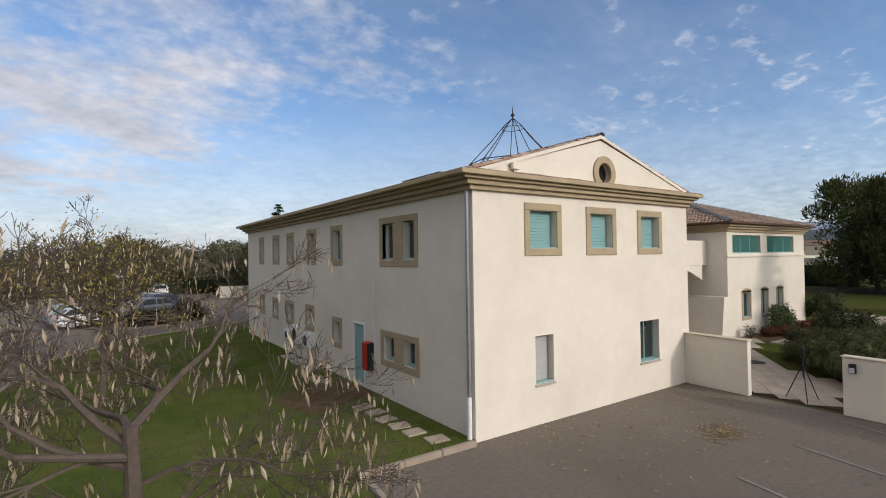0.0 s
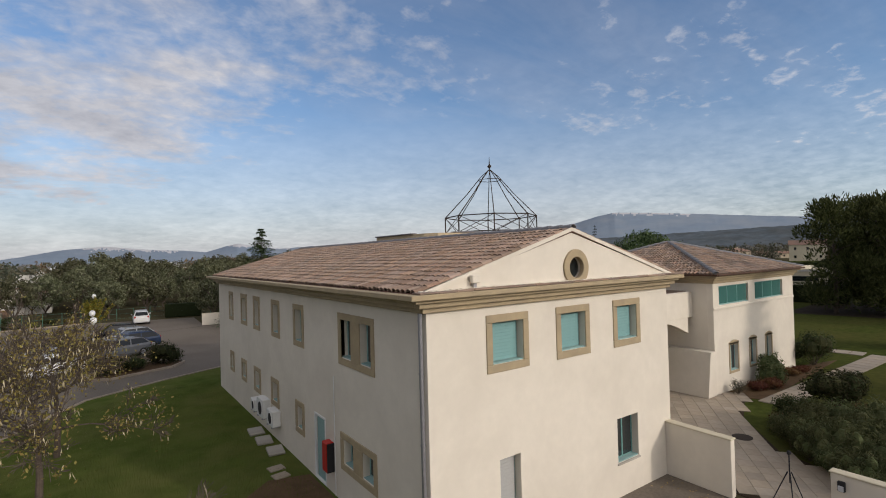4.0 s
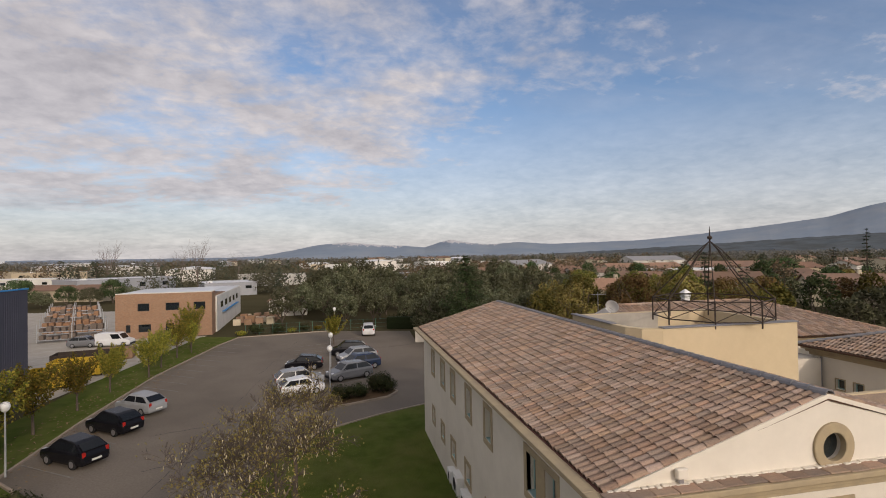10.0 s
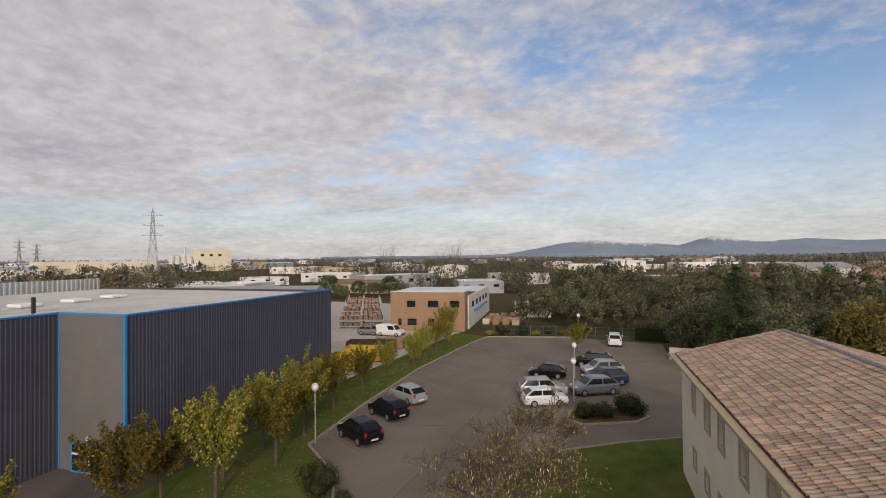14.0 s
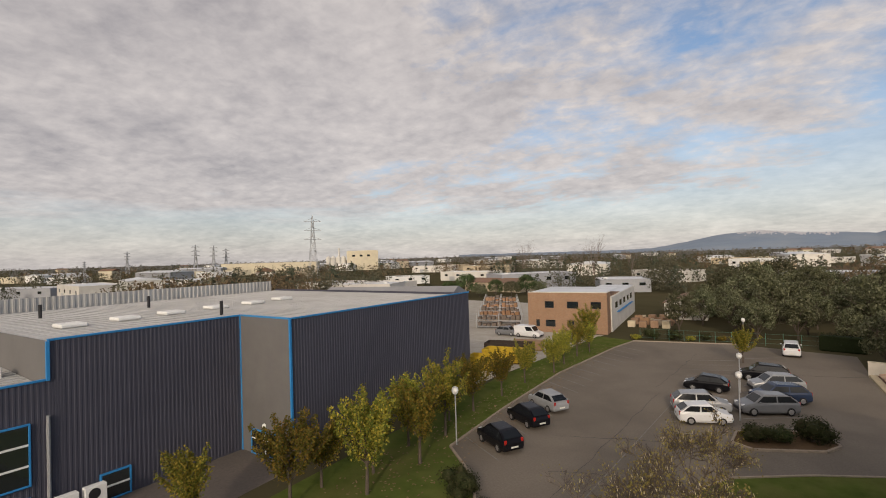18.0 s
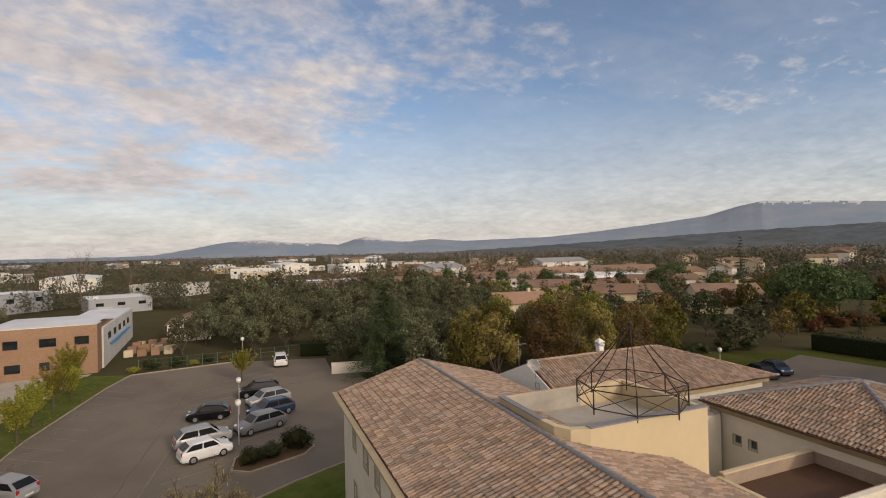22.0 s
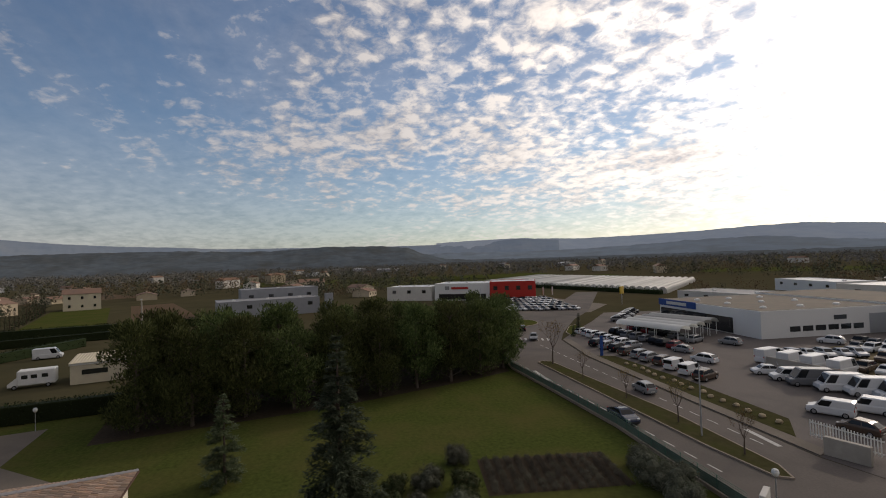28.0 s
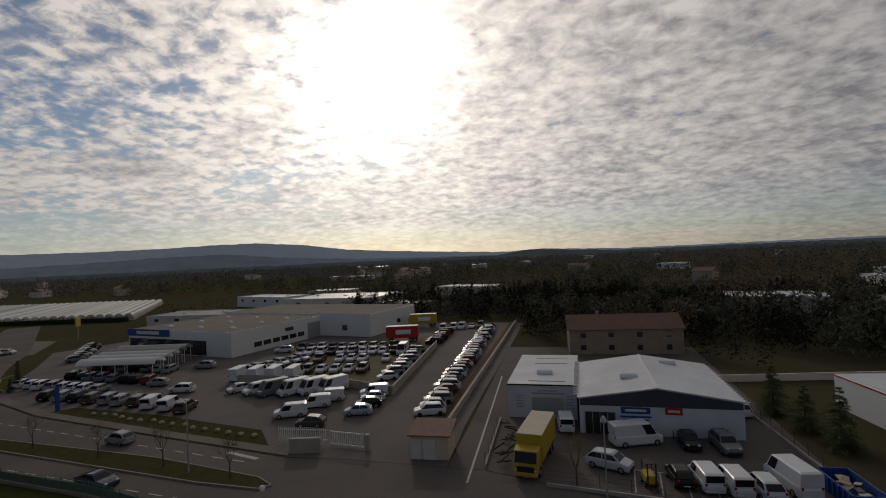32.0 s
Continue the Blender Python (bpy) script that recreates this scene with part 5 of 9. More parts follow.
def hedge(x0, y0, x1, y1, wd, h, mat, label, dens=26, ln=0.2):
    r = random.Random(int(x0 * 7 + y0))
    length = math.hypot(x1 - x0, y1 - y0)
    t = thing("hedge", label, "hedge", along(x0, y0, x1, y1))
    st = Mesh()
    for i in range(int(length / 1.2)):
        st.tube([(i * 1.2 + 0.5, 0, -0.05), (i * 1.2 + 0.5 + r.uniform(-0.2, 0.2), r.uniform(-0.2, 0.2), h * 0.8)], [0.05, 0.02], 4, cap=False)
    # solid block added behind the leaves so the hedge lets nothing through
    core = Mesh().box(0.15, length - 0.15, -wd / 2 + 0.15, wd / 2 - 0.15, 0.0, h - 0.15, 0.1)
    part("stem", st, BARK, t)
    part("core", core, HEDGE, t)
    m = Mesh()
    for _ in range(int(length * dens * (h + wd / 2))):
        x, s = r.uniform(0, length), r.random()
        if s < 0.3:
            p, d = Vector((x, r.uniform(-wd / 2, wd / 2), h + r.uniform(-0.15, 0.08))), Vector((0, 0, 1))
        else:
            sd = r.choice((-1, 1))
            p, d = Vector((x, sd * (wd / 2 + r.uniform(-0.15, 0.06)), r.uniform(0, h))), Vector((0, sd, 0.3))
        leaf(m, p, (d + unit(r) * 0.8).normalized(), unit(r), ln * r.uniform(0.6, 1.3), ln * 0.55)
    part("foliage", m, mat, t)
    return t


def place(makers, spots):
    """Plants at spots (x, y, scale), built once for each maker and then copied."""
    made = [None] * len(makers)
    r = random.Random(len(spots) * 13 + int(spots[0][0] * 3))
    for i, (x, y, s) in enumerate(spots):
        k = i % len(makers)
        m = pose(x, y, 0, 0, 0, r.uniform(0, 360)) @ Matrix.Diagonal((s, s, s * r.uniform(0.92, 1.1), 1))
        if made[k] is None:
            made[k] = makers[k]()
            made[k].matrix_basis = m
        else:
            copy_thing(made[k], Matrix.Diagonal((1, 1, 1, 1)) @ m @ Matrix.Diagonal((1 / made[k].scale[0], 1 / made[k].scale[1], 1 / made[k].scale[2], 1)))


# bare tree with hanging dry pods, close to the start of the flight, and a fuller one farther along the lawn


def limb(r, p, d, length, radius, depth, m, tips, thin):
    """A limb that spreads flat and ends in rising twigs."""
    p, d = Vector(p), Vector(d).normalized()
    pts, radii = [p.copy()], [radius]
    for i in range(3 if depth > 1 else 2):
        lift = 0.10 if depth < 2 else -0.05 * d.z
        d = (d + unit(r) * 0.26 + Vector((0, 0, lift))).normalized()
        p = p + d * length / (3 if depth > 1 else 2)
        pts.append(p.copy())
        radii.append(max(thin, radius * (1 - 0.13 * (i + 1))))
    m.tube(pts, radii, 7 if radius > 0.03 else 4 if radius > 0.012 else 3, cap=False)
    if depth <= 1:
        tips.append((p, d))
    if depth == 0:
        return
    for i in range(r.choice((2, 3, 3)) if depth > 2 else r.choice((3, 4))):
        k = len(pts) - 1 if i == 0 else r.randint(1, len(pts) - 1)
        turn_ = unit(r)
        turn_.z *= 0.55
        nd = (d + turn_ * (0.45 if i == 0 else 0.85)).normalized()
        limb(r, pts[k], nd, length * r.uniform(0.55, 0.85), radii[k] * (0.8 if i == 0 else 0.6), depth - 1, m, tips, thin)


def pod_tree(seed, at, fork_h, limbs, label, pods, bark, leafy_mat=None, leaves=0, depth=5, thin=0.004):
    """limbs: heading, rise, length and height of the start of each main limb."""
    r = random.Random(seed)
    t = thing("catalpa_tree", label, "tree", at)
    m, tips = Mesh(), []
    m.tube([(0, 0, -0.1), (0.05, 0.02, fork_h * 0.5), (0.0, 0.0, fork_h)], [0.12, 0.09, 0.07], 9)
    for head, rise, ln, foot in limbs:
        a = radians(head)
        limb(r, (0, 0, foot), (math.cos(a), math.sin(a), rise), ln, 0.046 if foot > 2.3 else 0.030, depth, m, tips, thin)
    part("trunk", m, bark, t)
    pm = Mesh()
    for _ in range(pods):
        p, d = r.choice(tips)
        p = p + unit(r) * 0.08
        ln = r.uniform(0.12, 0.24)
        leaf(pm, p, (Vector((0, 0, -1)) + unit(r) * 0.35).normalized(), unit(r), ln, r.uniform(0.03, 0.048))
    tagged(part("pod", pm, POD, t, "clusters of hanging beige pods"), "", kind="stuff")
    if leaves:
        lm = Mesh()
        for _ in range(leaves):
            p, d = r.choice(tips)
            p = p + unit(r) * 0.3
            leaf(lm, p, (unit(r) + Vector((0, 0, -0.4))).normalized(), unit(r), r.uniform(0.06, 0.13), r.uniform(0.04, 0.07))
        tagged(part("leaf", lm, leafy_mat, t, "sparse yellowing leaves"), "", kind="stuff")
    return t


pod_tree(5, pose(-7.25, -3.9, 0.07), 2.9, [(38, 0.52, 1.1, 2.85), (70, 0.35, 1.0, 2.8), (105, 0.40, 1.0, 2.85), (140, 0.45, 0.95, 2.7), (172, 0.42, 1.05, 2.5), (215, 0.40, 0.9, 2.6), (5, 0.40, 1.1, 2.3),
                                           (-18, 0.42, 1.0, 1.7), (55, 0.22, 1.2, 1.6), (115, 0.20, 1.15, 1.7), (160, 0.22, 1.2, 1.5), (250, 0.30, 0.8, 1.9)],
         "bare catalpa tree with hanging dry pods on the lawn", 1250, BARK, depth=6, thin=0.0035)
pod_tree(11, pose(-7.5, 9.5, 0.07), 2.5, [(20, 0.65, 1.35, 2.4), (75, 0.7, 1.4, 2.3), (130, 0.7, 1.35, 2.4), (180, 0.5, 1.4, 2.3), (230, 0.6, 1.35, 2.4), (285, 0.6, 1.4, 2.3), (335, 0.5, 1.35, 2.4), (100, 1.6, 1.3, 2.5)],
         "wide leafless tree with dry pods and a few yellow leaves", 600, BARK, RUSSET, 5200, depth=6, thin=0.009)
pod_tree(12, pose(-7.35, 15.1, 0.07), 2.5, [(30, 0.65, 1.3, 2.4), (95, 0.7, 1.3, 2.3), (160, 0.7, 1.3, 2.4), (220, 0.6, 1.3, 2.3), (290, 0.6, 1.3, 2.4), (80, 1.6, 1.3, 2.5)],
         "wide leafless tree with dry pods and a few yellow leaves", 300, BARK, RUSSET, 3000, depth=5, thin=0.011)

# young trees in the verge
def verge_tree(seed, h):
    """A slim trunk, rising whips, and leaves strung along them."""
    r_ = random.Random(seed)
    t = thing("verge_tree", "young yellow-green tree thinning for autumn", "tree", None, "verge trees")
    m, lm = Mesh(), Mesh()
    m.tube([(0, 0, -0.1), (0.03, 0.02, h * 0.22), (0, 0, h * 0.55)], [0.10, 0.075, 0.04], 7)
    for i in range(38):
        z = h * r_.uniform(0.22, 0.55)
        a = r_.uniform(0, 6.28)
        tilt = r_.uniform(0.35, 1.6)
        d = Vector((math.cos(a) * tilt, math.sin(a) * tilt, 1.0)).normalized()
        ln = (h - z) * r_.uniform(0.55, 1.0) * (0.75 + 0.25 * d.z)
        pts = [Vector((0, 0, z))]
        for k in range(4):
            d = (d + Vector((0, 0, 0.14)) + unit(r_) * 0.12).normalized()
            pts.append(pts[-1] + d * ln / 4)
        m.tube(pts, [0.028, 0.022, 0.016, 0.011, 0.006], 4, cap=False)
        for _ in range(150):
            f = r_.uniform(0.7, 4.0)
            k = min(3, int(f))
            p = pts[k].lerp(pts[k + 1], f - k) + unit(r_) * (0.42 - 0.07 * f) * r_.random()
            leaf(lm, p, (unit(r_) + Vector((0, 0, -0.3))).normalized(), unit(r_), r_.uniform(0.10, 0.19), r_.uniform(0.07, 0.12))
    part("trunk", m, BARK, t)
    part("crown", lm, AUTUMN, t)
    return t


place([lambda: verge_tree(21, 5.0), lambda: verge_tree(22, 5.4), lambda: verge_tree(24, 4.8)],
      [(-23.2, 13.0, 1.15), (-25.7, 9.9, 1.1), (-28.6, 6.3, 0.95), (-22.9, 17.6, 1.15), (-24.6, 15.2, 1.0), (-26.0, 12.4, 0.95), (-25.2, 19.6, 1.05), (-24.0, 22.4, 1.1), (-25.4, 25.2, 0.95), (-24.8, 28.1, 1.05), (-24.6, 33.1, 0.95), (-24.5, 38.2, 0.9), (-23.2, 43.1, 0.95), (-23.6, 47.6, 0.9),
       (-23.6, 52.6, 0.95), (-22.9, 55.6, 0.8), (-24.0, 59.3, 1.2), (-6.2, 56.6, 0.95)])
place([lambda: bush("round_bush", "dense rounded evergreen bush by the car park", 31, 1.5, 1.9, SHRUB, group="car park bushes", leaves=1800),
       lambda: bush("round_bush", "dense rounded evergreen bush by the car park", 32, 1.3, 1.5, SHRUB, group="car park bushes", leaves=1500)],
      [(-18.6, 15.4, 0.95), (-16.9, 14.4, 0.5), (-2.1, 32.4, 1.05), (-3.9, 31.4, 0.9), (-5.3, 30.8, 0.8), (-17.5, 68.6, 1.2), (-14.5, 69.2, 1.0), (-10.8, 70.0, 0.9), (8.5, 63.0, 1.1), (9.0, 60.5, 1.0)])
place([lambda: bush("low_shrub", "low yellowing shrub on a planting bed", 33, 0.9, 0.7, AUTUMN, group="low shrubs", leaves=700)],
      [(-5.6, 31.6, 0.9), (-3.9, 32.8, 0.8), (-19.5, 67.8, 1.1), (-12.6, 69.4, 1.0), (-8.8, 70.7, 1.0), (-1.2, 70.3, 0.9)])
hedge(1.6, 68.2, 6.2, 67.0, 1.4, 2.0, HEDGE, "clipped dark green hedge at the end of the car park")
low_wall(4.2, 55.0, 9.2, 53.9, 1.35, "low cream wall beside the car park exit")

# holm oak grove behind the car park
oaks = [lambda s=s: broad_tree("holm_oak", "dense grey-green holm oak in the grove", 40 + s, 6.6 + 0.5 * (s % 3), 6.0, OAK, 3000, 0.34, 0.24, 0.7, BARK, 15, group="holm oak grove") for s in range(4)]
r = random.Random(9)
spots = []
for attempt in range(4000):
    if len(spots) == 84:
        break
    x, y = r.uniform(-16, 46), r.uniform(72, 136)
    if y < 72.5 + max(0, -(x + 4)) * 0.4 or (x > 7 and y < 60) or (x < -9 and y > 100 + (x + 16) * 2):
        continue
    if all(math.hypot(x - a, y - b) > 4.9 for a, b, _ in spots):
        spots.append((x, y, r.uniform(0.72, 1.16) * (0.78 + min(0.4, (y - 72) * 0.013))))
spots += [(x, y, r.uniform(0.75, 1.0)) for x, y in ((12, 60), (15, 56), (14, 64), (18, 60), (17, 67), (10.5, 67), (22, 64), (16, 51.5), (20, 55), (13.2, 44.6), (9.2, 58.5), (12.8, 54.6), (6.6, 60.5), (16.5, 47.5))]
place(oaks, spots)
conifer("cedar", "tall dark green cedar above the grove", 51, 11.3, 10.5, CEDAR, pose(9.9, 50.2, 0), leaves=15000, tiers=34)

# autumn trees behind the rear wing
russ = [lambda s=s: broad_tree("autumn_tree", "leafy tree turning yellow and russet", 60 + s, 7.6 + 0.5 * s, 6.4, RUSSET if s % 2 else GOLD, 4600, 0.28, 0.19, 0.9, BARK, 20, group="autumn trees") for s in range(4)]
place(russ, [(17.5, 44, 0.9), (20.5, 42, 1.0), (23, 46, 1.0), (27, 41, 1.0), (30, 45, 1.05), (33, 41, 1.0), (36, 44.5, 1.05), (39, 41, 0.95), (42, 45, 0.95), (31, 50, 1.0), (26, 52, 1.0), (38, 50, 0.9), (45, 42, 0.8), (21, 50, 0.95), (35, 53, 1.0), (47.5, 47, 0.75)])
place([lambda: bush("round_bush", "dense rounded evergreen bush by the car park", 35, 1.5, 1.8, SHRUB, group="rear bushes", leaves=1400)],
      [(49, 42, 1.2), (53, 43, 1.1), (57, 42.5, 1.2), (46.5, 38.5, 1.0), (60.5, 41.5, 1.1)])

# lawn conifers, pine wood and hedge on the east side
conifer("blue_spruce", "small olive-green spruce with open tiers on the lawn", 71, 7.6, 4.4, PALE_SPRUCE, pose(41.2, -0.9, 0), leaves=7500, tiers=16)
conifer("spruce", "tall dark spruce on the lawn", 72, 13.6, 6.6, SPRUCE, pose(29.4, -9.2, 0), leaves=15000, tiers=24)


def pine(seed):
    r = random.Random(seed)
    t = thing("pine_tree", "tall dark green pine with full crown", "tree", None, "pine wood")
    m, tips = Mesh(), []
    m.tube([(0, 0, -0.1), (r.uniform(-0.2, 0.2), 0, 2.5), (r.uniform(-0.3, 0.3), 0.1, 5.0), (0, 0, 8.0)], [0.22, 0.18, 0.13, 0.04], 8)
    cl = []
    for i in range(48):
        z = r.uniform(1.2, 9.5)
        lim = 3.0 * math.sin(math.pi * min(0.97, max(0.25, (z - 0.5) / 9.6))) ** 0.6
        a, k = r.uniform(0, 6.28), math.sqrt(r.uniform(0.05, 1))
        c = (math.cos(a) * k * lim, math.sin(a) * k * lim, z)
        m.tube([(0, 0, z - 0.9), c], [0.05, 0.015], 4, cap=False)
        rad = r.uniform(0.85, 1.35)
        cl.append((c, (rad, rad, rad * 0.8)))
    part("trunk", m, BARK, t)
    nm = Mesh()
    for c, rad in cl:
        for _ in range(150):
            u = unit(r)
            p = Vector(c) + Vector((u.x * rad[0], u.y * rad[1], u.z * rad[2])) * r.uniform(0.55, 1.0)
            leaf(nm, p, (u * 0.5 + Vector((0, 0, 0.6)) + unit(r) * 0.6).normalized(), u + unit(r) * 0.6, r.uniform(0.32, 0.60), r.uniform(0.09, 0.16))
    part("crown", nm, PINE, t)
    return t


pines = [lambda s=s: pine(80 + s) for s in range(4)]
place(pines, [(x - max(0.0, -y) * 0.1, 10 - (14.5 - y) * 1.146, s * 1.2) for x, y, s in ((60, 14.5, 0.95), (59.5, 9.5, 0.9), (60.5, 4.5, 0.95), (61.5, -0.5, 0.95), (63, -5.5, 0.9), (64, -10.5, 0.92), (66, -15.5, 0.95), (68, -20.5, 0.95), (70.5, -25.5, 0.98), (73.5, -30, 0.95),
              (64, 12, 1.0), (65, 6.5, 1.0), (66, 1, 1.0), (67.5, -5, 1.0), (69.5, -11, 1.0), (72, -17, 1.0), (75, -22.5, 1.0), (78, -28, 0.98), (69, 14, 1.0), (71, 8, 1.0), (72.5, 1, 0.95), (75, -8, 1.0), (78.5, -16, 0.95), (81.5, -25, 0.95), (80.5, -32.5, 0.9))])
sheet("needle_floor", [(57, 14), (60, -12), (65, -32), (68, -41), (80, -44), (78, -12), (72, 15)], 0.004, DARK_SOIL, "brown needle floor under the pines", thick=0.02)
hedge(68.6, 38.0, 71.2, 11.5, 1.8, 2.4, HEDGE, "long clipped dark hedge behind the lawn", 20, 0.26)
hedge(118, 51.7, 140, 40.0, 1.6, 2.2, HEDGE, "dark hedge beside the workshop yard", 10, 0.36)
hedge(141, 75.0, 154.5, 29.0, 1.8, 2.2, HEDGE, "dark hedge below the villa lawn", 8, 0.4)
place([lambda: bush("garden_shrub", "dark red-brown shrub in the garden", 101, 1.9, 2.4, REDLEAF, group="garden shrubs", leaves=1600, ln=0.26, wd=0.14),
       lambda: bush("garden_shrub", "dense green shrub in the garden", 102, 1.9, 2.2, SHRUB, group="garden shrubs", leaves=1600, ln=0.26, wd=0.14)],
      [(96.1, 46.6, 1.3), (100.8, 44.4, 1.0), (91.5, 47.5, 1.0), (104.5, 47.0, 1.1), (87.0, 49.5, 1.2), (110, 47.5, 0.8), (94.0, 51.5, 1.2), (101.5, 51.5, 1.1), (83.0, 46.5, 0.9), (114.5, 51.5, 0.9)])
# shrubs along the court and the garden path
OLEANDER = leafy("oleander leaves", (0.045, 0.058, 0.024), (0.085, 0.098, 0.042), (0.15, 0.155, 0.075))
place([lambda: bush("oleander", "tall leafy oleander behind the white wall", 91, 1.05, 2.0, OLEANDER, group="oleander hedge", leaves=2400, ln=0.20, wd=0.035),
       lambda: bush("oleander", "tall leafy oleander behind the white wall", 92, 0.95, 1.8, OLEANDER, group="oleander hedge", leaves=2200, ln=0.19, wd=0.035)],
      [(15.0, -1.6, 0.62), (16.1, -0.9, 0.6), (14.1, -2.5, 0.65), (13.4, -3.4, 0.7), (12.6, -4.3, 0.85), (11.4, -5.4, 0.9), (11.2, -7.0, 0.95), (14.9, -2.2, 0.85), (16.1, -1.9, 0.9), (17.4, -2.4, 0.95), (13.9, -3.5, 0.95), (15.4, -3.6, 1.05), (16.9, -3.8, 1.05), (18.5, -3.9, 1.0), (13.3, -5.1, 1.0), (14.5, -5.2, 1.05), (16.0, -5.4, 1.05), (17.6, -5.5, 1.05), (19.2, -5.6, 1.0),
       (13.2, -6.7, 1.05), (14.7, -6.9, 1.1), (16.4, -7.2, 1.1), (18.2, -7.3, 1.0), (12.9, -8.5, 1.1), (11.7, -8.6, 1.0), (14.6, -8.5, 1.0), (12.1, -10.2, 1.1)])
place([lambda: bush("round_shrub", "dark clipped round shrub beside the garden path", 93, 1.15, 1.75, SHRUB, group="path shrubs", leaves=3600, ln=0.11, wd=0.07)],
      [(17.6, -0.9, 0.85), (21.4, -1.1, 1.25), (24.4, -0.9, 0.7)])
bush("garden_shrub", "leafy green shrub under the arched windows", 97, 0.85, 1.9, OLEANDER, pose(23.8, 2.5, 0), leaves=2200, ln=0.16, wd=0.07)
bush("garden_shrub", "large dark reddish shrub at the building corner", 98, 1.5, 2.6, SHRUB, pose(30.4, 2.6, 0), leaves=3000, ln=0.11, wd=0.06)
bush("garden_shrub", "small pale shrub against the wall", 99, 0.45, 0.9, OLIVE, pose(20.6, 2.7, 0), leaves=700, ln=0.08, wd=0.03)
place([lambda: bush("dry_shrub", "low reddish-brown shrub in the flower bed", 100, 0.7, 0.7, REDLEAF, group="flower bed shrubs", leaves=1100, ln=0.10, wd=0.04)],
      [(17.0, -0.9, 1.2), (20.6, -2.6, 1.2), (19.2, -1.8, 1.1), (21.9, 2.3, 0.9), (22.9, 2.0, 1.0), (26.6, 2.5, 0.9), (27.8, 2.4, 0.8), (22.6, 2.6, 0.55), (25.2, 2.5, 0.5)])
place([lambda: bush("olive_shrub", "grey-green olive shrub on the lawn edge", 94, 1.7, 2.3, OLIVE, group="olive shrubs", leaves=4200, ln=0.20, wd=0.05)],
      [(37.4, -20.4, 0.85), (27.6, -33.6, 1.15), (25.4, -34.0, 1.2), (23.2, -32.6, 1.0), (30.5, -34.8, 0.9), (33.6, -16.6, 0.9), (30.4, -14.6, 0.8), (28.2, -17.4, 0.9)])
place([lambda: bush("dark_shrub", "dark rounded shrub at the lavender bed", 95, 1.3, 1.5, SHRUB, group="lawn shrubs", leaves=2600)],
      [(32.5, -19.4, 1.2), (30.0, -18.5, 1.1), (34.0, -14.0, 1.0), (31.2, -12.8, 1.1), (28.4, -13.8, 1.2), (34.6, -17.4, 0.9), (25.8, -12.0, 1.1), (26.6, -15.2, 1.0)])
# lavender bed
sheet("lavender_bed", [(37.4, -22.4), (34.6, -33.6), (27.9, -32.2), (30.6, -20.6)], 0.004, DARK_SOIL, "brown soil bed planted with lavender", thick=0.02)
lav = [lambda: bush("lavender", "clipped grey lavender tuft in a row", 96, 0.40, 0.50, LAVENDER, group="lavender rows", leaves=260, ln=0.12, wd=0.03)]
place(lav, [(36.7 - i * 0.95 - j * 0.27 + rnd.uniform(-0.06, 0.06), -22.9 + i * 0.25 - j * 0.92 + rnd.uniform(-0.06, 0.06), rnd.uniform(1.05, 1.35)) for i in range(7) for j in range(12)])

# fallen leaves on the asphalt and grass blades near the house
fm = Mesh()
r = random.Random(2)
for _ in range(420):
    if r.random() < 0.45:
        x, y = r.gauss(5.4, 0.42), r.gauss(-3.2, 0.28)
    else:
        x, y = r.uniform(0.5, 9.2), -abs(r.gauss(0, 2.6)) - 0.1
    leaf(fm, Vector((x, y, r.uniform(0.0, 0.03))), Vector((r.uniform(-1, 1), r.uniform(-1, 1), 0.1)).normalized(), Vector((0, 0, 1)), 0.10, 0.06)
solo("fallen_leaves", fm, DRYLEAF, "scattered dry yellow leaves on the asphalt", "leaves", "", "stuff")
fm = Mesh()
for _ in range(900):
    x = r.uniform(-25.8, -20.5)
    y = r.uniform(12, 62)
    leaf(fm, Vector((x, y, 0.07)), Vector((r.uniform(-1, 1), r.uniform(-1, 1), 0.1)).normalized(), Vector((0, 0, 1)), 0.2, 0.13)
solo("fallen_leaves", fm, DRYLEAF, "scattered dry yellow leaves on the verge", "leaves", "", "stuff")
gm2 = Mesh()
for _ in range(48000):
    x, y = r.uniform(-11, 0), r.uniform(-9, 24)
    if x < -10.6 + max(0, y - 17) * 0.9 or (x > -3.4 and y < 0.05) or (x > -0.25 and y > 0):
        continue
    d = Vector((r.uniform(-0.5, 0.5), r.uniform(-0.5, 0.5), 1)).normalized()
    leaf(gm2, Vector((x, y, 0.065)), d, Vector((1, 0, 0)), r.uniform(0.04, 0.10), 0.02)
solo("grass_blades", gm2, GRASS, "short grass blades of the lawn by the house", "grass", "", "stuff")
# ---- vehicles ----


def wheel(parent, x, y, r, side, rim=True):
    ty = part("wheel", Mesh().tube([(x, y, r), (x, y + side * 0.06, r), (x, y + side * 0.17, r), (x, y + side * 0.2, r)], [r * 0.9, r, r, r * 0.9], 14), RUBBER, parent)
    if rim:
        part("rim", Mesh().tube([(x, y + side * 0.19, r), (x, y + side * 0.207, r)], [r * 0.66, r * 0.58], 10), ALLOY, ty)


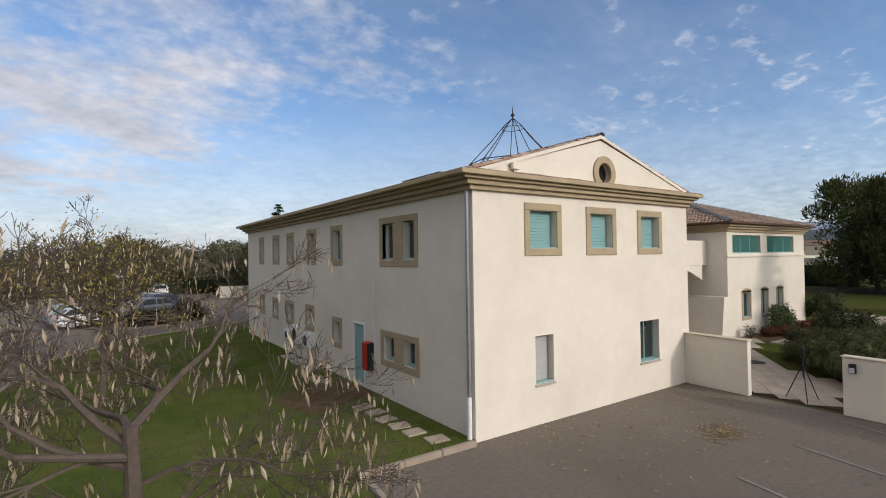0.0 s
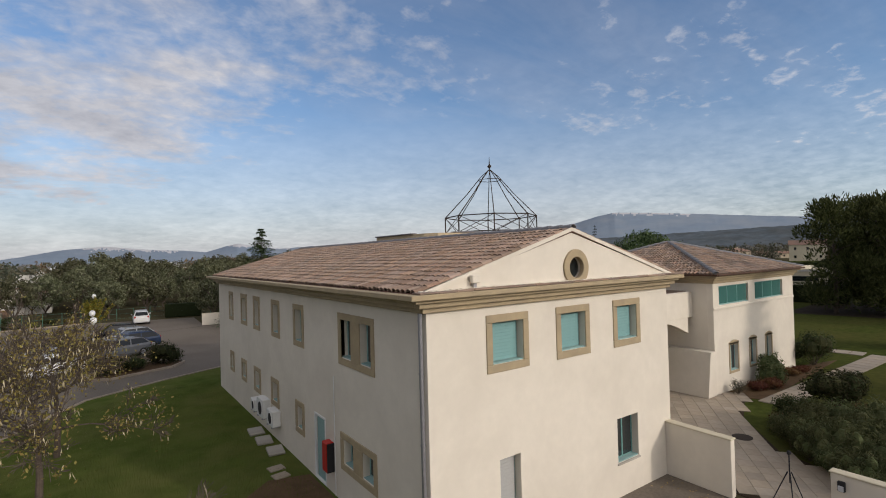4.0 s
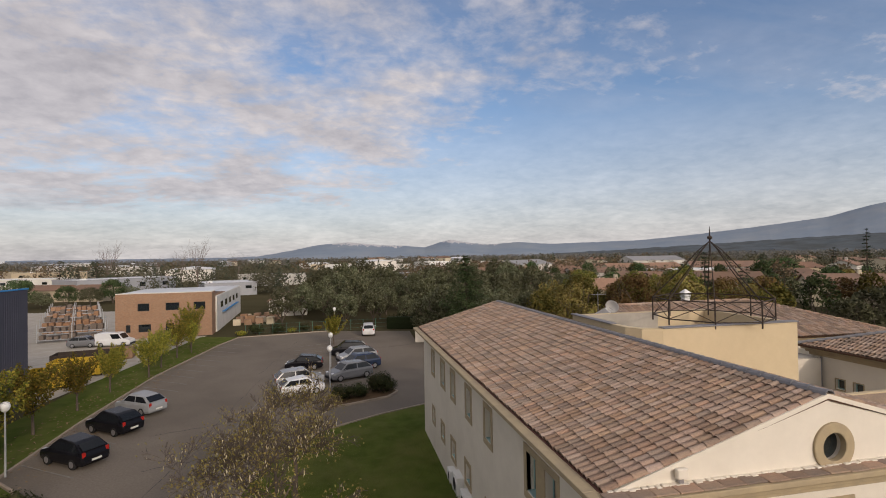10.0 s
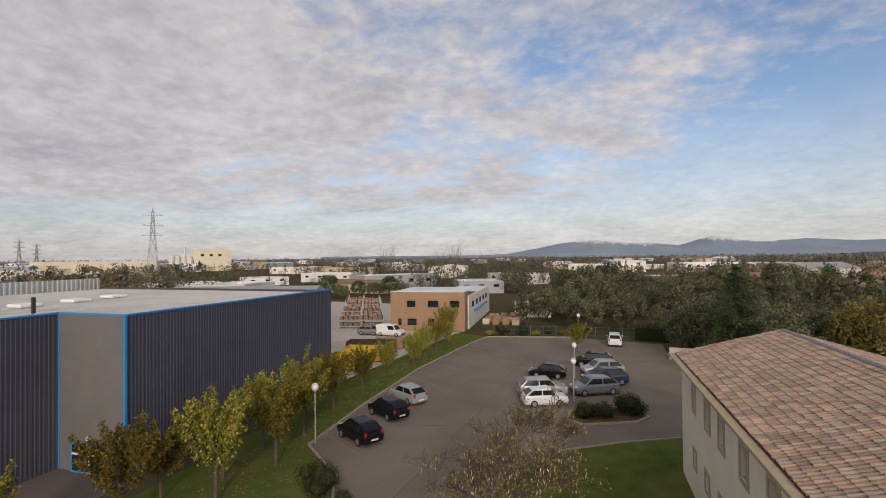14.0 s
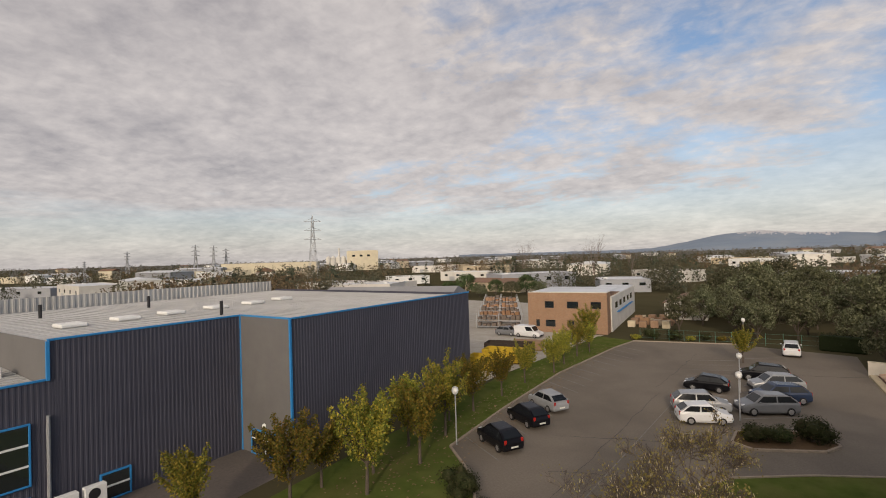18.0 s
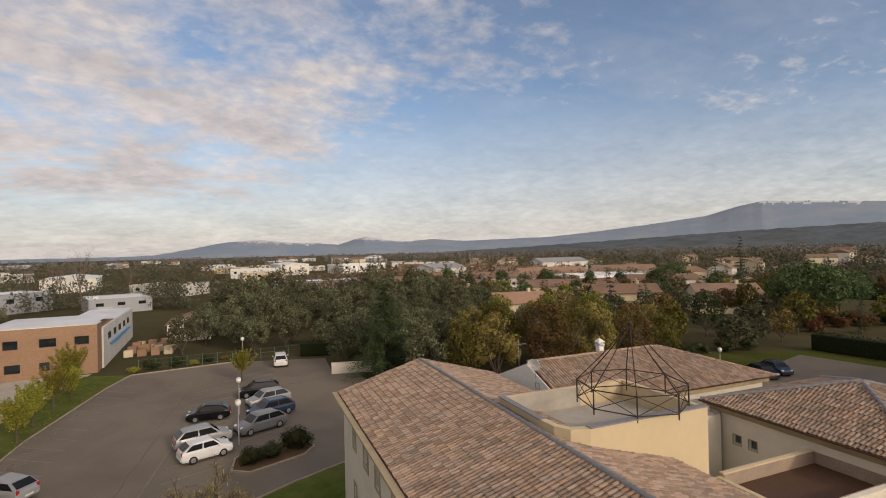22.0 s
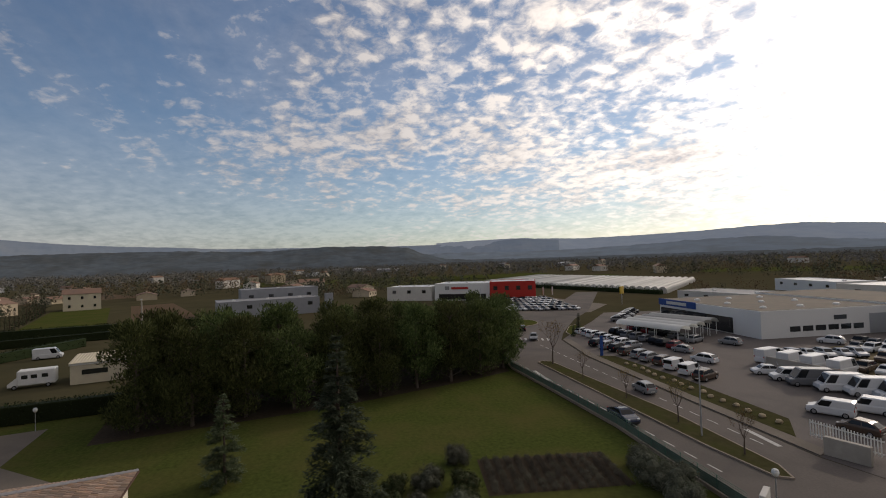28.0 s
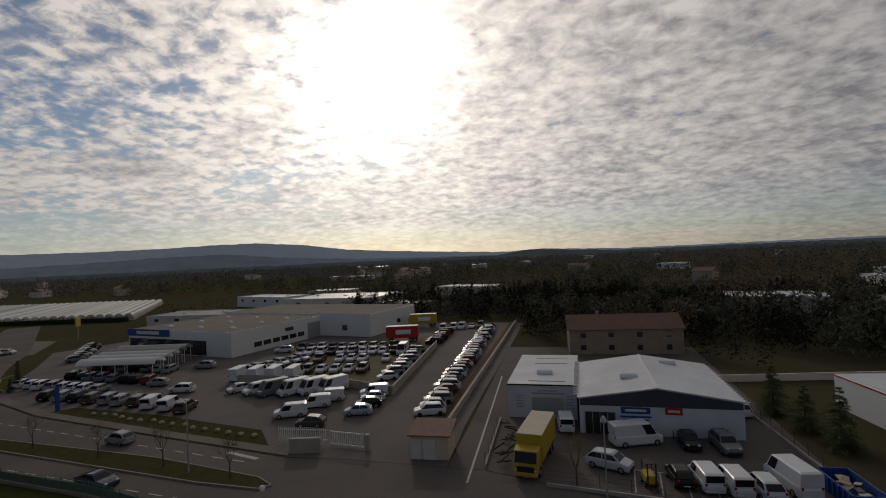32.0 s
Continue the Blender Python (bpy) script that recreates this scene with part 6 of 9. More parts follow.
SHAPES = {  # length, width, height, belt, bonnet height, windscreen foot, roof front, roof rear, tail top, wheel radius
    "hatch": (3.65, 1.66, 1.47, 0.93, 0.90, 0.78, 1.42, 2.85, 3.6, 0.30), "sedan": (4.4, 1.74, 1.42, 0.92, 0.88, 1.15, 1.85, 2.95, 3.85, 0.31),
    "suv": (4.3, 1.80, 1.64, 1.02, 0.98, 1.05, 1.68, 3.6, 4.2, 0.35), "mpv": (4.2, 1.76, 1.58, 0.98, 0.94, 0.85, 1.58, 3.45, 4.1, 0.32),
    "fourgon": (4.3, 1.80, 1.80, 1.02, 1.0, 0.80, 1.45, 4.2, 4.28, 0.32), "van": (5.2, 1.95, 2.35, 1.18, 1.1, 0.55, 1.35, 5.1, 5.18, 0.34)}
MADE = {}


def far_car(kind, colour, label, at, group):
    """A vehicle far off: body, glazing and wheels."""
    key = (kind, colour, "far")
    if key in MADE:
        return tagged(copy_thing(MADE[key], at), label, "", group)
    full = car(kind, colour, label, at, group, False)
    glazing = Mesh()
    for ob in list(full.children):
        kin = ob.name.split(".")[0]
        if kin not in ("body", "wheel"):
            glazing.add([v.co for v in ob.data.vertices], [p.vertices for p in ob.data.polygons])
            bpy.data.objects.remove(ob)
    part("glazing", glazing, CARGLASS, full)
    del MADE[(kind, colour, False)]
    MADE[key] = full
    return full


def car(kind, colour, label, at, group="", detail=True):
    key = (kind, colour, detail)
    if key in MADE:
        c = copy_thing(MADE[key], at)
        tagged(c, label, "", group)
        return c
    ln, wd, ht, belt, bon, ws, rf, rr_, tt, wr = SHAPES[kind]
    name = "van" if kind in ("van", "fourgon") else "car"
    t = thing(name, label, name, at, group)
    MADE[key] = t
    h = wd / 2
    mat = PAINTS[colour]
    x0 = -ln / 2
    st = [(0.0, 0.34, 0.58, 0.80), (0.10, 0.24, bon - 0.16, 0.92), (0.55, 0.20, bon - 0.04, 0.99), (ws, 0.20, belt, 1.0), (ln * 0.5, 0.20, belt + 0.01, 1.0), (ln - 0.45, 0.20, belt + 0.03, 0.99), (ln - 0.08, 0.24, belt - 0.02, 0.93), (ln, 0.36, belt - 0.22, 0.84)]
    rings = []
    for x, zb, zt, k in st:
        y = h * k
        rings.append([(x0 + x, -y * 0.9, zb), (x0 + x, y * 0.9, zb), (x0 + x, y, zb + 0.16), (x0 + x, y, zt - 0.16), (x0 + x, y * 0.95, zt - 0.03), (x0 + x, y * 0.86, zt), (x0 + x, -y * 0.86, zt), (x0 + x, -y * 0.95, zt - 0.03), (x0 + x, -y, zt - 0.16), (x0 + x, -y, zb + 0.16)])
    m = Mesh().loft(rings)
    q = h * 0.92
    k = h * (0.74 if kind not in ("van", "fourgon") else 0.86)
    roof_z = ht
    drop = 0.0 if kind in ("van", "fourgon") else 0.07
    cab = [[(x0 + ws, -q, belt - 0.03), (x0 + ws, q, belt - 0.03), (x0 + ln - 0.06, q, belt - 0.03), (x0 + ln - 0.06, -q, belt - 0.03)],
           [(x0 + rf - 0.06, -k - 0.02, roof_z - 0.10), (x0 + rf - 0.06, k + 0.02, roof_z - 0.10), (x0 + rr_ + 0.12, k + 0.02, roof_z - 0.10 - drop), (x0 + rr_ + 0.12, -k - 0.02, roof_z - 0.10 - drop)],
           [(x0 + rf + 0.12, -k + 0.08, roof_z), (x0 + rf + 0.12, k - 0.08, roof_z), (x0 + rr_ - 0.15, k - 0.08, roof_z - 0.015 - drop), (x0 + rr_ - 0.15, -k + 0.08, roof_z - 0.015 - drop)]]
    m.loft(cab)
    body = part("body", m, mat, t)
    e = 0.012

    def lerp(a, b, f):
        return a + (b - a) * f

    zl, zh = belt + 0.03, roof_z - 0.14

    def on(xa, xb, ya, yb, f):
        return lerp(xa, xb, f), lerp(ya, yb, f)

    span = roof_z - 0.10 - (belt - 0.03)
    f0, f1 = (zl - belt + 0.03) / span, (zh - belt + 0.03) / span
    fxa, fya = on(x0 + ws, x0 + rf - 0.06, q, k + 0.02, f0)
    fxb, fyb = on(x0 + ws, x0 + rf - 0.06, q, k + 0.02, f1)
    part("windscreen", Mesh().add([(fxa - e, -fya + 0.1, zl), (fxa - e, fya - 0.1, zl), (fxb - e, fyb - 0.08, zh), (fxb - e, -fyb + 0.08, zh)], [(3, 2, 1, 0)]), CARGLASS, t)
    rxa, _ = on(x0 + ln - 0.06, x0 + rr_ + 0.12, q, k, f0)
    rxb, _ = on(x0 + ln - 0.06, x0 + rr_ + 0.12, q, k, f1)
    if kind not in ("van",):
        part("rear_window", Mesh().add([(rxa + e, -fya + 0.12, zl + 0.05), (rxa + e, fya - 0.12, zl + 0.05), (rxb + e, fyb - 0.1, zh), (rxb + e, -fyb + 0.1, zh)], [(0, 1, 2, 3)]), CARGLASS, t)
    side_end = {"van": 0.30, "fourgon": 0.42}.get(kind, 1.0)
    for s in (-1, 1):
        ga = [(fxa + 0.16, zl), (lerp(fxa, rxa, side_end) - 0.14, zl), (lerp(fxb, rxb, side_end) - 0.16, zh), (fxb + 0.12, zh)]
        cut = 0.5 if side_end == 1.0 and detail else 1.0
        parts_ = [(0.0, cut - 0.02), (cut + 0.02, 1.0)] if cut < 1 else [(0, 1)]
        for a, b in parts_:
            v = [(lerp(ga[0][0], ga[1][0], a), s * (fya + e), zl), (lerp(ga[0][0], ga[1][0], b), s * (fya + e), zl), (lerp(ga[3][0], ga[2][0], b), s * (fyb + e), zh), (lerp(ga[3][0], ga[2][0], a), s * (fyb + e), zh)]
            part("side_window", Mesh().add(v, [(0, 1, 2, 3) if s < 0 else (3, 2, 1, 0)]), CARGLASS, t)
        for wx in (0.78, ln - 0.78 if kind != "van" else ln - 1.0):
            wheel(t, x0 + wx, s * (h - 0.19), wr, s, detail)
        if detail:
            part("headlight", Mesh().box(x0 - 0.01 + 0.05, x0 + 0.28, s * h * 0.62 - 0.13, s * h * 0.62 + 0.13, bon - 0.27, bon - 0.12, 0.03), LIGHT_CLEAR, t)
            part("tail_light", Mesh().box(x0 + ln - 0.13, x0 + ln - 0.015, s * h * 0.76 - 0.09, s * h * 0.76 + 0.09, belt - 0.26, belt + 0.02, 0.02), LIGHT_RED, t)
            part("mirror", Mesh().box(x0 + ws + 0.30, x0 + ws + 0.42, s * (h + 0.09) - 0.08, s * (h + 0.09) + 0.08, belt + 0.0, belt + 0.13, 0.03), mat, t)
    if detail:
        part("bumper", Mesh().box(x0 - 0.03, x0 + 0.12, -h * 0.78, h * 0.78, 0.26, 0.50, 0.04), BLACK, t)
        part("rear_bumper", Mesh().box(x0 + ln - 0.10, x0 + ln + 0.03, -h * 0.8, h * 0.8, 0.30, 0.52, 0.04), mat, t)
        part("number_plate", Mesh().box(x0 + ln + 0.03, x0 + ln + 0.04, -0.26, 0.26, 0.42, 0.53), PLATE, t)
    return t


def cars(items, group, detail=True):
    words = {"hatch": "small hatchback", "sedan": "saloon car", "suv": "tall off-road style car", "mpv": "family estate car", "fourgon": "small delivery van", "van": "large delivery van"}
    tone = {"white": "white", "silver": "silver", "black": "black", "grey": "dark grey", "blue": "dark blue", "red": "dark red", "brown": "brown", "ice": "pale blue", "bright": "pale metallic"}
    for x, y, turn_, kind, colour in items:
        label = f"{tone[colour]} {words[kind]} parked on the asphalt"
        if detail == "far":
            far_car(kind, colour, label, pose(x, y, 0.006, 0, 0, turn_), group)
        else:
            car(kind, colour, label, pose(x, y, 0.006, 0, 0, turn_), group, detail)


# cars beside the office; 0 degrees: nose towards -x
cars([(-19.9, 22.7, -33, "hatch", "black"), (-19.9, 27.7, -33, "hatch", "black"), (-19.8, 31.8, -33, "hatch", "silver"),
      (-8.9, 43.0, -2, "hatch", "black"), (-4.4, 49.2, 3, "mpv", "black"), (-3.6, 45.3, 20, "mpv", "silver"), (-3.5, 41.6, 22, "mpv", "blue"), (-4.5, 38.0, 26, "mpv", "grey"),
      (-8.9, 36.4, 196, "mpv", "silver"), (-8.5, 33.6, 200, "hatch", "white"), (-1.4, 63.6, -92, "suv", "white")], "cars beside the office")
cars([(48.6, 31.0, 70, "hatch", "black"), (51.4, 31.4, 70, "hatch", "blue")], "cars in the rear car park")
# on the road
cars([(40.9, -41.4, -8, "sedan", "blue"), (49.0, -51.3, 172, "hatch", "silver"), (106.5, -63.6, 155, "hatch", "black"), (93.2, -59.4, -30, "mpv", "silver")], "cars on the road")
# ---- neighbours to the north and west ----


def ribbed(length, z0, z1, pitch=0.24, depth=0.018):
    """Ribbed sheet along x in the plane y = 0, ribs towards -y."""
    m, xs = Mesh(), []
    for i in range(int(length / pitch)):
        a = i * pitch
        xs += [(a, 0), (a + pitch * 0.40, 0), (a + pitch * 0.50, -depth), (a + pitch * 0.88, -depth), (a + pitch * 0.98, 0)]
    xs.append((length, 0))
    n = len(xs)
    m.v = [(x, y, z) for z in (z0, z1) for x, y in xs]
    m.f = [(i, i + 1, n + i + 1, n + i) for i in range(n - 1)]
    return m


AS = along(-29.9, 13.8, -29.2, 35.7)
shed = thing("warehouse", "dark ribbed metal warehouse with blue trim and white roof", "building", AS)
part("wall", Mesh().box(0.05, 21.85, 0.05, 30, 0, 8.85), SHED, shed)
part("wall", Mesh().box(-10.75, 0.04, 5.25, 30, 0, 8.84), SHED, shed)
part("cladding", ribbed(21.9, 0, 9.1), SHED, shed, "dark ribbed cladding")
part("cladding", ribbed(10.8, 0, 9.1), SHED, shed, "dark ribbed cladding", at=pose(-10.80, 5.2, 0))
part("cladding", ribbed(30, 0, 9.1), SHED, shed, "dark ribbed cladding", at=pose(21.9, 0, 0, 0, 0, 90))
part("cladding", ribbed(24, 0, 7.12), SHED, shed, "dark ribbed cladding", at=pose(-34.2, 5.2, 0))
part("entrance_panel", Mesh().box(-0.04, 0.02, 0.03, 5.18, 0, 9.1), SHED_GREY, shed, "smooth grey entrance panel")
part("wall", Mesh().box(-34.15, -10.80, 5.25, 26, 0, 6.7), SHED, shed)
part("end_wall", Mesh().box(-10.86, -10.80, 5.22, 26, 6.0, 9.1), SHED_GREY, shed, "grey upper end wall")
part("roof", Mesh().box(0.1, 21.75, 0.2, 30, 8.851, 8.89).box(-10.70, 0.098, 5.4, 30, 8.851, 8.89), SHED_ROOF, shed, "pale metal roof")
part("low_roof", Mesh().add([(-34.1, 5.4, 6.8), (-10.90, 5.4, 6.80), (-10.90, 26, 7.80), (-34.1, 26, 7.80), (-34.1, 5.4, 6.75), (-10.90, 5.4, 6.75), (-10.90, 26, 7.75), (-34.1, 26, 7.75)],
                            [(0, 1, 2, 3), (7, 6, 5, 4), (0, 4, 5, 1), (1, 5, 6, 2), (2, 6, 7, 3), (3, 7, 4, 0)]), SHED_ROOF, shed, "lower pale metal roof")
rs = Mesh()
for i in range(52):
    rs.box(-10 + i * 0.61, -9.95 + i * 0.61, 0.3 if i > 16 else 5.5, 29.5, 8.891, 8.92)
tagged(part("roof_rib", rs, SHED_ROOF, shed), "", kind="stuff")
for i in range(38):
    y = 5.6 + i * 0.54
    z = 6.81 + (y - 5.4) / 20.6 * 1.0
    part("low_roof_rib", Mesh().box(-34, -11.00, y, y + 0.05, z, z + 0.04), SHED_ROOF, shed)
tri = [(0.0, 21.95, -0.07, 0.06), (-10.85, -0.05, 5.13, 5.26)]
for x0, x1, y0, y1 in tri:
    part("trim", Mesh().box(x0, x1, y0, y1, 9.1, 9.21, 0.01), BLUE, shed, "bright blue edge trim")
part("trim", Mesh().box(-0.06, 0.06, 0.07, 5.12, 9.1, 9.21, 0.01), BLUE, shed, "bright blue edge trim")
for x, y in ((-0.04, -0.05), (0.0, 5.14), (-10.86, 5.12)):
    part("trim", Mesh().box(x - 0.08, x + 0.08, y - 0.05, y + 0.07, 0 if x > -5 else 7.12, 9.098, 0.01), BLUE, shed, "bright blue edge trim")
part("trim", Mesh().box(-34.2, -10.95, 5.12, 5.26, 7.12, 7.23, 0.01), BLUE, shed, "bright blue edge trim")
for i, (x, y) in enumerate(((-8, 12), (-4.5, 12.5), (-1, 13), (3, 13.5), (7, 14), (11, 15))):
    part("skylight", Mesh().box(x, x + 1.5, y, y + 1.5, 8.921, 9.17, 0.06), WHITE, shed)
for x, y in ((1.0, 9.0), (-6, 22), (2, 22)):
    part("flue", Mesh().tube([(x, y, 8.85), (x, y, 9.95)], 0.12, 10), BLACK, shed)
part("rear_upstand", ribbed(42, 8.6, 10.1, 0.5, 0.06), SHED_ROOF, shed, "white ribbed upstand", at=pose(-20, 31, 0))


def shed_window(x0, x1, z0, z1, bars):
    fr_ = part("window", ring(x0, x1, z0, z1, 0.09, 5.05, 5.2), BLUE, shed, "blue-framed window")
    part("pane", Mesh().box(x0 + 0.05, x1 - 0.05, 5.10, 5.14, z0 + 0.05, z1 - 0.05), GLASS, fr_)
    for i in range(bars):
        z = z0 + (z1 - z0) * (i + 1) / (bars + 1)
        part("bar", Mesh().box(x0 + 0.09, x1 - 0.09, 5.06, 5.18, z - 0.05, z + 0.05, 0.01), WHITE, fr_)


shed_window(-13.13, -11.6, 2.15, 5.2, 2)
shed_window(-13.1, -11.6, 0.1, 1.6, 1)
shed_window(-8.65, -7.1, 0.05, 1.56, 1)
ed = part("entrance_door", ring(0, 3.0, 0.0, 1.66, 0.09, 0, 0.1), BLUE, shed, "blue-framed glass entrance", at=pose(-0.14, 4.1, 0, 0, 0, -90))
part("pane", Mesh().box(0.05, 2.95, 0.04, 0.06, 0.05, 1.6), GLASS, ed)
part("bar", Mesh().box(0.09, 2.91, 0.0, 0.08, 1.02, 1.12, 0.01), WHITE, ed)
part("bar", Mesh().box(1.45, 1.55, -0.01, 0.09, 0.05, 1.6, 0.01), WHITE, ed)
part("wall_lamp", Mesh().tube([(-0.16, 2.75, 2.02), (-0.04, 2.75, 2.02)], [0.1, 0.14], 12), WHITE, shed)
part("drain", Mesh().tube([(-10.9, 5.05, 0), (-10.9, 5.05, 5.4)], 0.09, 8), STEEL, shed)
for i in range(2):
    u = thing("air_conditioner", "white outdoor air conditioning unit beside the warehouse", "air conditioner", AS @ pose(-11.0 + i * 1.25, 4.0, 0), "warehouse air units")
    part("casing", Mesh().box(0, 1.0, 0, 0.42, 0.1, 1.5, 0.03), WHITE, u)
    for z in (0.45, 1.12):
        part("fan_grille", Mesh().tube([(0.42, -0.012, z), (0.42, 0.0, z)], 0.28, 16), BLACK, u)
    part("base", Mesh().box(0.05, 0.95, 0.02, 0.4, 0, 0.099), CONCRETE, u)
for x in (-13.5, -15.0):
    u = thing("air_conditioner", "white roof-top air conditioning unit", "air conditioner", AS @ pose(x + 3.0, 9.0 - (x + 15) * 2, 6.75), "roof air units")
    part("casing", Mesh().box(0, 0.35, 0, 0.9, 0, 0.8, 0.03), WHITE, u)
# pale concrete; the road's dark colour stands in for the shadow on it
sheet("forecourt", [(-36, 14.2), (-29.5, 13.6), (-28.5, -12), (-36.5, -12)], 0.012, ROAD, "concrete strip before the warehouse, darkened for its shade", thick=0.03)


def seen_side(at):
    """Which long side of a far block is turned to the office."""
    return -1 if (at.to_3x3() @ Vector((0, 1, 0))).dot(at.translation) > 0 else 1


def gabled(name, label, at, w_, d, h, rise, wall_mat, roof_mat, wins=3, over=0.35, win_h=1.2, chimney=False, storeys=1, group="", category="house"):
    """A house w_ by d (ridge along x) with windows on both long sides."""
    t = thing(name, label, category, at, group)
    part("wall", Mesh().loft([[(-w_ / 2, -d / 2, -0.1), (w_ / 2, -d / 2, -0.1), (w_ / 2, d / 2, -0.1), (-w_ / 2, d / 2, -0.1)], [(-w_ / 2, -d / 2, h), (w_ / 2, -d / 2, h), (w_ / 2, d / 2, h), (-w_ / 2, d / 2, h)]])
         .add([(s * w_ / 2, y, z) for s in (-1, 1) for y, z in ((-d / 2, h), (d / 2, h), (0, h + rise))], [(0, 2, 1), (3, 4, 5)]), wall_mat, t)
    o, th = over, 0.14
    for s in (-1, 1):
        part("roof", Mesh().add([(-w_ / 2 - o, s * (d / 2 + o), h - o * rise / (d / 2) + 0.02), (w_ / 2 + o, s * (d / 2 + o), h - o * rise / (d / 2) + 0.02), (w_ / 2 + o, 0, h + rise + 0.02), (-w_ / 2 - o, 0, h + rise + 0.02),
                                 (-w_ / 2 - o, s * (d / 2 + o), h - o * rise / (d / 2) + th), (w_ / 2 + o, s * (d / 2 + o), h - o * rise / (d / 2) + th), (w_ / 2 + o, 0, h + rise + th), (-w_ / 2 - o, 0, h + rise + th)],
                                [(0, 1, 2, 3), (7, 6, 5, 4), (0, 4, 5, 1), (1, 5, 6, 2), (3, 7, 4, 0)]), roof_mat, t)
    for k in range(storeys):
        z = h * (k + 0.5) / storeys - win_h / 2 + 0.1
        for i in range(wins):
            x = -w_ / 2 + w_ * (i + 0.5) / wins
            for s in (-1, 1) if group == "" else (seen_side(at),):
                wn = part("window", Mesh().box(x - 0.5, x + 0.5, s * d / 2 - 0.05, s * d / 2 + 0.05, z, z + win_h, 0.02), GLASS, t)
                if group == "":
                    part("sill", Mesh().box(x - 0.58, x + 0.58, s * d / 2 - 0.08, s * d / 2 + 0.08, z - 0.09, z - 0.01), CONCRETE, wn)
    if chimney:
        part("chimney", Mesh().box(w_ * 0.2, w_ * 0.2 + 0.6, -0.4, 0.4, h + rise * 0.5, h + rise + 0.8, 0.03), wall_mat, t)
    return t


def flat_hall(name, label, at, w_, d, h, wall_mat, roof_mat, wins=4, doors=1, band=None, group="", category="building"):
    t = thing(name, label, category, at, group)
    part("wall", Mesh().box(-w_ / 2, w_ / 2, -d / 2, d / 2, -0.1, h, 0.02), wall_mat, t)
    part("roof", Mesh().box(-w_ / 2 + 0.25, w_ / 2 - 0.25, -d / 2 + 0.25, d / 2 - 0.25, h + 0.001, h + 0.06), roof_mat, t)
    part("parapet", ring(-w_ / 2 - 0.04, w_ / 2 + 0.04, -d / 2 - 0.04, d / 2 + 0.04, 0.25, -h - 0.25, -h - 0.002, 0.0), band or wall_mat, t, at=Matrix(((1, 0, 0, 0), (0, 0, 1, 0), (0, -1, 0, 0), (0, 0, 0, 1))))
    for i in range(wins):
        x = -w_ / 2 + w_ * (i + 0.5) / wins
        for s in (-1, 1) if group == "" else (seen_side(at),):
            part("window", Mesh().box(x - 0.9, x + 0.9, s * d / 2 - 0.05, s * d / 2 + 0.05, h * 0.55, h * 0.78, 0.02), GLASS, t)
    for i in range(doors):
        x = -w_ / 4 + i * w_ / 3
        part("roller_door", Mesh().box(x - 1.6, x + 1.6, -d / 2 - 0.06, -d / 2 + 0.05, 0, h * 0.5, 0.02), STEEL, t)
    for i in range(3 if group == "" else 1):
        part("roof_vent", Mesh().box(-w_ / 3 + i * w_ / 3 - 0.6, -w_ / 3 + i * w_ / 3 + 0.6, -0.6, 0.6, h + 0.061, h + 0.5, 0.05), WHITE, t)
    return t


ROOF_FAR = material("distant tile roof", (0.25, 0.15, 0.10), (0.19, 0.12, 0.085), 1.5, 0.9, stain=(0.15, 0.11, 0.09), stain_scale=0.2, per=0.3, bump=0.4, bump_scale=6)
GREYROOF = material("grey sheet roof", (0.30, 0.30, 0.30), (0.25, 0.25, 0.255), 0.6, 0.7, stain=(0.22, 0.215, 0.21), stain_scale=0.08)
BEIGE = material("beige render", (0.50, 0.42, 0.30), (0.45, 0.38, 0.27), 1.0, 0.9, per=0.35, stain=(0.38, 0.32, 0.24))
PALE = material("pale render", (0.62, 0.60, 0.55), (0.56, 0.54, 0.50), 1.0, 0.9, per=0.2, stain=(0.48, 0.46, 0.42))
BLUEGREY = material("grey cladding far", (0.30, 0.31, 0.33), (0.26, 0.27, 0.29), 0.5, 0.7, per=0.2)

# brick office in front of the storage yard
br = thing("brick_office", "orange brick office block with flat roof", "building", pose(-36.6, 69.2, 0, 0, 0, 4))
holes = [(1.3, 1.9, 0.9, 2.0), (2.9, 4.5, 0.9, 2.0), (6.4, 7.5, 0.9, 2.0), (2.8, 4.3, 3.9, 5.0), (6.4, 8.2, 3.9, 5.0), (10.1, 11.7, 3.9, 5.0)]
part("wall", wall(12.6, 6.4, 0.3, holes), BRICK_WALL, br)
for h in holes:
    w_ob = part("window", ring(*h, 0.07, 0.12, 0.2), BLACK, br)
    part("pane", Mesh().box(h[0] + 0.05, h[1] - 0.05, 0.15, 0.17, h[2] + 0.05, h[3] - 0.05), GLASS, w_ob)
part("wall", Mesh().box(0.002, 12.598, 0.31, 3.0, 0, 6.38), BRICK_WALL, br)
part("wall", Mesh().box(0.002, 12.4, 3.001, 14, 0, 5.6), BRICK_WALL, br)
part("side_wall", Mesh().box(6.0, 12.8, 3.002, 32, 0, 5.5), PALE, br, "pale rendered side wall")
part("parapet", Mesh().box(0.0, 12.6, -0.03, 0.30, 6.401, 6.5).box(12.3, 12.63, 0.301, 3.0, 6.401, 6.5), PALE, br, "pale roof edge")
part("roof", Mesh().box(0.2, 12.2, 0.4, 13.8, 6.385, 6.42), WHITE_METAL, br)
part("roof", Mesh().box(6.2, 12.6, 14.0, 31.8, 5.501, 5.6), WHITE_METAL, br)
part("awning", Mesh().box(12.81, 13.2, 8, 26, 2.6, 2.7), BLUE, br)
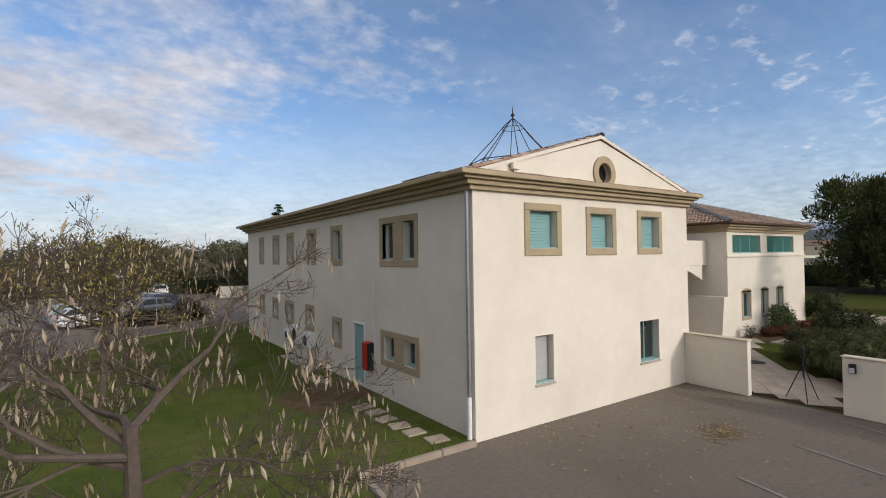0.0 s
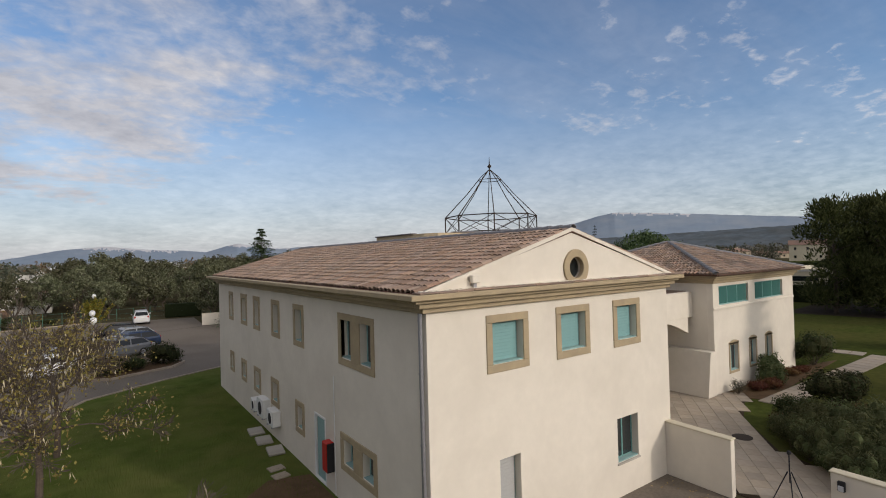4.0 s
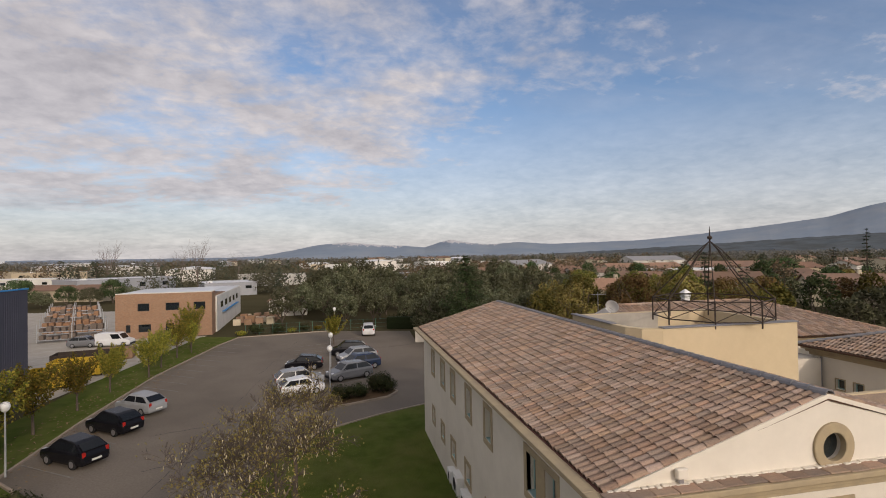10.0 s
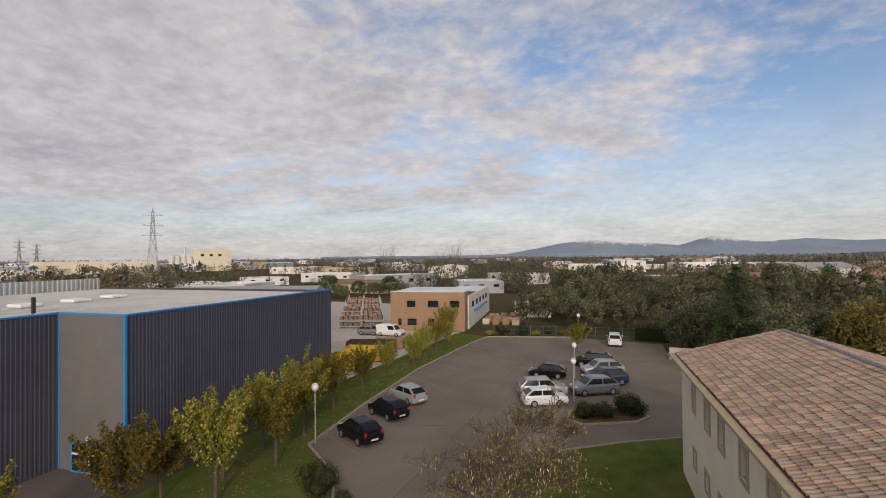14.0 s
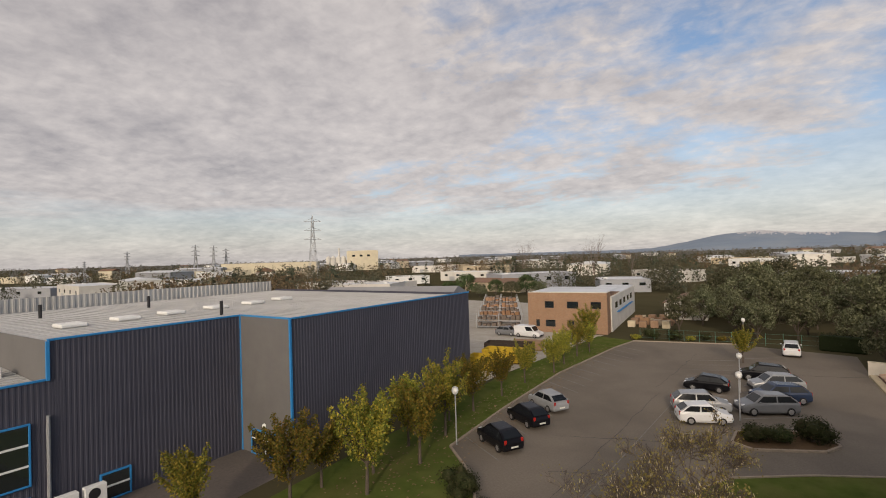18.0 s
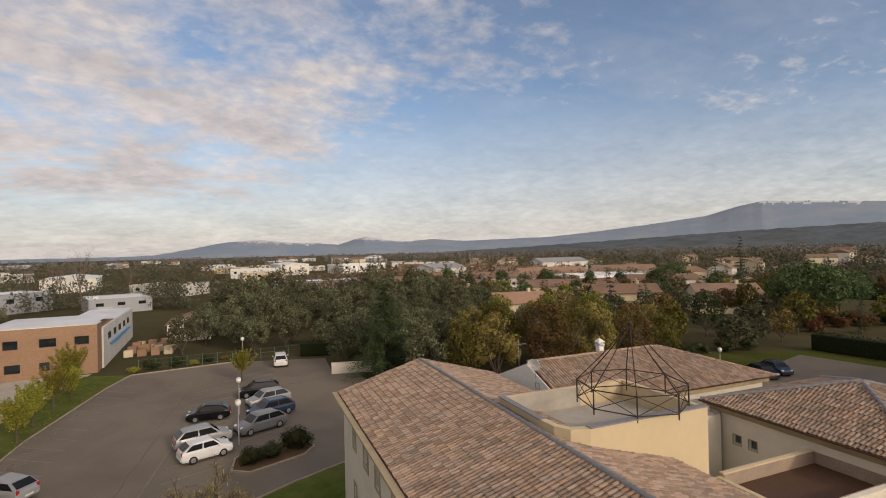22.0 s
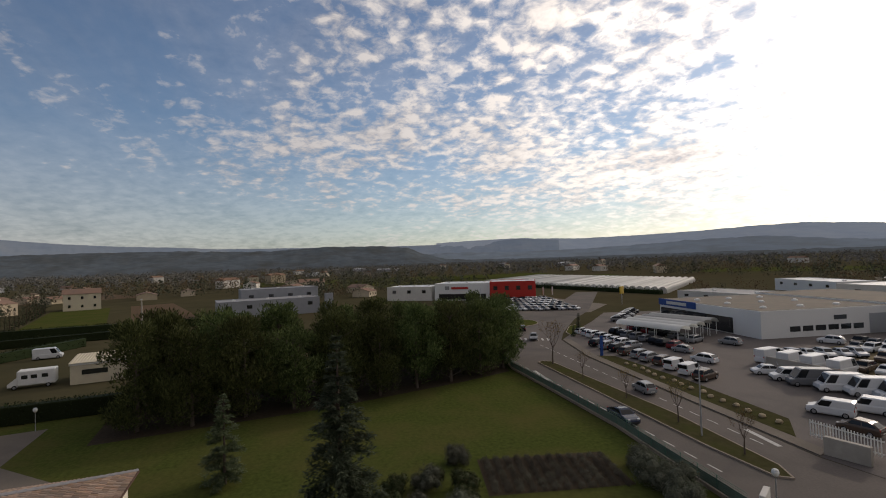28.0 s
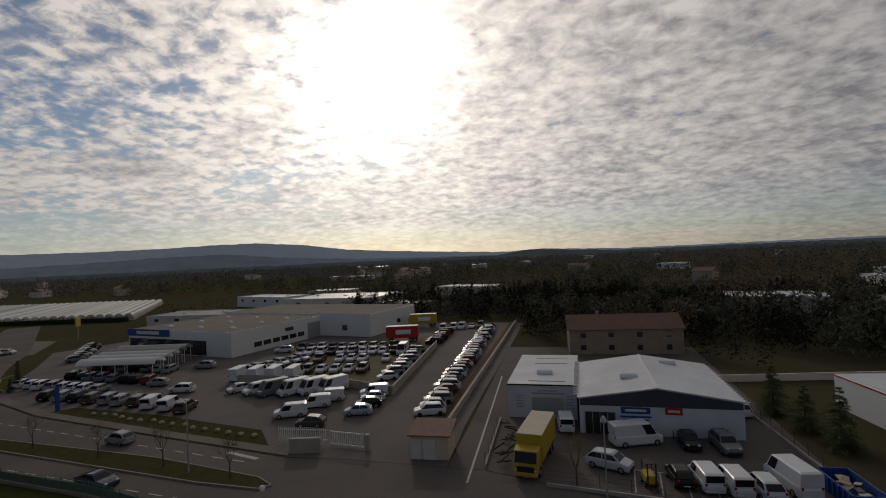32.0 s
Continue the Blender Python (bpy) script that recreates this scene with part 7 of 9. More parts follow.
for i in range(5):
    part("window", Mesh().box(12.76, 12.84, 6.5 + i * 4.6, 8.7 + i * 4.6, 3.4, 4.4), GLASS, br)
hb = thing("workshop", "long pale hall with a band of windows behind the warehouse", "building", pose(-60, 63, 0, 0, 0, 16))
part("wall", Mesh().box(-12, 12, -6, 6, -0.1, 6.0, 0.03), PALE, hb)
part("roof", Mesh().loft([[(x, -6.4, 6.0), (x, 6.4, 6.0), (x, 6.4, 6.15), (x, 0, 7.6), (x, -6.4, 6.15)] for x in (-12.3, 12.3)]), GREYROOF, hb, "low grey gabled roof")
for i in range(6):
    part("window", Mesh().box(-11.0 + i * 3.8, -8.4 + i * 3.8, -6.06, -5.95, 3.8, 5.3, 0.02), GLASS, hb)
    part("pier", Mesh().box(-11.9 + i * 3.8, -11.3 + i * 3.8, -6.12, -6.001, 0, 5.0, 0.02), WHITE, hb)
gabled("tool_shed", "open shed with old red tile roof", pose(-15.5, 96, 0, 0, 0, 92), 9, 7, 3.0, 1.2, PALE, ROOF_FAR, 0, group="yard sheds", category="shed")
flat_hall("workshop", "white industrial hall with flat roof", pose(-106, 108, 0, 0, 0, 18), 22, 14, 5.0, PALE, WHITE_METAL, 4, 1)
# racks and stacked goods in the yard
for i in range(7):
    g = thing("storage_rack", "steel rack stacked with tan stone goods", "rack", pose(-42.5 - i * 2.9, 70.5 + i * 6.3, 0, 0, 0, 11), "yard racks")
    for x in (-4, 0, 4):
        part("post", Mesh().box(x - 0.05, x + 0.05, -0.6, -0.5, 0, 2.6).box(x - 0.05, x + 0.05, 0.5, 0.6, 0, 2.6), STEEL, g)
    for z in (0.3, 1.4):
        part("shelf", Mesh().box(-4, 4, -0.6, 0.6, z, z + 0.08), STEEL, g)
        goods = Mesh()
        for k in range(9):
            x = -3.8 + k * 0.85
            goods.box(x, x + rnd.uniform(0.5, 0.8), -0.5, 0.5, z + 0.081, z + rnd.uniform(0.4, 0.95), 0.04)
        tagged(part("stock", goods, BRICK if i % 2 else BARK_PALE, g), "", kind="stuff")
for i in range(16):
    g = solo("stone_pallet", Mesh().box(-0.6, 0.6, -0.6, 0.6, 0.0, rnd.uniform(0.6, 1.3), 0.05), BRICK if i % 3 else BEIGE, "pallet of stacked terracotta goods in the yard", "pallet", "yard pallets", at=pose(-22.5 + (i % 4) * 1.8, 80 + (i // 4) * 3.2, 0, 0, 0, rnd.uniform(-9, 9)))
place([lambda: broad_tree("yard_tree", "rounded green tree behind the storage yard", 181, 7.0, 7.5, CEDAR, 3600, 0.34, 0.24, 0.8, BARK, 15, group="yard trees"),
       lambda: broad_tree("yard_tree", "rounded green tree behind the storage yard", 182, 5.2, 7.5, OAK, 3200, 0.34, 0.24, 0.6, BARK, 15, group="yard trees")],
      [(-79.5, 125, 1.1), (-75.5, 126, 0.8), (-71.5, 129, 0.75), (-68, 133, 0.85), (-64.5, 137, 0.95), (-61, 138.5, 0.8), (-84, 122, 0.8)])
cars([(-34.4, 63.8, 175, "fourgon", "white"), (-38.2, 64.2, 178, "hatch", "grey")], "cars in the yard")


def container(x, y, rz, mat, label, ln=6.0, h=1.9):
    c = thing("waste_container", label, "container", pose(x, y, 0, 0, 0, rz), "waste containers")
    part("floor", Mesh().box(-ln / 2, ln / 2, -1.15, 1.15, 0.2, 0.3), mat, c)
    for s in (-1, 1):
        part("side", Mesh().box(-ln / 2, ln / 2, s * 1.15 - 0.05, s * 1.15 + 0.05, 0.2, h, 0.01), mat, c)
        part("end", Mesh().box(s * ln / 2 - 0.05, s * ln / 2 + 0.05, -1.09, 1.09, 0.301, h, 0.01), mat, c)
        for i in range(7):
            part("rib", Mesh().box(-ln / 2 + 0.4 + i * (ln - 0.8) / 6, -ln / 2 + 0.52 + i * (ln - 0.8) / 6, s * 1.26 - 0.05, s * 1.26 + 0.05, 0.3, h - 0.05, 0.01), mat, c)
        part("skid", Mesh().box(-ln / 2, ln / 2, s * 0.6 - 0.06, s * 0.6 + 0.06, 0, 0.2), IRON, c)
    return c


container(-30.3, 41.8, 6, YELLOW, "yellow steel waste container in the yard", 4.4, 1.6)
container(-30.6, 46.2, 6, YELLOW, "yellow steel waste container in the yard", 4.4, 1.6)
container(-31.6, 50.4, 10, IRON, "rusty steel waste container in the yard", 6, 1.6)
solo("timber_stack", Mesh().box(-2, 2, -1, 1, 0, 1.2, 0.1), BRICK, "stack of reddish boards in the yard", "stack", at=pose(-30.8, 54.6, 0, 0, 0, 10))


def street_lamp(x, y, h, label="grey lamp post with a white globe head", group="car park lamps"):
    t = thing("lamp_post", label, "lamp", pose(x, y, 0), group)
    part("pole", Mesh().tube([(0, 0, 0), (0, 0, h - 0.3)], [0.055, 0.04], 8), STEEL, t)
    g = Mesh()
    g.loft([[(rr2 * math.cos(2 * math.pi * i / 14), rr2 * math.sin(2 * math.pi * i / 14), z) for i in range(14)] for rr2, z in ((0.06, h - 0.32), (0.19, h - 0.2), (0.24, h - 0.02), (0.19, h + 0.16), (0.05, h + 0.23))])
    part("globe", g, WHITE, t, smooth=True)
    part("cap", Mesh().tube([(0, 0, h + 0.12), (0, 0, h + 0.2)], [0.21, 0.14], 14), STEEL, t)
    return t


for x, y, h in ((-22.5, 21.4, 3.7), (-6.2, 35.1, 3.4), (-6.3, 43.2, 3.3), (-6.2, 66.0, 3.6), (65.4, 21.6, 2.5), (45, 33.5, 3.0), (47.5, 48.0, 3.6), (19.4, -36.4, 3.6)):
    street_lamp(x, y, h)

# chain-link fence behind the car park
fn = thing("fence", "green wire fence behind the car park", "fence", kind="structure")
for i in range(15):
    part("post", Mesh().tube([(-19 + i * 1.9, 68.0 + 0.09 * i, 0), (-19 + i * 1.9, 68.0 + 0.09 * i, 1.6)], 0.03, 6), GREEN_FENCE, fn)
for z in (0.3, 0.9, 1.5):
    part("wire", Mesh().tube([(-19, 68.0, z), (7.6, 69.3, z)], 0.012, 4), GREEN_FENCE, fn)
# ---- road, dealers' yards and halls to the south-east ----
road_pts = [(-140, -24), (14, -35), (21, -36.2), (39.5, -39.5), (69, -42.2), (86, -47), (98, -50), (108, -50), (118, -48.5), (135, -52), (141, -62), (150, -70), (215, -88), (215, -99), (152, -82), (142, -84), (152, -100), (212, -150), (205, -158), (136, -104), (120, -88), (108, -78), (98, -70), (90, -64.5), (72, -58.4), (45, -53.4), (26, -50.1), (19, -50.5), (5, -50), (-6, -46.3), (-24, -43.6), (-140, -36)]
sheet("road", road_pts, 0.008, ROAD, "two-lane asphalt road with a planted island", thick=0.026)
isl2 = [(23.8, -44.0), (24.6, -43.1), (31.5, -43.4), (71.5, -48.2), (72.1, -49.3), (71.0, -50.5), (40.7, -48.0), (26.0, -45.3)]
sheet("traffic_island", isl2, 0.14, SCRUB, "long grassy island between the lanes", thick=0.16)
kerb_line(isl2 + isl2[:1], 0.16, 0.16)
rb_pts = [(122 + 9 * math.cos(a), -66.5 + 9 * math.sin(a)) for a in (2 * math.pi * i / 24 for i in range(24))]
sheet("roundabout", rb_pts, 0.12, LAWN, "small grassy roundabout", thick=0.14)
kerb_line(rb_pts + rb_pts[:1], 0.16, 0.14)
corner_bed = [(93.5, -69.5), (98.5, -71.2), (107, -77.6), (108.5, -80.5), (104, -80.0), (95, -73.6)]
sheet("corner_bed", corner_bed, 0.12, LAWN, "grassy corner bed with cypresses by the crossing", thick=0.14)
kerb_line(corner_bed + corner_bed[:1], 0.16, 0.14)
sheet("pavement", [(26.1, -50.4), (45, -53.7), (72, -58.7), (90, -64.8), (89.2, -66.3), (71.5, -60.3), (45, -55.3), (26.4, -52.1)], 0.11, ASPHALT, "worn pavement along the dealer's fence", thick=0.12)
for i in range(20):
    x = 27 + i * 2.9
    stripe(x, -40.1 - (x - 27) * 0.105, x + 1.6, -40.27 - (x - 27) * 0.105, 0.14, MARKING, 0.012, "white dashed lane line")
    stripe(x + 3, -49.0 - (x - 30) * 0.155, x + 4.6, -49.25 - (x - 30) * 0.155, 0.14, MARKING, 0.012, "white dashed lane line")
for i in range(7):
    stripe(94.8 - 0.7 * i, -55.6 - i * 1.02, 97.4 - 0.7 * i, -56.8 - i * 1.02, 0.5, MARKING, 0.012, "white crossing bar on the road")
stripe(60, -43.4, 66.5, -44.6, 0.5, MARKING, 0.012, "white arrow stroke on the road")
stripe(29, -49.4, 33.5, -50.6, 0.5, MARKING, 0.012, "white give-way stroke on the road")
for i in range(6):
    stripe(14 - i * 6, -42.4 + i * 0.5, 11 - i * 6, -42.15 + i * 0.5, 0.14, MARKING, 0.012, "white dashed lane line")
# lawn boundary: low wall with green mesh fence
bf = thing("boundary_fence", "green mesh fence on a low concrete wall", "fence", kind="structure")
fence_pts = [(84.0, -46.4), (69.2, -42.0), (54.0, -40.7), (39.4, -39.3), (21.2, -36.0)]
for (x0, y0), (x1, y1) in zip(fence_pts, fence_pts[1:]):
    ln = math.hypot(x1 - x0, y1 - y0)
    part("base_wall", Mesh().box(0, ln, -0.1, 0.1, 0, 0.32, 0.015), KERB, bf, at=along(x0, y0, x1, y1))
    part("screen", Mesh().box(0, ln, 0.04, 0.048, 0.33, 1.15), NETTING, bf, "green windbreak netting", at=along(x0, y0, x1, y1))
    n = int(ln / 2.2)
    for i in range(n):
        part("post", Mesh().tube([(i * 2.2, 0, 0.45), (i * 2.2, 0, 1.5)], 0.03, 6), GREEN_FENCE, bf, at=along(x0, y0, x1, y1))
    for z in (0.55, 0.7, 0.85, 1.0, 1.15, 1.3, 1.45):
        part("wire", Mesh().box(0, ln, -0.008, 0.008, z, z + 0.022), GREEN_FENCE, bf, at=along(x0, y0, x1, y1))
solo("gate_pillar", Mesh().box(-0.9, 0.9, -0.2, 0.2, 0, 1.9, 0.03), PALE, "white rendered gate pillar at the lawn corner", "pillar", at=pose(20.4, -36.6, 0, 0, 0, -60))


def bare_tree(seed, h):
    r_ = random.Random(seed)
    t = thing("street_tree", "small leafless street tree", "tree", None, "street trees")
    m, tips = Mesh(), []
    m.tube([(0, 0, -0.1), (0.03, 0, h * 0.2), (0, 0.05, h * 0.4)], [0.10, 0.08, 0.06], 6)
    for k in range(6):
        a = 2 * math.pi * k / 6 + r_.uniform(-0.3, 0.3)
        branches(r_, (0, 0.05, h * 0.4), (math.cos(a) * 0.55, math.sin(a) * 0.55, 1), h * 0.28, 0.03, 3, 0.5, tips, m, 0.16, 0.12, 0.7)
    part("trunk", m, BARK, t)
    lm = Mesh()
    for p, d in tips:
        for _ in range(2):
            leaf(lm, p + unit(r_) * 0.15, unit(r_), unit(r_), 0.12, 0.07)
    part("leaves", lm, RUSSET, t, "a few brown leaves")
    return t


place([lambda: bare_tree(5, 4.0), lambda: bare_tree(6, 4.4)], [(28.7, -44.7, 0.95), (37.7, -46.0, 0.95), (47.3, -47.0, 0.9), (69.2, -49.7, 1.7), (-3.6, -47.6, 1.05), (58.3, -48.2, 0.85)])
sl = thing("street_lamp", "tall grey street lamp post beside the road", "lamp", pose(33.7, -45.0, 0.1))
part("pole", Mesh().tube([(0, 0, 0), (0, 0, 7.2)], [0.09, 0.05], 8), STEEL, sl)
part("arm", Mesh().tube([(0, 0, 7.15), (0.9, -0.3, 7.35)], 0.035, 6), STEEL, sl)
sl = thing("street_lamp", "tall grey street lamp post beside the road", "lamp", pose(-5.9, -45.6, 0))
part("pole", Mesh().tube([(0, 0, 0), (0, 0, 6.4)], [0.08, 0.05], 8), STEEL, sl)
part("head", Mesh().tube([(0, 0, 6.3), (0, 0, 6.5), (0, 0, 6.9)], [0.12, 0.3, 0.1], 10), STEEL, sl)

# dealer's yard
sheet("dealer_yard", [(26.2, -50.3), (45, -53.6), (72, -58.6), (90, -64.7), (100, -75), (112, -88), (128, -104), (112, -152), (20, -152), (9.6, -150), (9.2, -62), (8.6, -50.2), (19, -50.6)], 0.005, YARD, "large asphalt yard full of cars", thick=0.02)
sheet("upper_yard", [(23, -74.2), (26.6, -113), (28.5, -126), (44, -124), (52, -118), (59, -104), (58, -92), (54, -80), (37, -80.2)], 0.012, GRAVEL, "gravel storage ground with parked cars", thick=0.03)
for a, b in (((22.8, -73.8), (26.3, -113)), ((22.8, -73.8), (36.4, -79.4)), ((36.4, -79.4), (53.5, -79.2))):
    rw = thing("retaining_wall", "grey concrete retaining wall in the yard", "wall", along(*a, *b), kind="structure")
    part("wall", Mesh().box(0, math.hypot(b[0] - a[0], b[1] - a[1]), -0.12, 0.12, 0, 1.25, 0.02), CONCRETE, rw)
    part("coping", Mesh().box(0, math.hypot(b[0] - a[0], b[1] - a[1]), -0.17, 0.17, 1.251, 1.32, 0.015), CONCRETE, rw)

r = random.Random(17)


def row(x0, y0, x1, y1, n, head, kinds, colours, group, detail=False, jitter=0.25):
    items = []
    for i in range(n):
        f = i / max(1, n - 1)
        items.append((x0 + (x1 - x0) * f + r.uniform(-jitter, jitter), y0 + (y1 - y0) * f + r.uniform(-jitter, jitter), head + r.uniform(-3, 3), r.choice(kinds), r.choice(colours)))
    cars(items, group, detail)


MIX = ["white", "white", "white", "silver", "grey", "black", "bright"]
row(14.6, -65.6, 18.2, -139, 31, 197, ["hatch", "mpv", "suv"], ["white"] * 5 + ["silver", "grey", "black", "red"], "cars along the yard wall", "far")
row(55.0, -103.0, 33.6, -105.2, 10, -82, ["hatch", "suv", "mpv"], ["white", "silver", "black", "white", "grey", "white"], "stored cars", "far")
row(58.0, -108.6, 36.0, -111.0, 10, -82, ["hatch", "suv", "mpv"], ["white", "white", "white", "black", "silver", "grey"], "stored cars", "far")
cars([(46.9, -96.4, -80, "suv", "brown"), (42.4, -96.6, -80, "hatch", "white"), (40.0, -96.8, -82, "hatch", "white"), (37.6, -97.0, -84, "hatch", "white"), (32.6, -97.2, -76, "hatch", "white"), (31.6, -104.6, -84, "van", "white"), (29.6, -105.4, -84, "suv", "grey"),
      (46.8, -86.6, -80, "mpv", "grey"), (44.2, -86.8, -80, "suv", "brown"), (41.6, -87.2, -82, "hatch", "white"), (39.0, -87.6, -82, "hatch", "white"), (36.4, -87.9, -82, "hatch", "white"), (33.8, -88.2, -82, "suv", "brown")], "stored cars", "far")
row(56.6, -85.6, 51.4, -97.0, 6, -20, ["mpv", "hatch"], ["white", "white", "bright", "white"], "white stored cars", True)
row(27.0, -82.8, 28.9, -106.0, 8, 205, ["hatch", "suv"], ["black", "silver", "white", "white", "black", "silver"], "stored cars by the wall", "far")
row(54.6, -81.6, 44.6, -82.6, 4, 97, ["van"], ["white"], "delivery vans", True)
cars([(49.2, -73.4, 238, "hatch", "bright"), (45.4, -72.8, 238, "fourgon", "white"), (42.3, -72.6, 238, "van", "grey"), (38.9, -73.0, 238, "van", "white"), (36.0, -74.0, 238, "van", "white"), (33.2, -74.8, 238, "van", "white")], "vans below the wall", True)
cars([(33.2, -62.7, 205, "fourgon", "white"), (31.9, -67.0, 205, "fourgon", "white"), (31.2, -70.0, 205, "fourgon", "white"), (28.3, -59.4, 190, "hatch", "brown"), (24.2, -64.5, 195, "hatch", "ice"), (24.1, -67.8, 200, "hatch", "black"), (24.6, -70.6, 200, "hatch", "white"), (25.4, -73.0, 200, "fourgon", "white"),
      (59.2, -72.4, 192, "mpv", "white"), (67.4, -75.9, 192, "hatch", "silver"), (69.0, -89.4, 190, "mpv", "silver"), (61.0, -105.6, 200, "suv", "white")], "yard cars", True)
row(30.6, -137.5, 21.0, -141.5, 5, -84, ["hatch", "fourgon"], MIX, "cars by the trailers", "far")
row(27.8, -116, 28.6, -131, 6, 195, ["suv", "hatch"], ["black", "white", "red", "grey"], "cars by the trailers", "far")
row(80.0, -67.0, 60.8, -65.4, 7, 105, ["hatch", "mpv"], ["silver", "black", "grey", "white", "brown"], "cars facing the road", True)
cars([(57.6, -64.8, 105, "fourgon", "white"), (54.0, -64.2, 105, "fourgon", "white"), (50.6, -63.5, 105, "suv", "brown")], "cars facing the road", True)
row(95.0, -73.4, 75.0, -71.2, 8, 105, ["hatch", "mpv"], ["white", "silver", "bright", "white"], "cars facing the road", True)
row(91.0, -79.6, 71.0, -77.6, 8, 105, ["hatch", "mpv"], ["black", "grey", "red", "black"], "cars under the canopies")
row(94.0, -87.0, 74.0, -85.6, 8, 105, ["hatch", "mpv"], ["black", "grey", "red", "silver"], "cars under the canopies")
row(124, -112, 108, -94, 8, 60, ["hatch", "mpv"], ["grey", "white", "black"], "cars by the roundabout", "far")
# membrane canopies
for i in range(5):
    c = thing("canopy", "pale vaulted fabric canopy over parked cars", "canopy", pose(81.0 + i * 1.5, -81.0 - i * 3.5, 0, 0, 0, 10), "canopies")
    part("membrane", Mesh().loft([[(x, 1.72 * math.cos(math.pi * k / 10), 2.75 + 1.0 * math.sin(math.pi * k / 10)) for k in range(11)] + [(x, 1.66 * math.cos(math.pi * k / 10), 2.72 + 0.96 * math.sin(math.pi * k / 10)) for k in range(10, -1, -1)] for x in (-8, -4, 0, 4, 8)]), PLASTIC, c)
    for x in (-7.5, 0, 7.5):
        part("post", Mesh().tube([(x, -1.6, 0), (x, -1.6, 2.8)], 0.07, 6), WHITE, c)
        part("post", Mesh().tube([(x, 1.6, 0), (x, 1.6, 2.8)], 0.07, 6), WHITE, c)
# showroom
pg = thing("showroom", "white flat-roofed car showroom with blue fascia", "building", pose(70.2, -99.2, 0, 0, 0, -10.9))
part("wall", Mesh().box(0, 36, -31.0, 0, -0.1, 5.7, 0.03), WHITE, pg)
part("wing", Mesh().box(-16.5, 38, -56, -31.02, -0.1, 6.1, 0.03), WHITE, pg)
part("roof", Mesh().box(0.3, 35.7, -30.9, -0.3, 5.701, 5.76), GRAVEL_ROOF, pg)
part("roof", Mesh().box(-16.2, 37.7, -55.7, -31.3, 6.101, 6.16), GRAVEL_ROOF, pg)
part("fascia", Mesh().box(20.5, 36.2, 0.02, 0.25, 4.2, 5.9, 0.03), DEEP_BLUE, pg, "deep blue fascia panel")
part("sign_plate", Mesh().box(24, 32.5, 0.26, 0.32, 4.65, 5.45, 0.02), PLATE, pg, "pale lettering bar on the fascia")
for i in range(6):
    part("window", Mesh().box(-0.05, 0.04, -24 + i * 3.0, -21.6 + i * 3.0, 1.2, 2.3), GLASS, pg)
part("window", Mesh().box(-0.05, 0.04, -20, -17, 3.3, 4.2), GLASS, pg)
part("window", Mesh().box(-9, -7.4, -31.03, -30.95, 1.6, 3.0), GLASS, pg)
part("window", Mesh().box(-16.55, -16.45, -47, -45, 1.8, 3.0), GLASS, pg)
part("door", Mesh().box(-16.56, -16.45, -53, -51.6, 0, 2.4), STEEL, pg)
part("glazing", Mesh().box(8, 35.5, -0.02, 0.08, 0.2, 3.6), GLASS, pg, "showroom glazing")
part("door", Mesh().box(-0.06, 0.05, -30.5, -25.5, 0, 4.2), STEEL, pg)
for i in range(9):
    part("roof_dome", Mesh().tube([(5 + i % 3 * 11, -5 - (i // 3) * 9, 5.76), (5 + i % 3 * 11, -5 - (i // 3) * 9, 6.05), (5 + i % 3 * 11, -5 - (i // 3) * 9, 6.25)], [0.75, 0.65, 0.2], 12), WHITE, pg)
flat_hall("warehouse", "white hall beyond the showroom", pose(88, -196, 0, 0, 0, -4), 40, 30, 6.0, PALE, WHITE_METAL, 3, 0)
flat_hall("warehouse", "long low sales hall beyond the showroom", pose(118, -158, 0, 0, 0, 2), 50, 18, 4.0, PALE, GREYROOF, 6, 0)
# trailers at the end of the yard
for x, y, mat, lab in ((36.6, -119.2, RED, "red box trailer with a pale panel parked in the yard"), (38.4, -143.6, YELLOW, "yellow box trailer with a white roof in the yard")):
    tr_ = thing("trailer", lab, "trailer", pose(x, y, 0, 0, 0, 12))
    part("box", Mesh().box(-3.9, 3.9, -1.25, 1.25, 1.1, 3.9, 0.05), mat, tr_)
    part("roof", Mesh().box(-3.85, 3.85, -1.2, 1.2, 3.901, 3.95), WHITE, tr_)
    part("panel", Mesh().box(-2.2, 1.5, 1.251, 1.27, 2.0, 3.1), WHITE, tr_, "pale marking panel")
    part("panel", Mesh().box(-2.2, 1.5, -1.27, -1.251, 2.0, 3.1), WHITE, tr_, "pale marking panel")
    for wx in (-3.1, -2.0, 2.9):
        for s in (-1, 1):
            wheel(tr_, wx, s * 1.0, 0.5, s)
# fence, gate and boulders along the pavement
for i in range(16):
    x = 33.5 + i * 2.0
    solo("boulder", Mesh().loft([[(rad * math.cos(2 * math.pi * k / 8) * rnd.uniform(0.8, 1.2), rad * math.sin(2 * math.pi * k / 8) * rnd.uniform(0.8, 1.2), z) for k in range(8)] for rad, z in ((0.3, 0.0), (0.38, 0.18), (0.28, 0.36), (0.08, 0.44))]), STONE, "pale boulder on the planted bank", "boulder", "boulders", at=pose(x, -55.2 - 0.36 * i + rnd.uniform(-0.4, 0.4), 0.0))
sheet("bank", [(30, -52.9), (45, -55.4), (72, -60.4), (70, -63.0), (52, -61.0), (34, -57.4)], 0.05, SCRUB, "narrow planted bank behind the pavement", thick=0.06)
gp = thing("gate", "white barred sliding gate between rendered pillars", "gate")
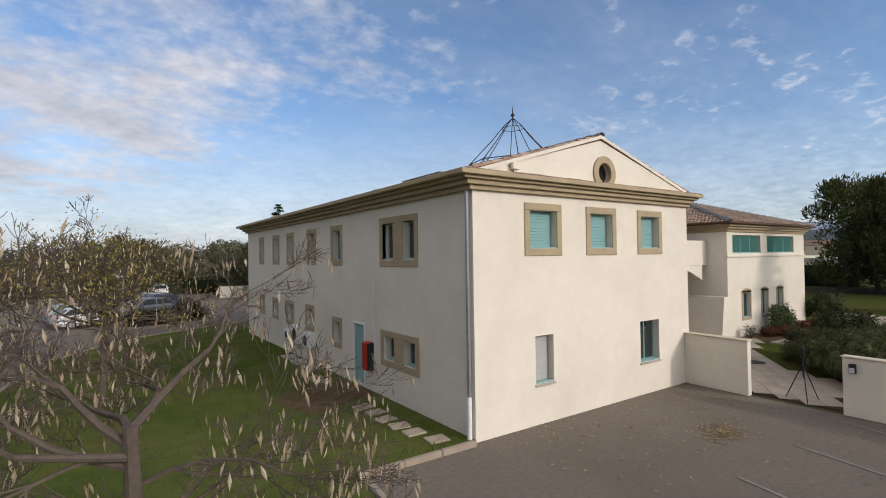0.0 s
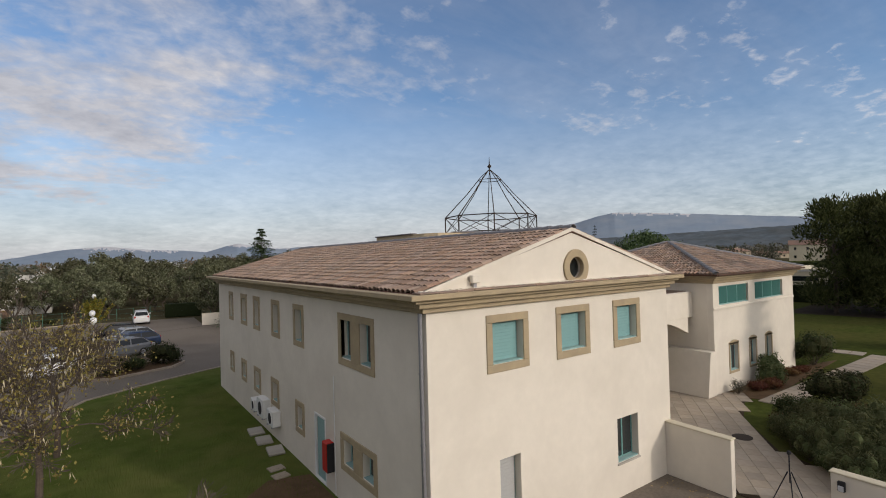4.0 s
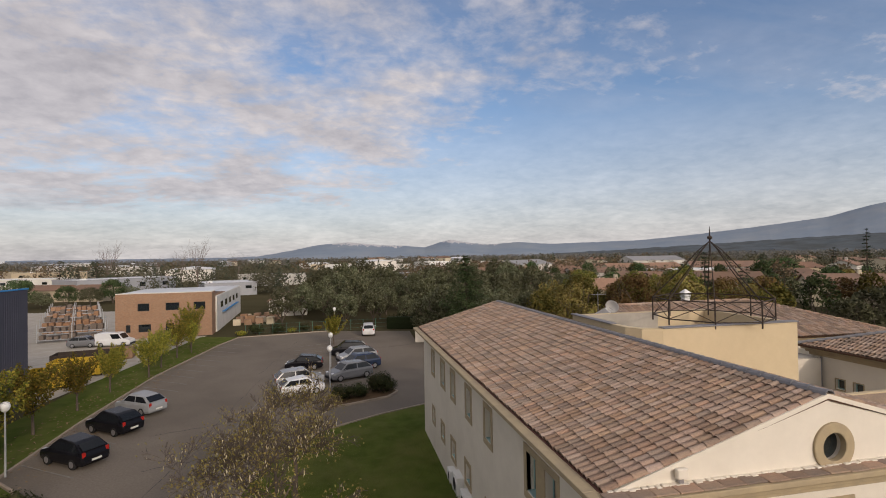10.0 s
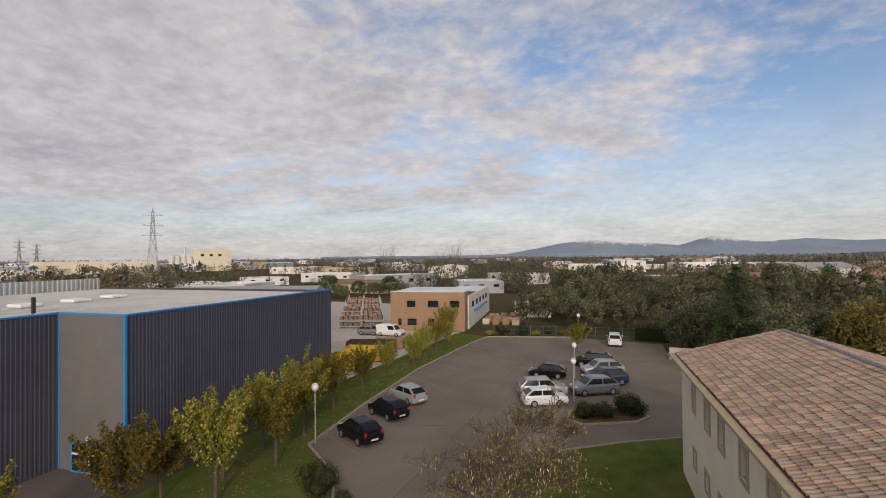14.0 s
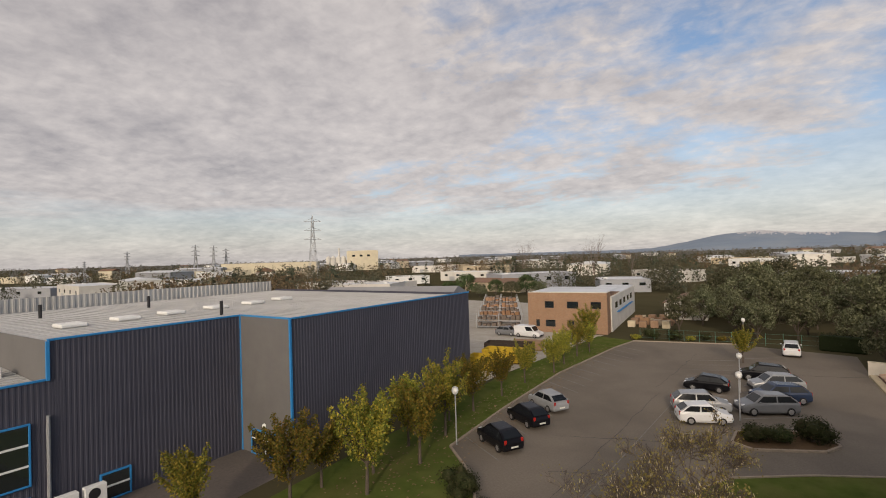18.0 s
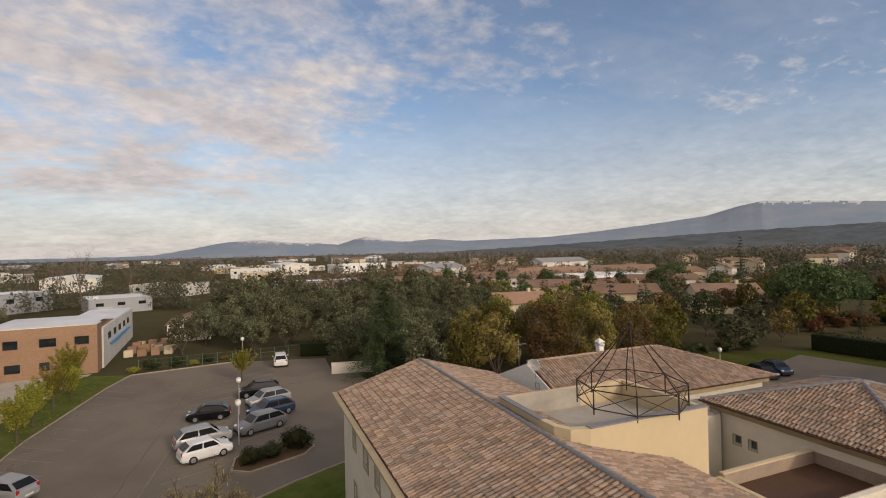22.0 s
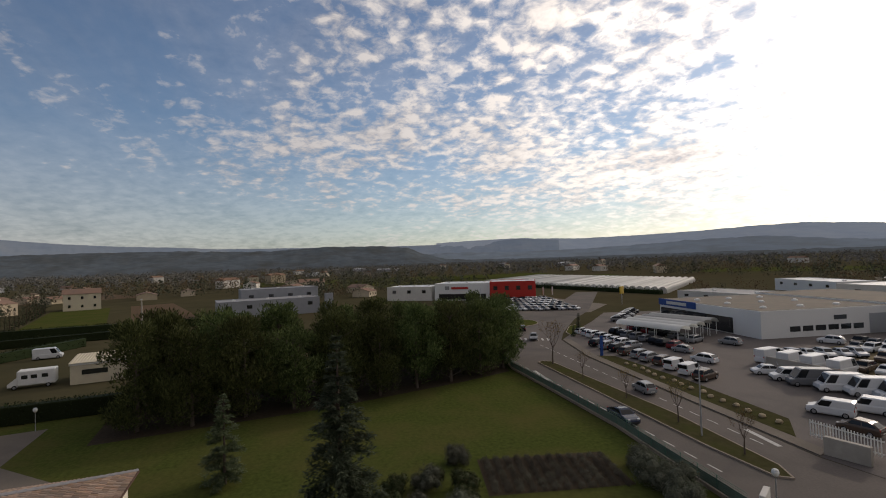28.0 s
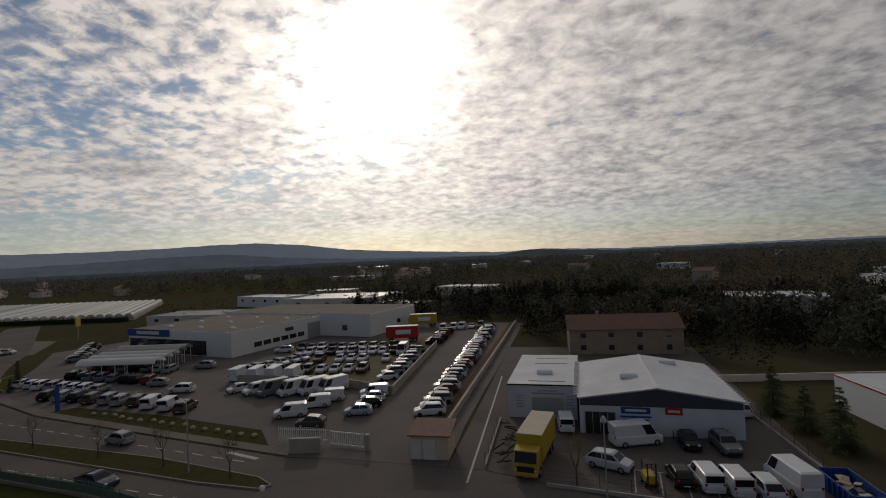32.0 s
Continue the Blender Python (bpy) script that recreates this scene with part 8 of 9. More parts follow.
part("pillar", Mesh().box(0, 3.4, -0.25, 0.25, 0, 1.6, 0.02), CONCRETE, gp, at=along(26.3, -51.3, 22.9, -52.0))
part("pillar", Mesh().box(-0.25, 0.25, -0.25, 0.25, 0, 1.7, 0.02), CONCRETE, gp, at=pose(18.1, -53.2, 0))
ag = along(22.9, -53.9, 18.5, -53.3)
for z in (0.2, 1.55):
    part("rail", Mesh().box(0, 4.4, -0.04, 0.04, z, z + 0.1), WHITE, gp, at=ag)
for i in range(18):
    part("bar", Mesh().box(0.1 + i * 0.24, 0.16 + i * 0.24, -0.02, 0.02, 0.301, 1.549), WHITE, gp, at=ag)
fw = thing("panel_fence", "white slatted fence panels beside the gate", "fence")
for i in range(24):
    part("slat", Mesh().box(i * 0.25, i * 0.25 + 0.07, -0.03, 0.03, 0.3, 1.9), WHITE, fw, at=along(29.2, -53.7, 23.2, -53.95))
part("rail", Mesh().box(0, 6, 0.031, 0.06, 0.5, 0.6).box(0, 6, 0.031, 0.06, 1.6, 1.7), WHITE, fw, at=along(29.2, -53.7, 23.2, -53.95))
hutm = thing("transformer_hut", "cream rendered hut with low tile roof", "hut", pose(10.8, -53.4, 0, 0, 0, 2))
part("wall", Mesh().box(-2.0, 2.0, -1.75, 1.75, 0, 2.35, 0.02), BEIGE, hutm)
part("door", Mesh().box(-0.6, 0.6, 1.73, 1.78, 0, 2.0, 0.01), PALE, hutm)
part("door", Mesh().box(0.9, 1.9, 1.73, 1.78, 0, 2.0, 0.01), PALE, hutm)
part("roof", Mesh().add([(-2.25, 2.0, 2.36), (2.25, 2.0, 2.36), (2.25, -2.0, 2.85), (-2.25, -2.0, 2.85), (-2.25, 2.0, 2.5), (2.25, 2.0, 2.5), (2.25, -2.0, 2.99), (-2.25, -2.0, 2.99)], [(3, 2, 1, 0), (4, 5, 6, 7), (0, 1, 5, 4), (1, 2, 6, 5), (2, 3, 7, 6), (3, 0, 4, 7)]), ROOF_FAR, hutm)
# lane with dry stone wall between the two yards
lw_ = thing("yard_wall", "long dry wall with scrub between the yards", "wall", along(11.1, -59, 11.9, -150), kind="structure")
part("wall", Mesh().box(0, 91, -0.2, 0.2, 0, 0.9, 0.03), CONCRETE, lw_)
sheet("scrub_strip", [(11.3, -60), (12.7, -60), (13.8, -150), (12.1, -150)], 0.03, SOIL, "strip of bare scrub beside the lane", thick=0.04)
stripe(6.0, -47.2, 7.8, -86, 0.22, MARKING, 0.02, "white line along the lane")

# rental hall with low gable
AH = along(-20.8, -65.0, 4.3, -65.6)
hall = thing("rental_hall", "white metal hall with low gabled roof and signs", "building", AH)
# local x runs along the front, the front faces local +y; turned end for end below
sheet("hall_yard", [(8.5, -50.2), (5, -50.1), (-6, -46.5), (-25, -43.7), (-27, -112), (9.5, -112)], 0.004, ROAD, "dark asphalt yard round the rental hall", thick=0.02)
part("wall", Mesh().box(0, 8.3, -17.5, 0.0, -0.1, 4.1, 0.02), WHITE_METAL, hall)
gw = Mesh()
for y in (4.3, -13.4):
    gw.v += [(8.6, y, -0.1), (25.1, y, -0.1), (25.1, y, 3.85), (16.8, y, 5.1), (8.6, y, 3.85)]
gw.f = [(0, 4, 3, 2, 1), (5, 6, 7, 8, 9), (0, 5, 9, 4), (1, 2, 7, 6), (2, 3, 8, 7), (3, 4, 9, 8), (0, 1, 6, 5)]
part("wall", gw, WHITE_METAL, hall)
for x0, x1, z0, z1 in ((8.4, 16.8, 3.87, 5.12), (25.3, 16.8, 3.87, 5.12)):
    part("roof", Mesh().add([(x0, 4.5, z0), (x1, 4.5, z1), (x1, -13.5, z1), (x0, -13.5, z0), (x0, 4.5, z0 + 0.1), (x1, 4.5, z1 + 0.1), (x1, -13.5, z1 + 0.1), (x0, -13.5, z0 + 0.1)],
                            [(0, 1, 2, 3), (7, 6, 5, 4), (0, 4, 5, 1), (1, 5, 6, 2), (2, 6, 7, 3), (3, 7, 4, 0)]), WHITE_METAL, hall, "pale metal roof sheet")
part("ridge", Mesh().box(16.65, 16.95, -13.5, 4.52, 5.2, 5.28, 0.02), WHITE, hall)
part("roof", Mesh().box(-0.1, 8.4, -17.6, 0.1, 4.101, 4.18), WHITE_METAL, hall, "pale metal roof sheet")
for z, y in ((4.02, 0.1),):
    part("roof_edge", Mesh().box(-0.12, 8.42, y + 0.001, y + 0.06, z, z + 0.17), BLACK, hall, "dark roof edge")
for i in range(20):
    y = 4.1 - i * 0.88
    part("edge_bracket", Mesh().box(25.1, 25.7, y - 0.06, y + 0.06, 3.72, 3.86), WHITE, hall)
    part("edge_bracket", Mesh().box(8.0, 8.6, y - 0.06, y + 0.06, 4.2, 4.3), WHITE, hall)
part("gable_band", Mesh().add([(8.7, 4.34, 3.1), (25.0, 4.34, 3.1), (25.0, 4.34, 3.78), (16.8, 4.34, 5.0), (8.7, 4.34, 3.78), (8.7, 4.305, 3.1), (25.0, 4.305, 3.1), (25.0, 4.305, 3.78), (16.8, 4.305, 5.0), (8.7, 4.305, 3.78)],
                              [(4, 3, 2, 1, 0), (0, 1, 6, 5), (1, 2, 7, 6), (2, 3, 8, 7), (3, 4, 9, 8), (4, 0, 5, 9)]), SHED, hall, "dark fascia under the gable")
roller = part("roller_door", Mesh().box(2.9, 6.7, 0.005, 0.06, 0, 2.6, 0.01), STEEL, hall, "grey roller door")
for i in range(9):
    part("slat", Mesh().box(2.95, 6.65, 0.061, 0.075, 0.15 + i * 0.27, 0.36 + i * 0.27), STEEL, roller)
part("entrance", Mesh().box(9.2, 12.4, 4.31, 4.37, 0, 2.4), GLASS, hall)
for i in range(5):
    part("entrance_post", Mesh().box(9.15 + i * 0.8, 9.22 + i * 0.8, 4.371, 4.42, 0, 2.45), STEEL, hall)
part("sign_plate", Mesh().box(13.0, 16.0, 4.34, 4.4, 2.35, 3.05, 0.2), DEEP_BLUE, hall, "deep blue oval sign")
part("sign_lettering", Mesh().box(13.4, 15.6, 4.401, 4.42, 2.58, 2.84), PLATE, hall, "pale lettering bar")
part("sign_lettering", Mesh().box(12.9, 16.1, 4.31, 4.33, 1.9, 2.1), DEEP_BLUE, hall, "small blue lettering bar")
part("sign_lettering", Mesh().box(13.2, 15.8, 4.31, 4.33, 1.6, 1.75), DEEP_BLUE, hall, "small blue lettering bar")
part("sign_plate", Mesh().box(17.5, 19.2, 4.34, 4.4, 2.35, 3.1, 0.03), RED, hall, "red sign")
part("sign_lettering", Mesh().box(17.75, 18.95, 4.401, 4.42, 2.6, 2.86), PLATE, hall, "white lettering bar")
for i in range(7):
    part("bollard", Mesh().tube([(13.0 + i * 1.7, 4.8, 0), (13.0 + i * 1.7, 4.8, 0.9)], 0.05, 6), BLACK, hall)
for z in (1.3, 1.65, 2.0, 2.35, 2.7):
    part("sign_lettering", Mesh().box(1.0, 1.9, 0.005, 0.02, z, z + 0.12), BLUEGREY, hall, "small grey lettering bar")
    part("sign_lettering", Mesh().box(7.0, 7.9, 0.005, 0.02, z, z + 0.12), BLUEGREY, hall, "small grey lettering bar")
part("sign_lettering", Mesh().box(2.9, 6.9, 0.005, 0.02, 2.95, 3.15), BLUEGREY, hall, "grey lettering bar")
part("sign_lettering", Mesh().box(3.6, 6.0, 0.005, 0.02, 3.3, 3.42), BLUEGREY, hall, "small grey lettering bar")
for x, y, z in ((4.2, -5.5, 4.2), (14.4, -1.5, 4.85), (20.0, -10.0, 4.7)):
    part("skylight", Mesh().loft([[(x + dx, y + 0.55 * math.cos(math.pi * k / 6), z + 0.5 * math.sin(math.pi * k / 6)) for k in range(7)] for dx in (-1.0, 1.0)]), WHITE, hall)
for y in (-1.5, -11.5, -14.8):
    part("roof_light", Mesh().box(2.4, 7.0, y - 0.12, y + 0.12, 4.181, 4.21), SHED_GREY, hall, "flat roof light strip")
for ob in [o for o in hall.children_recursive]:
    for v in ob.data.vertices:
        v.co.x = 25.1 - v.co.x
    ob.data.flip_normals()
# lorry, vans and bays before the hall
lorry = thing("lorry", "yellow box lorry parked before the hall", "lorry", pose(0.1, -53.6, 0.012, 0, 0, 82))
part("box", Mesh().box(-3.6, 3.4, -1.22, 1.22, 1.0, 3.45, 0.04), YELLOW, lorry)
part("roof", Mesh().box(-3.58, 3.38, -1.2, 1.2, 3.451, 3.5), CREAM, lorry, "cream tarpaulin roof")
part("cab", Mesh().loft([[(3.5, -1.1, 0.55), (3.5, 1.1, 0.55), (3.5, 1.1, 2.6), (3.5, -1.1, 2.6)], [(4.9, -1.1, 0.55), (4.9, 1.1, 0.55), (4.9, 1.1, 2.5), (4.9, -1.1, 2.5)], [(5.3, -1.08, 0.55), (5.3, 1.08, 0.55), (5.25, 1.08, 1.5), (5.25, -1.08, 1.5)]]), YELLOW, lorry)
part("windscreen", Mesh().add([(5.28, -1.0, 1.55), (5.28, 1.0, 1.55), (4.96, 0.98, 2.42), (4.96, -0.98, 2.42)], [(0, 1, 2, 3)]), CARGLASS, lorry)
part("grille", Mesh().box(5.28, 5.34, -0.8, 0.8, 0.75, 1.25, 0.02), BLACK, lorry)
part("bumper", Mesh().box(5.25, 5.42, -1.1, 1.1, 0.4, 0.7, 0.04), YELLOW, lorry)
part("chassis", Mesh().box(-3.5, 5.0, -0.5, 0.5, 0.6, 0.99), IRON, lorry)
for wx in (-2.4, -1.3, 4.2):
    for s in (-1, 1):
        wheel(lorry, wx, s * 0.95, 0.48, s)
for s in (-1, 1):
    part("headlight", Mesh().box(5.3, 5.36, s * 0.9 - 0.12, s * 0.9 + 0.12, 0.8, 1.0, 0.02), LIGHT_CLEAR, lorry)
cars([(-2.6, -62.4, 95, "fourgon", "white"), (-9.7, -58.4, 20, "van", "white"), (-14.8, -58.4, -88, "hatch", "black"), (-18.0, -58.0, -84, "suv", "grey"), (-6.6, -52.2, -24, "mpv", "bright"),
      (-12.2, -50.0, 96, "hatch", "black"), (-14.2, -49.8, 96, "fourgon", "white"), (-16.2, -49.4, 96, "fourgon", "white"), (-18.3, -48.9, 96, "mpv", "white"), (-20.8, -50.2, 100, "van", "white"), (-22.6, -69.6, 95, "suv", "white")], "vehicles before the hall", True)
for i in range(8):
    stripe(-8.3 - i * 2.1, -47.5 + i * 0.27, -8.75 - i * 2.1, -52.0 + i * 0.27, 0.12, MARKING, 0.014)
stripe(-8.75, -52.0, -23.5, -50.1, 0.12, MARKING, 0.014)
fk = thing("forklift", "small orange forklift between the bays", "forklift", pose(-9.6, -49.2, 0.012, 0, 0, 100))
part("body", Mesh().box(-0.8, 0.7, -0.45, 0.45, 0.25, 1.0, 0.08), YELLOW, fk)
part("mast", Mesh().box(0.75, 0.85, -0.4, -0.3, 0.1, 2.1).box(0.75, 0.85, 0.3, 0.4, 0.1, 2.1), IRON, fk)
part("guard", Mesh().box(-0.5, 0.6, -0.45, 0.45, 1.95, 2.0).box(-0.5, -0.44, -0.45, -0.39, 1, 1.95).box(-0.5, -0.44, 0.39, 0.45, 1, 1.95), IRON, fk)
part("fork", Mesh().box(0.86, 1.7, -0.3, -0.2, 0.08, 0.13), IRON, fk)
part("fork", Mesh().box(0.86, 1.7, 0.2, 0.3, 0.08, 0.13), IRON, fk)
for wx in (-0.5, 0.5):
    for s in (-1, 1):
        wheel(fk, wx, s * 0.35, 0.25, s)
container(-24.2, -48.6, 93, DEEP_BLUE, "blue skip full of cardboard beside the bays", 5.0, 1.5)
for i in range(12):
    solo("cardboard_scrap", Mesh().box(-0.35, 0.35, -0.25, 0.25, 0, 0.06), BEIGE, "flattened cardboard in the skip", "cardboard", "skip contents", at=pose(-24.2 + rnd.uniform(-0.6, 0.6), -48.6 + rnd.uniform(-1.6, 1.6), 0.8 + i * 0.055, rnd.uniform(-14, 14), rnd.uniform(-14, 14), rnd.uniform(0, 180)))
scr = thing("scrap_pile", "dark scrap metal and racks beside the lorry", "scrap")
for i in range(16):
    part("bar", Mesh().box(-0.8, 0.8, -0.06, 0.06, 0, 0.12), IRON, scr, at=pose(3.6 + rnd.uniform(-0.7, 0.7), -50.5 - i * 0.75, 0.1 + rnd.uniform(0, 0.9), rnd.uniform(-20, 20), rnd.uniform(-30, 30), rnd.uniform(0, 180)))
pf = thing("yard_fence", "dark wire fence on low wall round the hall yard", "fence", kind="structure")
for a, b in (((4.9, -50.6), (5.2, -64.5)), ((-25.2, -44.0), (-23.4, -78.0)), ((-25.2, -44.0), (-1.0, -47.6))):
    ln = math.hypot(b[0] - a[0], b[1] - a[1])
    part("base_wall", Mesh().box(0, ln, -0.08, 0.08, 0, 0.3), CONCRETE, pf, at=along(*a, *b))
    for i in range(int(ln / 2.5)):
        part("post", Mesh().tube([(i * 2.5, 0, 0.3), (i * 2.5, 0, 1.5)], 0.025, 5), IRON, pf, at=along(*a, *b))
    for z in (0.6, 1.0, 1.4):
        part("wire", Mesh().box(0, ln, -0.006, 0.006, z, z + 0.015), IRON, pf, at=along(*a, *b))
# low building and firs on the far side
lb = thing("low_office", "long low white office with brick base and flat roof", "building", along(-34.6, -73.8, -36.4, -55.2))
part("wall", Mesh().box(0, 34, 0, 14, -0.1, 3.9, 0.03), WHITE, lb)
part("roof", Mesh().box(0.3, 33.7, 0.3, 13.7, 3.901, 3.96), WHITE_METAL, lb)
part("base", Mesh().box(9, 33, -0.06, -0.003, 0, 2.7), BRICK, lb, "orange brick lower wall")
part("trim", Mesh().box(-0.06, 34.06, -0.06, 14.06, 3.7, 3.84), RED, lb, "thin red roof trim")
for i in range(5):
    wn = part("window", Mesh().box(11.5 + i * 4.2, 13 + i * 4.2, -0.1, -0.061, 0.9, 2.0), GLASS, lb)
    part("casing", Mesh().box(13.6 + i * 4.2, 14.4 + i * 4.2, -0.4, -0.062, 2.2, 2.65, 0.02), WHITE, lb, "small white air unit")
place([lambda: conifer("garden_fir", "bushy dark fir at the yard edge", 121, 6.0, 5.2, PINE, None, "yard firs", 18, 5200)], [(-26.6, -70.2, 0.9), (-27.4, -64.0, 0.85), (-28.4, -59.0, 0.95), (-31.0, -48.4, 0.7)])
gabled("old_house", "old cream farmhouse with long tile roof", pose(-13.6, -109.5, 0, 0, 0, 3), 21, 10, 4.9, 2.2, OLD_RENDER, ROOF_FAR, 4, 0.4, 1.0, True, 2)
low_wall(-22.5, -84, -48, -88, 1.0, "low pale wall behind the yard")

# ---- across the lawn to the east ----
wbld = thing("white_workshop", "low cream workshop with ribbed pale roof", "building", pose(96.2, 22.4, 0, 0, 0, -81))
part("wall", Mesh().box(-5.2, 5.2, -4, 4, -0.1, 3.4, 0.02), CREAM, wbld)
part("roof", ribbed(10.8, 0, 8.6, 0.45, 0.06), CREAM, wbld, at=Matrix.Translation((-5.4, -4.3, 3.45)) @ Matrix(((1, 0, 0, 0), (0, 0, 1, 0), (0, -1, 0.09, 0), (0, 0, 0, 1))))
part("window", Mesh().box(-3.6, 0.0, -4.05, -3.96, 1.5, 2.3), GLASS, wbld)
part("fascia", Mesh().box(-5.3, 5.3, -4.1, -4.002, 3.1, 3.44), WHITE, wbld)
rv = thing("motorhome", "white motorhome parked beside the workshop", "motorhome", pose(93.0, 31.9, 0, 0, 0, 100))
part("body", Mesh().box(-2.6, 2.4, -1.1, 1.1, 0.5, 2.9, 0.15), WHITE, rv)
part("cab", Mesh().loft([[(2.3, -1.0, 0.4), (2.3, 1.0, 0.4), (2.3, 1.0, 2.0), (2.3, -1.0, 2.0)], [(3.2, -0.95, 0.4), (3.2, 0.95, 0.4), (3.0, 0.9, 1.4), (3.0, -0.9, 1.4)], [(3.6, -0.9, 0.4), (3.6, 0.9, 0.4), (3.6, 0.9, 0.95), (3.6, -0.9, 0.95)]]), WHITE, rv)
for x in (-1.6, -0.2, 1.0):
    part("window", Mesh().box(x, x + 0.8, -1.12, -1.09, 1.6, 2.2, 0.01), GLASS, rv)
    part("window", Mesh().box(x, x + 0.8, 1.09, 1.12, 1.6, 2.2, 0.01), GLASS, rv)
for wx in (-1.6, 2.7):
    for s in (-1, 1):
        wheel(rv, wx, s * 0.9, 0.34, s)
cars([(123.5, 41.5, 100, "van", "white")], "vans by the workshop")
gabled("villa", "two-storey cream villa at the end of a green lawn", pose(284, 86, 0, 0, 0, -72), 15, 12, 8.0, 2.2, CREAM, ROOF_FAR, 3, 0.4, 1.3, False, 2)
sheet("villa_lawn", [(171, 70), (276, 96), (284, 74), (176, 46)], 0.0, LAWN, "bright green villa lawn", thick=0.018)
sheet("ploughed_field", [(173, 38), (288, 66), (296, 48), (178, 16)], 0.004, SOIL, "ploughed brown field", thick=0.02)
place([lambda: conifer("cypress", "slim dark cypress in a row", 131, 5.0, 1.1, DARKFIR, None, "cypress row", 16, 900)], [(172 + i * 7.6, 71 + i * 1.9, 1.3 + 0.03 * (i % 4)) for i in range(13)])
hedge(164, 84, 172, 8, 1.8, 2.6, HEDGE, "tall dark hedge before the villa lawn", 8, 0.4)
up = thing("utility_pole", "tall pale concrete utility pole", "pole", pose(143, 28.2, 0))
part("pole", Mesh().tube([(0, 0, 0), (0, 0, 11.0)], [0.24, 0.14], 8), CONCRETE, up)
part("crossarm", Mesh().box(-1.0, 1.0, -0.06, 0.06, 10.7, 10.85), STEEL, up)
# other dealers beyond the pines
flat_hall("showroom", "grey flat-roofed car showroom behind the pines", pose(196, -2, 0, 0, 0, -82), 36, 16, 5.8, BLUEGREY, GREYROOF, 5, 0)
flat_hall("showroom", "tall grey workshop block of the showroom", pose(214, -6, 0, 0, 0, -82), 30, 14, 9.0, BLUEGREY, GREYROOF, 4, 0)
hall_c = flat_hall("showroom", "white car showroom hall with lettered front", pose(212.6, -90.8, 0, 0, 0, -125.5), 26, 20, 7.4, WHITE, WHITE_METAL, 0, 0)
part("sign_plate", Mesh().box(-8, -6, -10.2, -10.05, 4.8, 6.4), GREYROOF, hall_c, "grey badge on the front")
part("sign_plate", Mesh().box(-5, 3, -10.2, -10.05, 5.0, 6.0), RED, hall_c, "dark red lettering bar on the front")
part("glazing", Mesh().box(-11, 11, -10.12, -10.04, 0.3, 2.9), GLASS, hall_c)
flat_hall("showroom", "bright red car showroom block", pose(198.5, -107.7, 0, 0, 0, -118), 20, 18, 8.0, RED, WHITE_METAL, 4, 0)
flat_hall("showroom", "low pale hall beside the white showroom", pose(226.5, -69.0, 0, 0, 0, -124), 22, 18, 6.2, PALE, WHITE_METAL, 3, 0)
solo("sign_tower", Mesh().box(-1.5, 1.5, -0.6, 0.6, 0, 7.5, 0.05), BLUEGREY, "grey sign tower beside the showroom", "sign", at=pose(186, -24, 0, 0, 0, -80))
for i in range(9):
    fp = thing("banner_flag", "white banner flag on a pole", "flag", pose(197 - i * 1.6, -91 - i * 3.6, 0), "banner flags")
    part("pole", Mesh().tube([(0, 0, 0), (0, 0, 5.4)], 0.05, 6), STEEL, fp)
    part("cloth", Mesh().box(0.05, 0.9, -0.02, 0.02, 1.8, 5.3), WHITE, fp)
ys = thing("pole_sign", "square yellow sign on a tall post", "sign", pose(146.8, -126.2, 0))
part("post", Mesh().tube([(0, 0, 0), (0, 0, 4.0)], 0.12, 6), STEEL, ys)
part("panel", Mesh().box(-0.2, 0.2, -1.6, 1.6, 3.9, 6.6, 0.05), YELLOW, ys, at=pose(0, 0, 0, 0, 0, 30))
ys = thing("pole_sign", "tall blue and white totem sign by the yard", "sign", pose(71.6, -61.4, 0))
part("panel", Mesh().box(-0.08, 0.08, -0.32, 0.32, 0, 3.6, 0.03), DEEP_BLUE, ys)
sheet("dealer_yard", [(146, -71), (194, -84), (188, -122), (150, -122), (132, -102)], 0.002, ASPHALT, "asphalt sales yard full of cars", thick=0.016)
for k in range(6):
    row(154 + k * 7.0, -77 - k * 3.6, 141 + k * 8.4, -102 - k * 2.6, 12, 20, ["hatch", "mpv", "suv"], MIX, "sales yard cars", "far")
# plastic greenhouse field
tun_data = Mesh().loft([[(x, 1.95 * math.cos(math.pi * k / 8), 3.1 * math.sin(math.pi * k / 8) ** 0.8) for k in range(9)] for x in (0, 20, 40, 60, 80, 100)]).data("greenhouse", PLASTIC)
for i in range(36):
    f = i / 35
    tagged(part("greenhouse", tun_data, PLASTIC, None, at=along(176 + 150 * f, -172 + 22 * f, 236 + 150 * f, -250 + 22 * f)), "long white plastic greenhouse tunnel", "greenhouse", "greenhouse tunnels")
hedge(172, -168, 330, -144, 2.0, 2.0, HEDGE, "dark windbreak hedge before the greenhouses", 4, 0.7)
for x, y, s in ((95.2, -72.4, 1), (96.4, -73.4, 0.95), (92.6, -69.4, 0.5)):
    conifer("cypress", "slim dark cypress at the yard entrance", 140 + int(x), 5.0 * s, 1.3, DARKFIR, pose(x, y, 0), "entrance cypresses", 16, 900)
# ---- distance: houses, halls, woods, masts, hills ----
r = random.Random(41)


def bearing(az, d):
    a = radians(az)
    return math.sin(a) * d - 5.2, math.cos(a) * d - 7.2


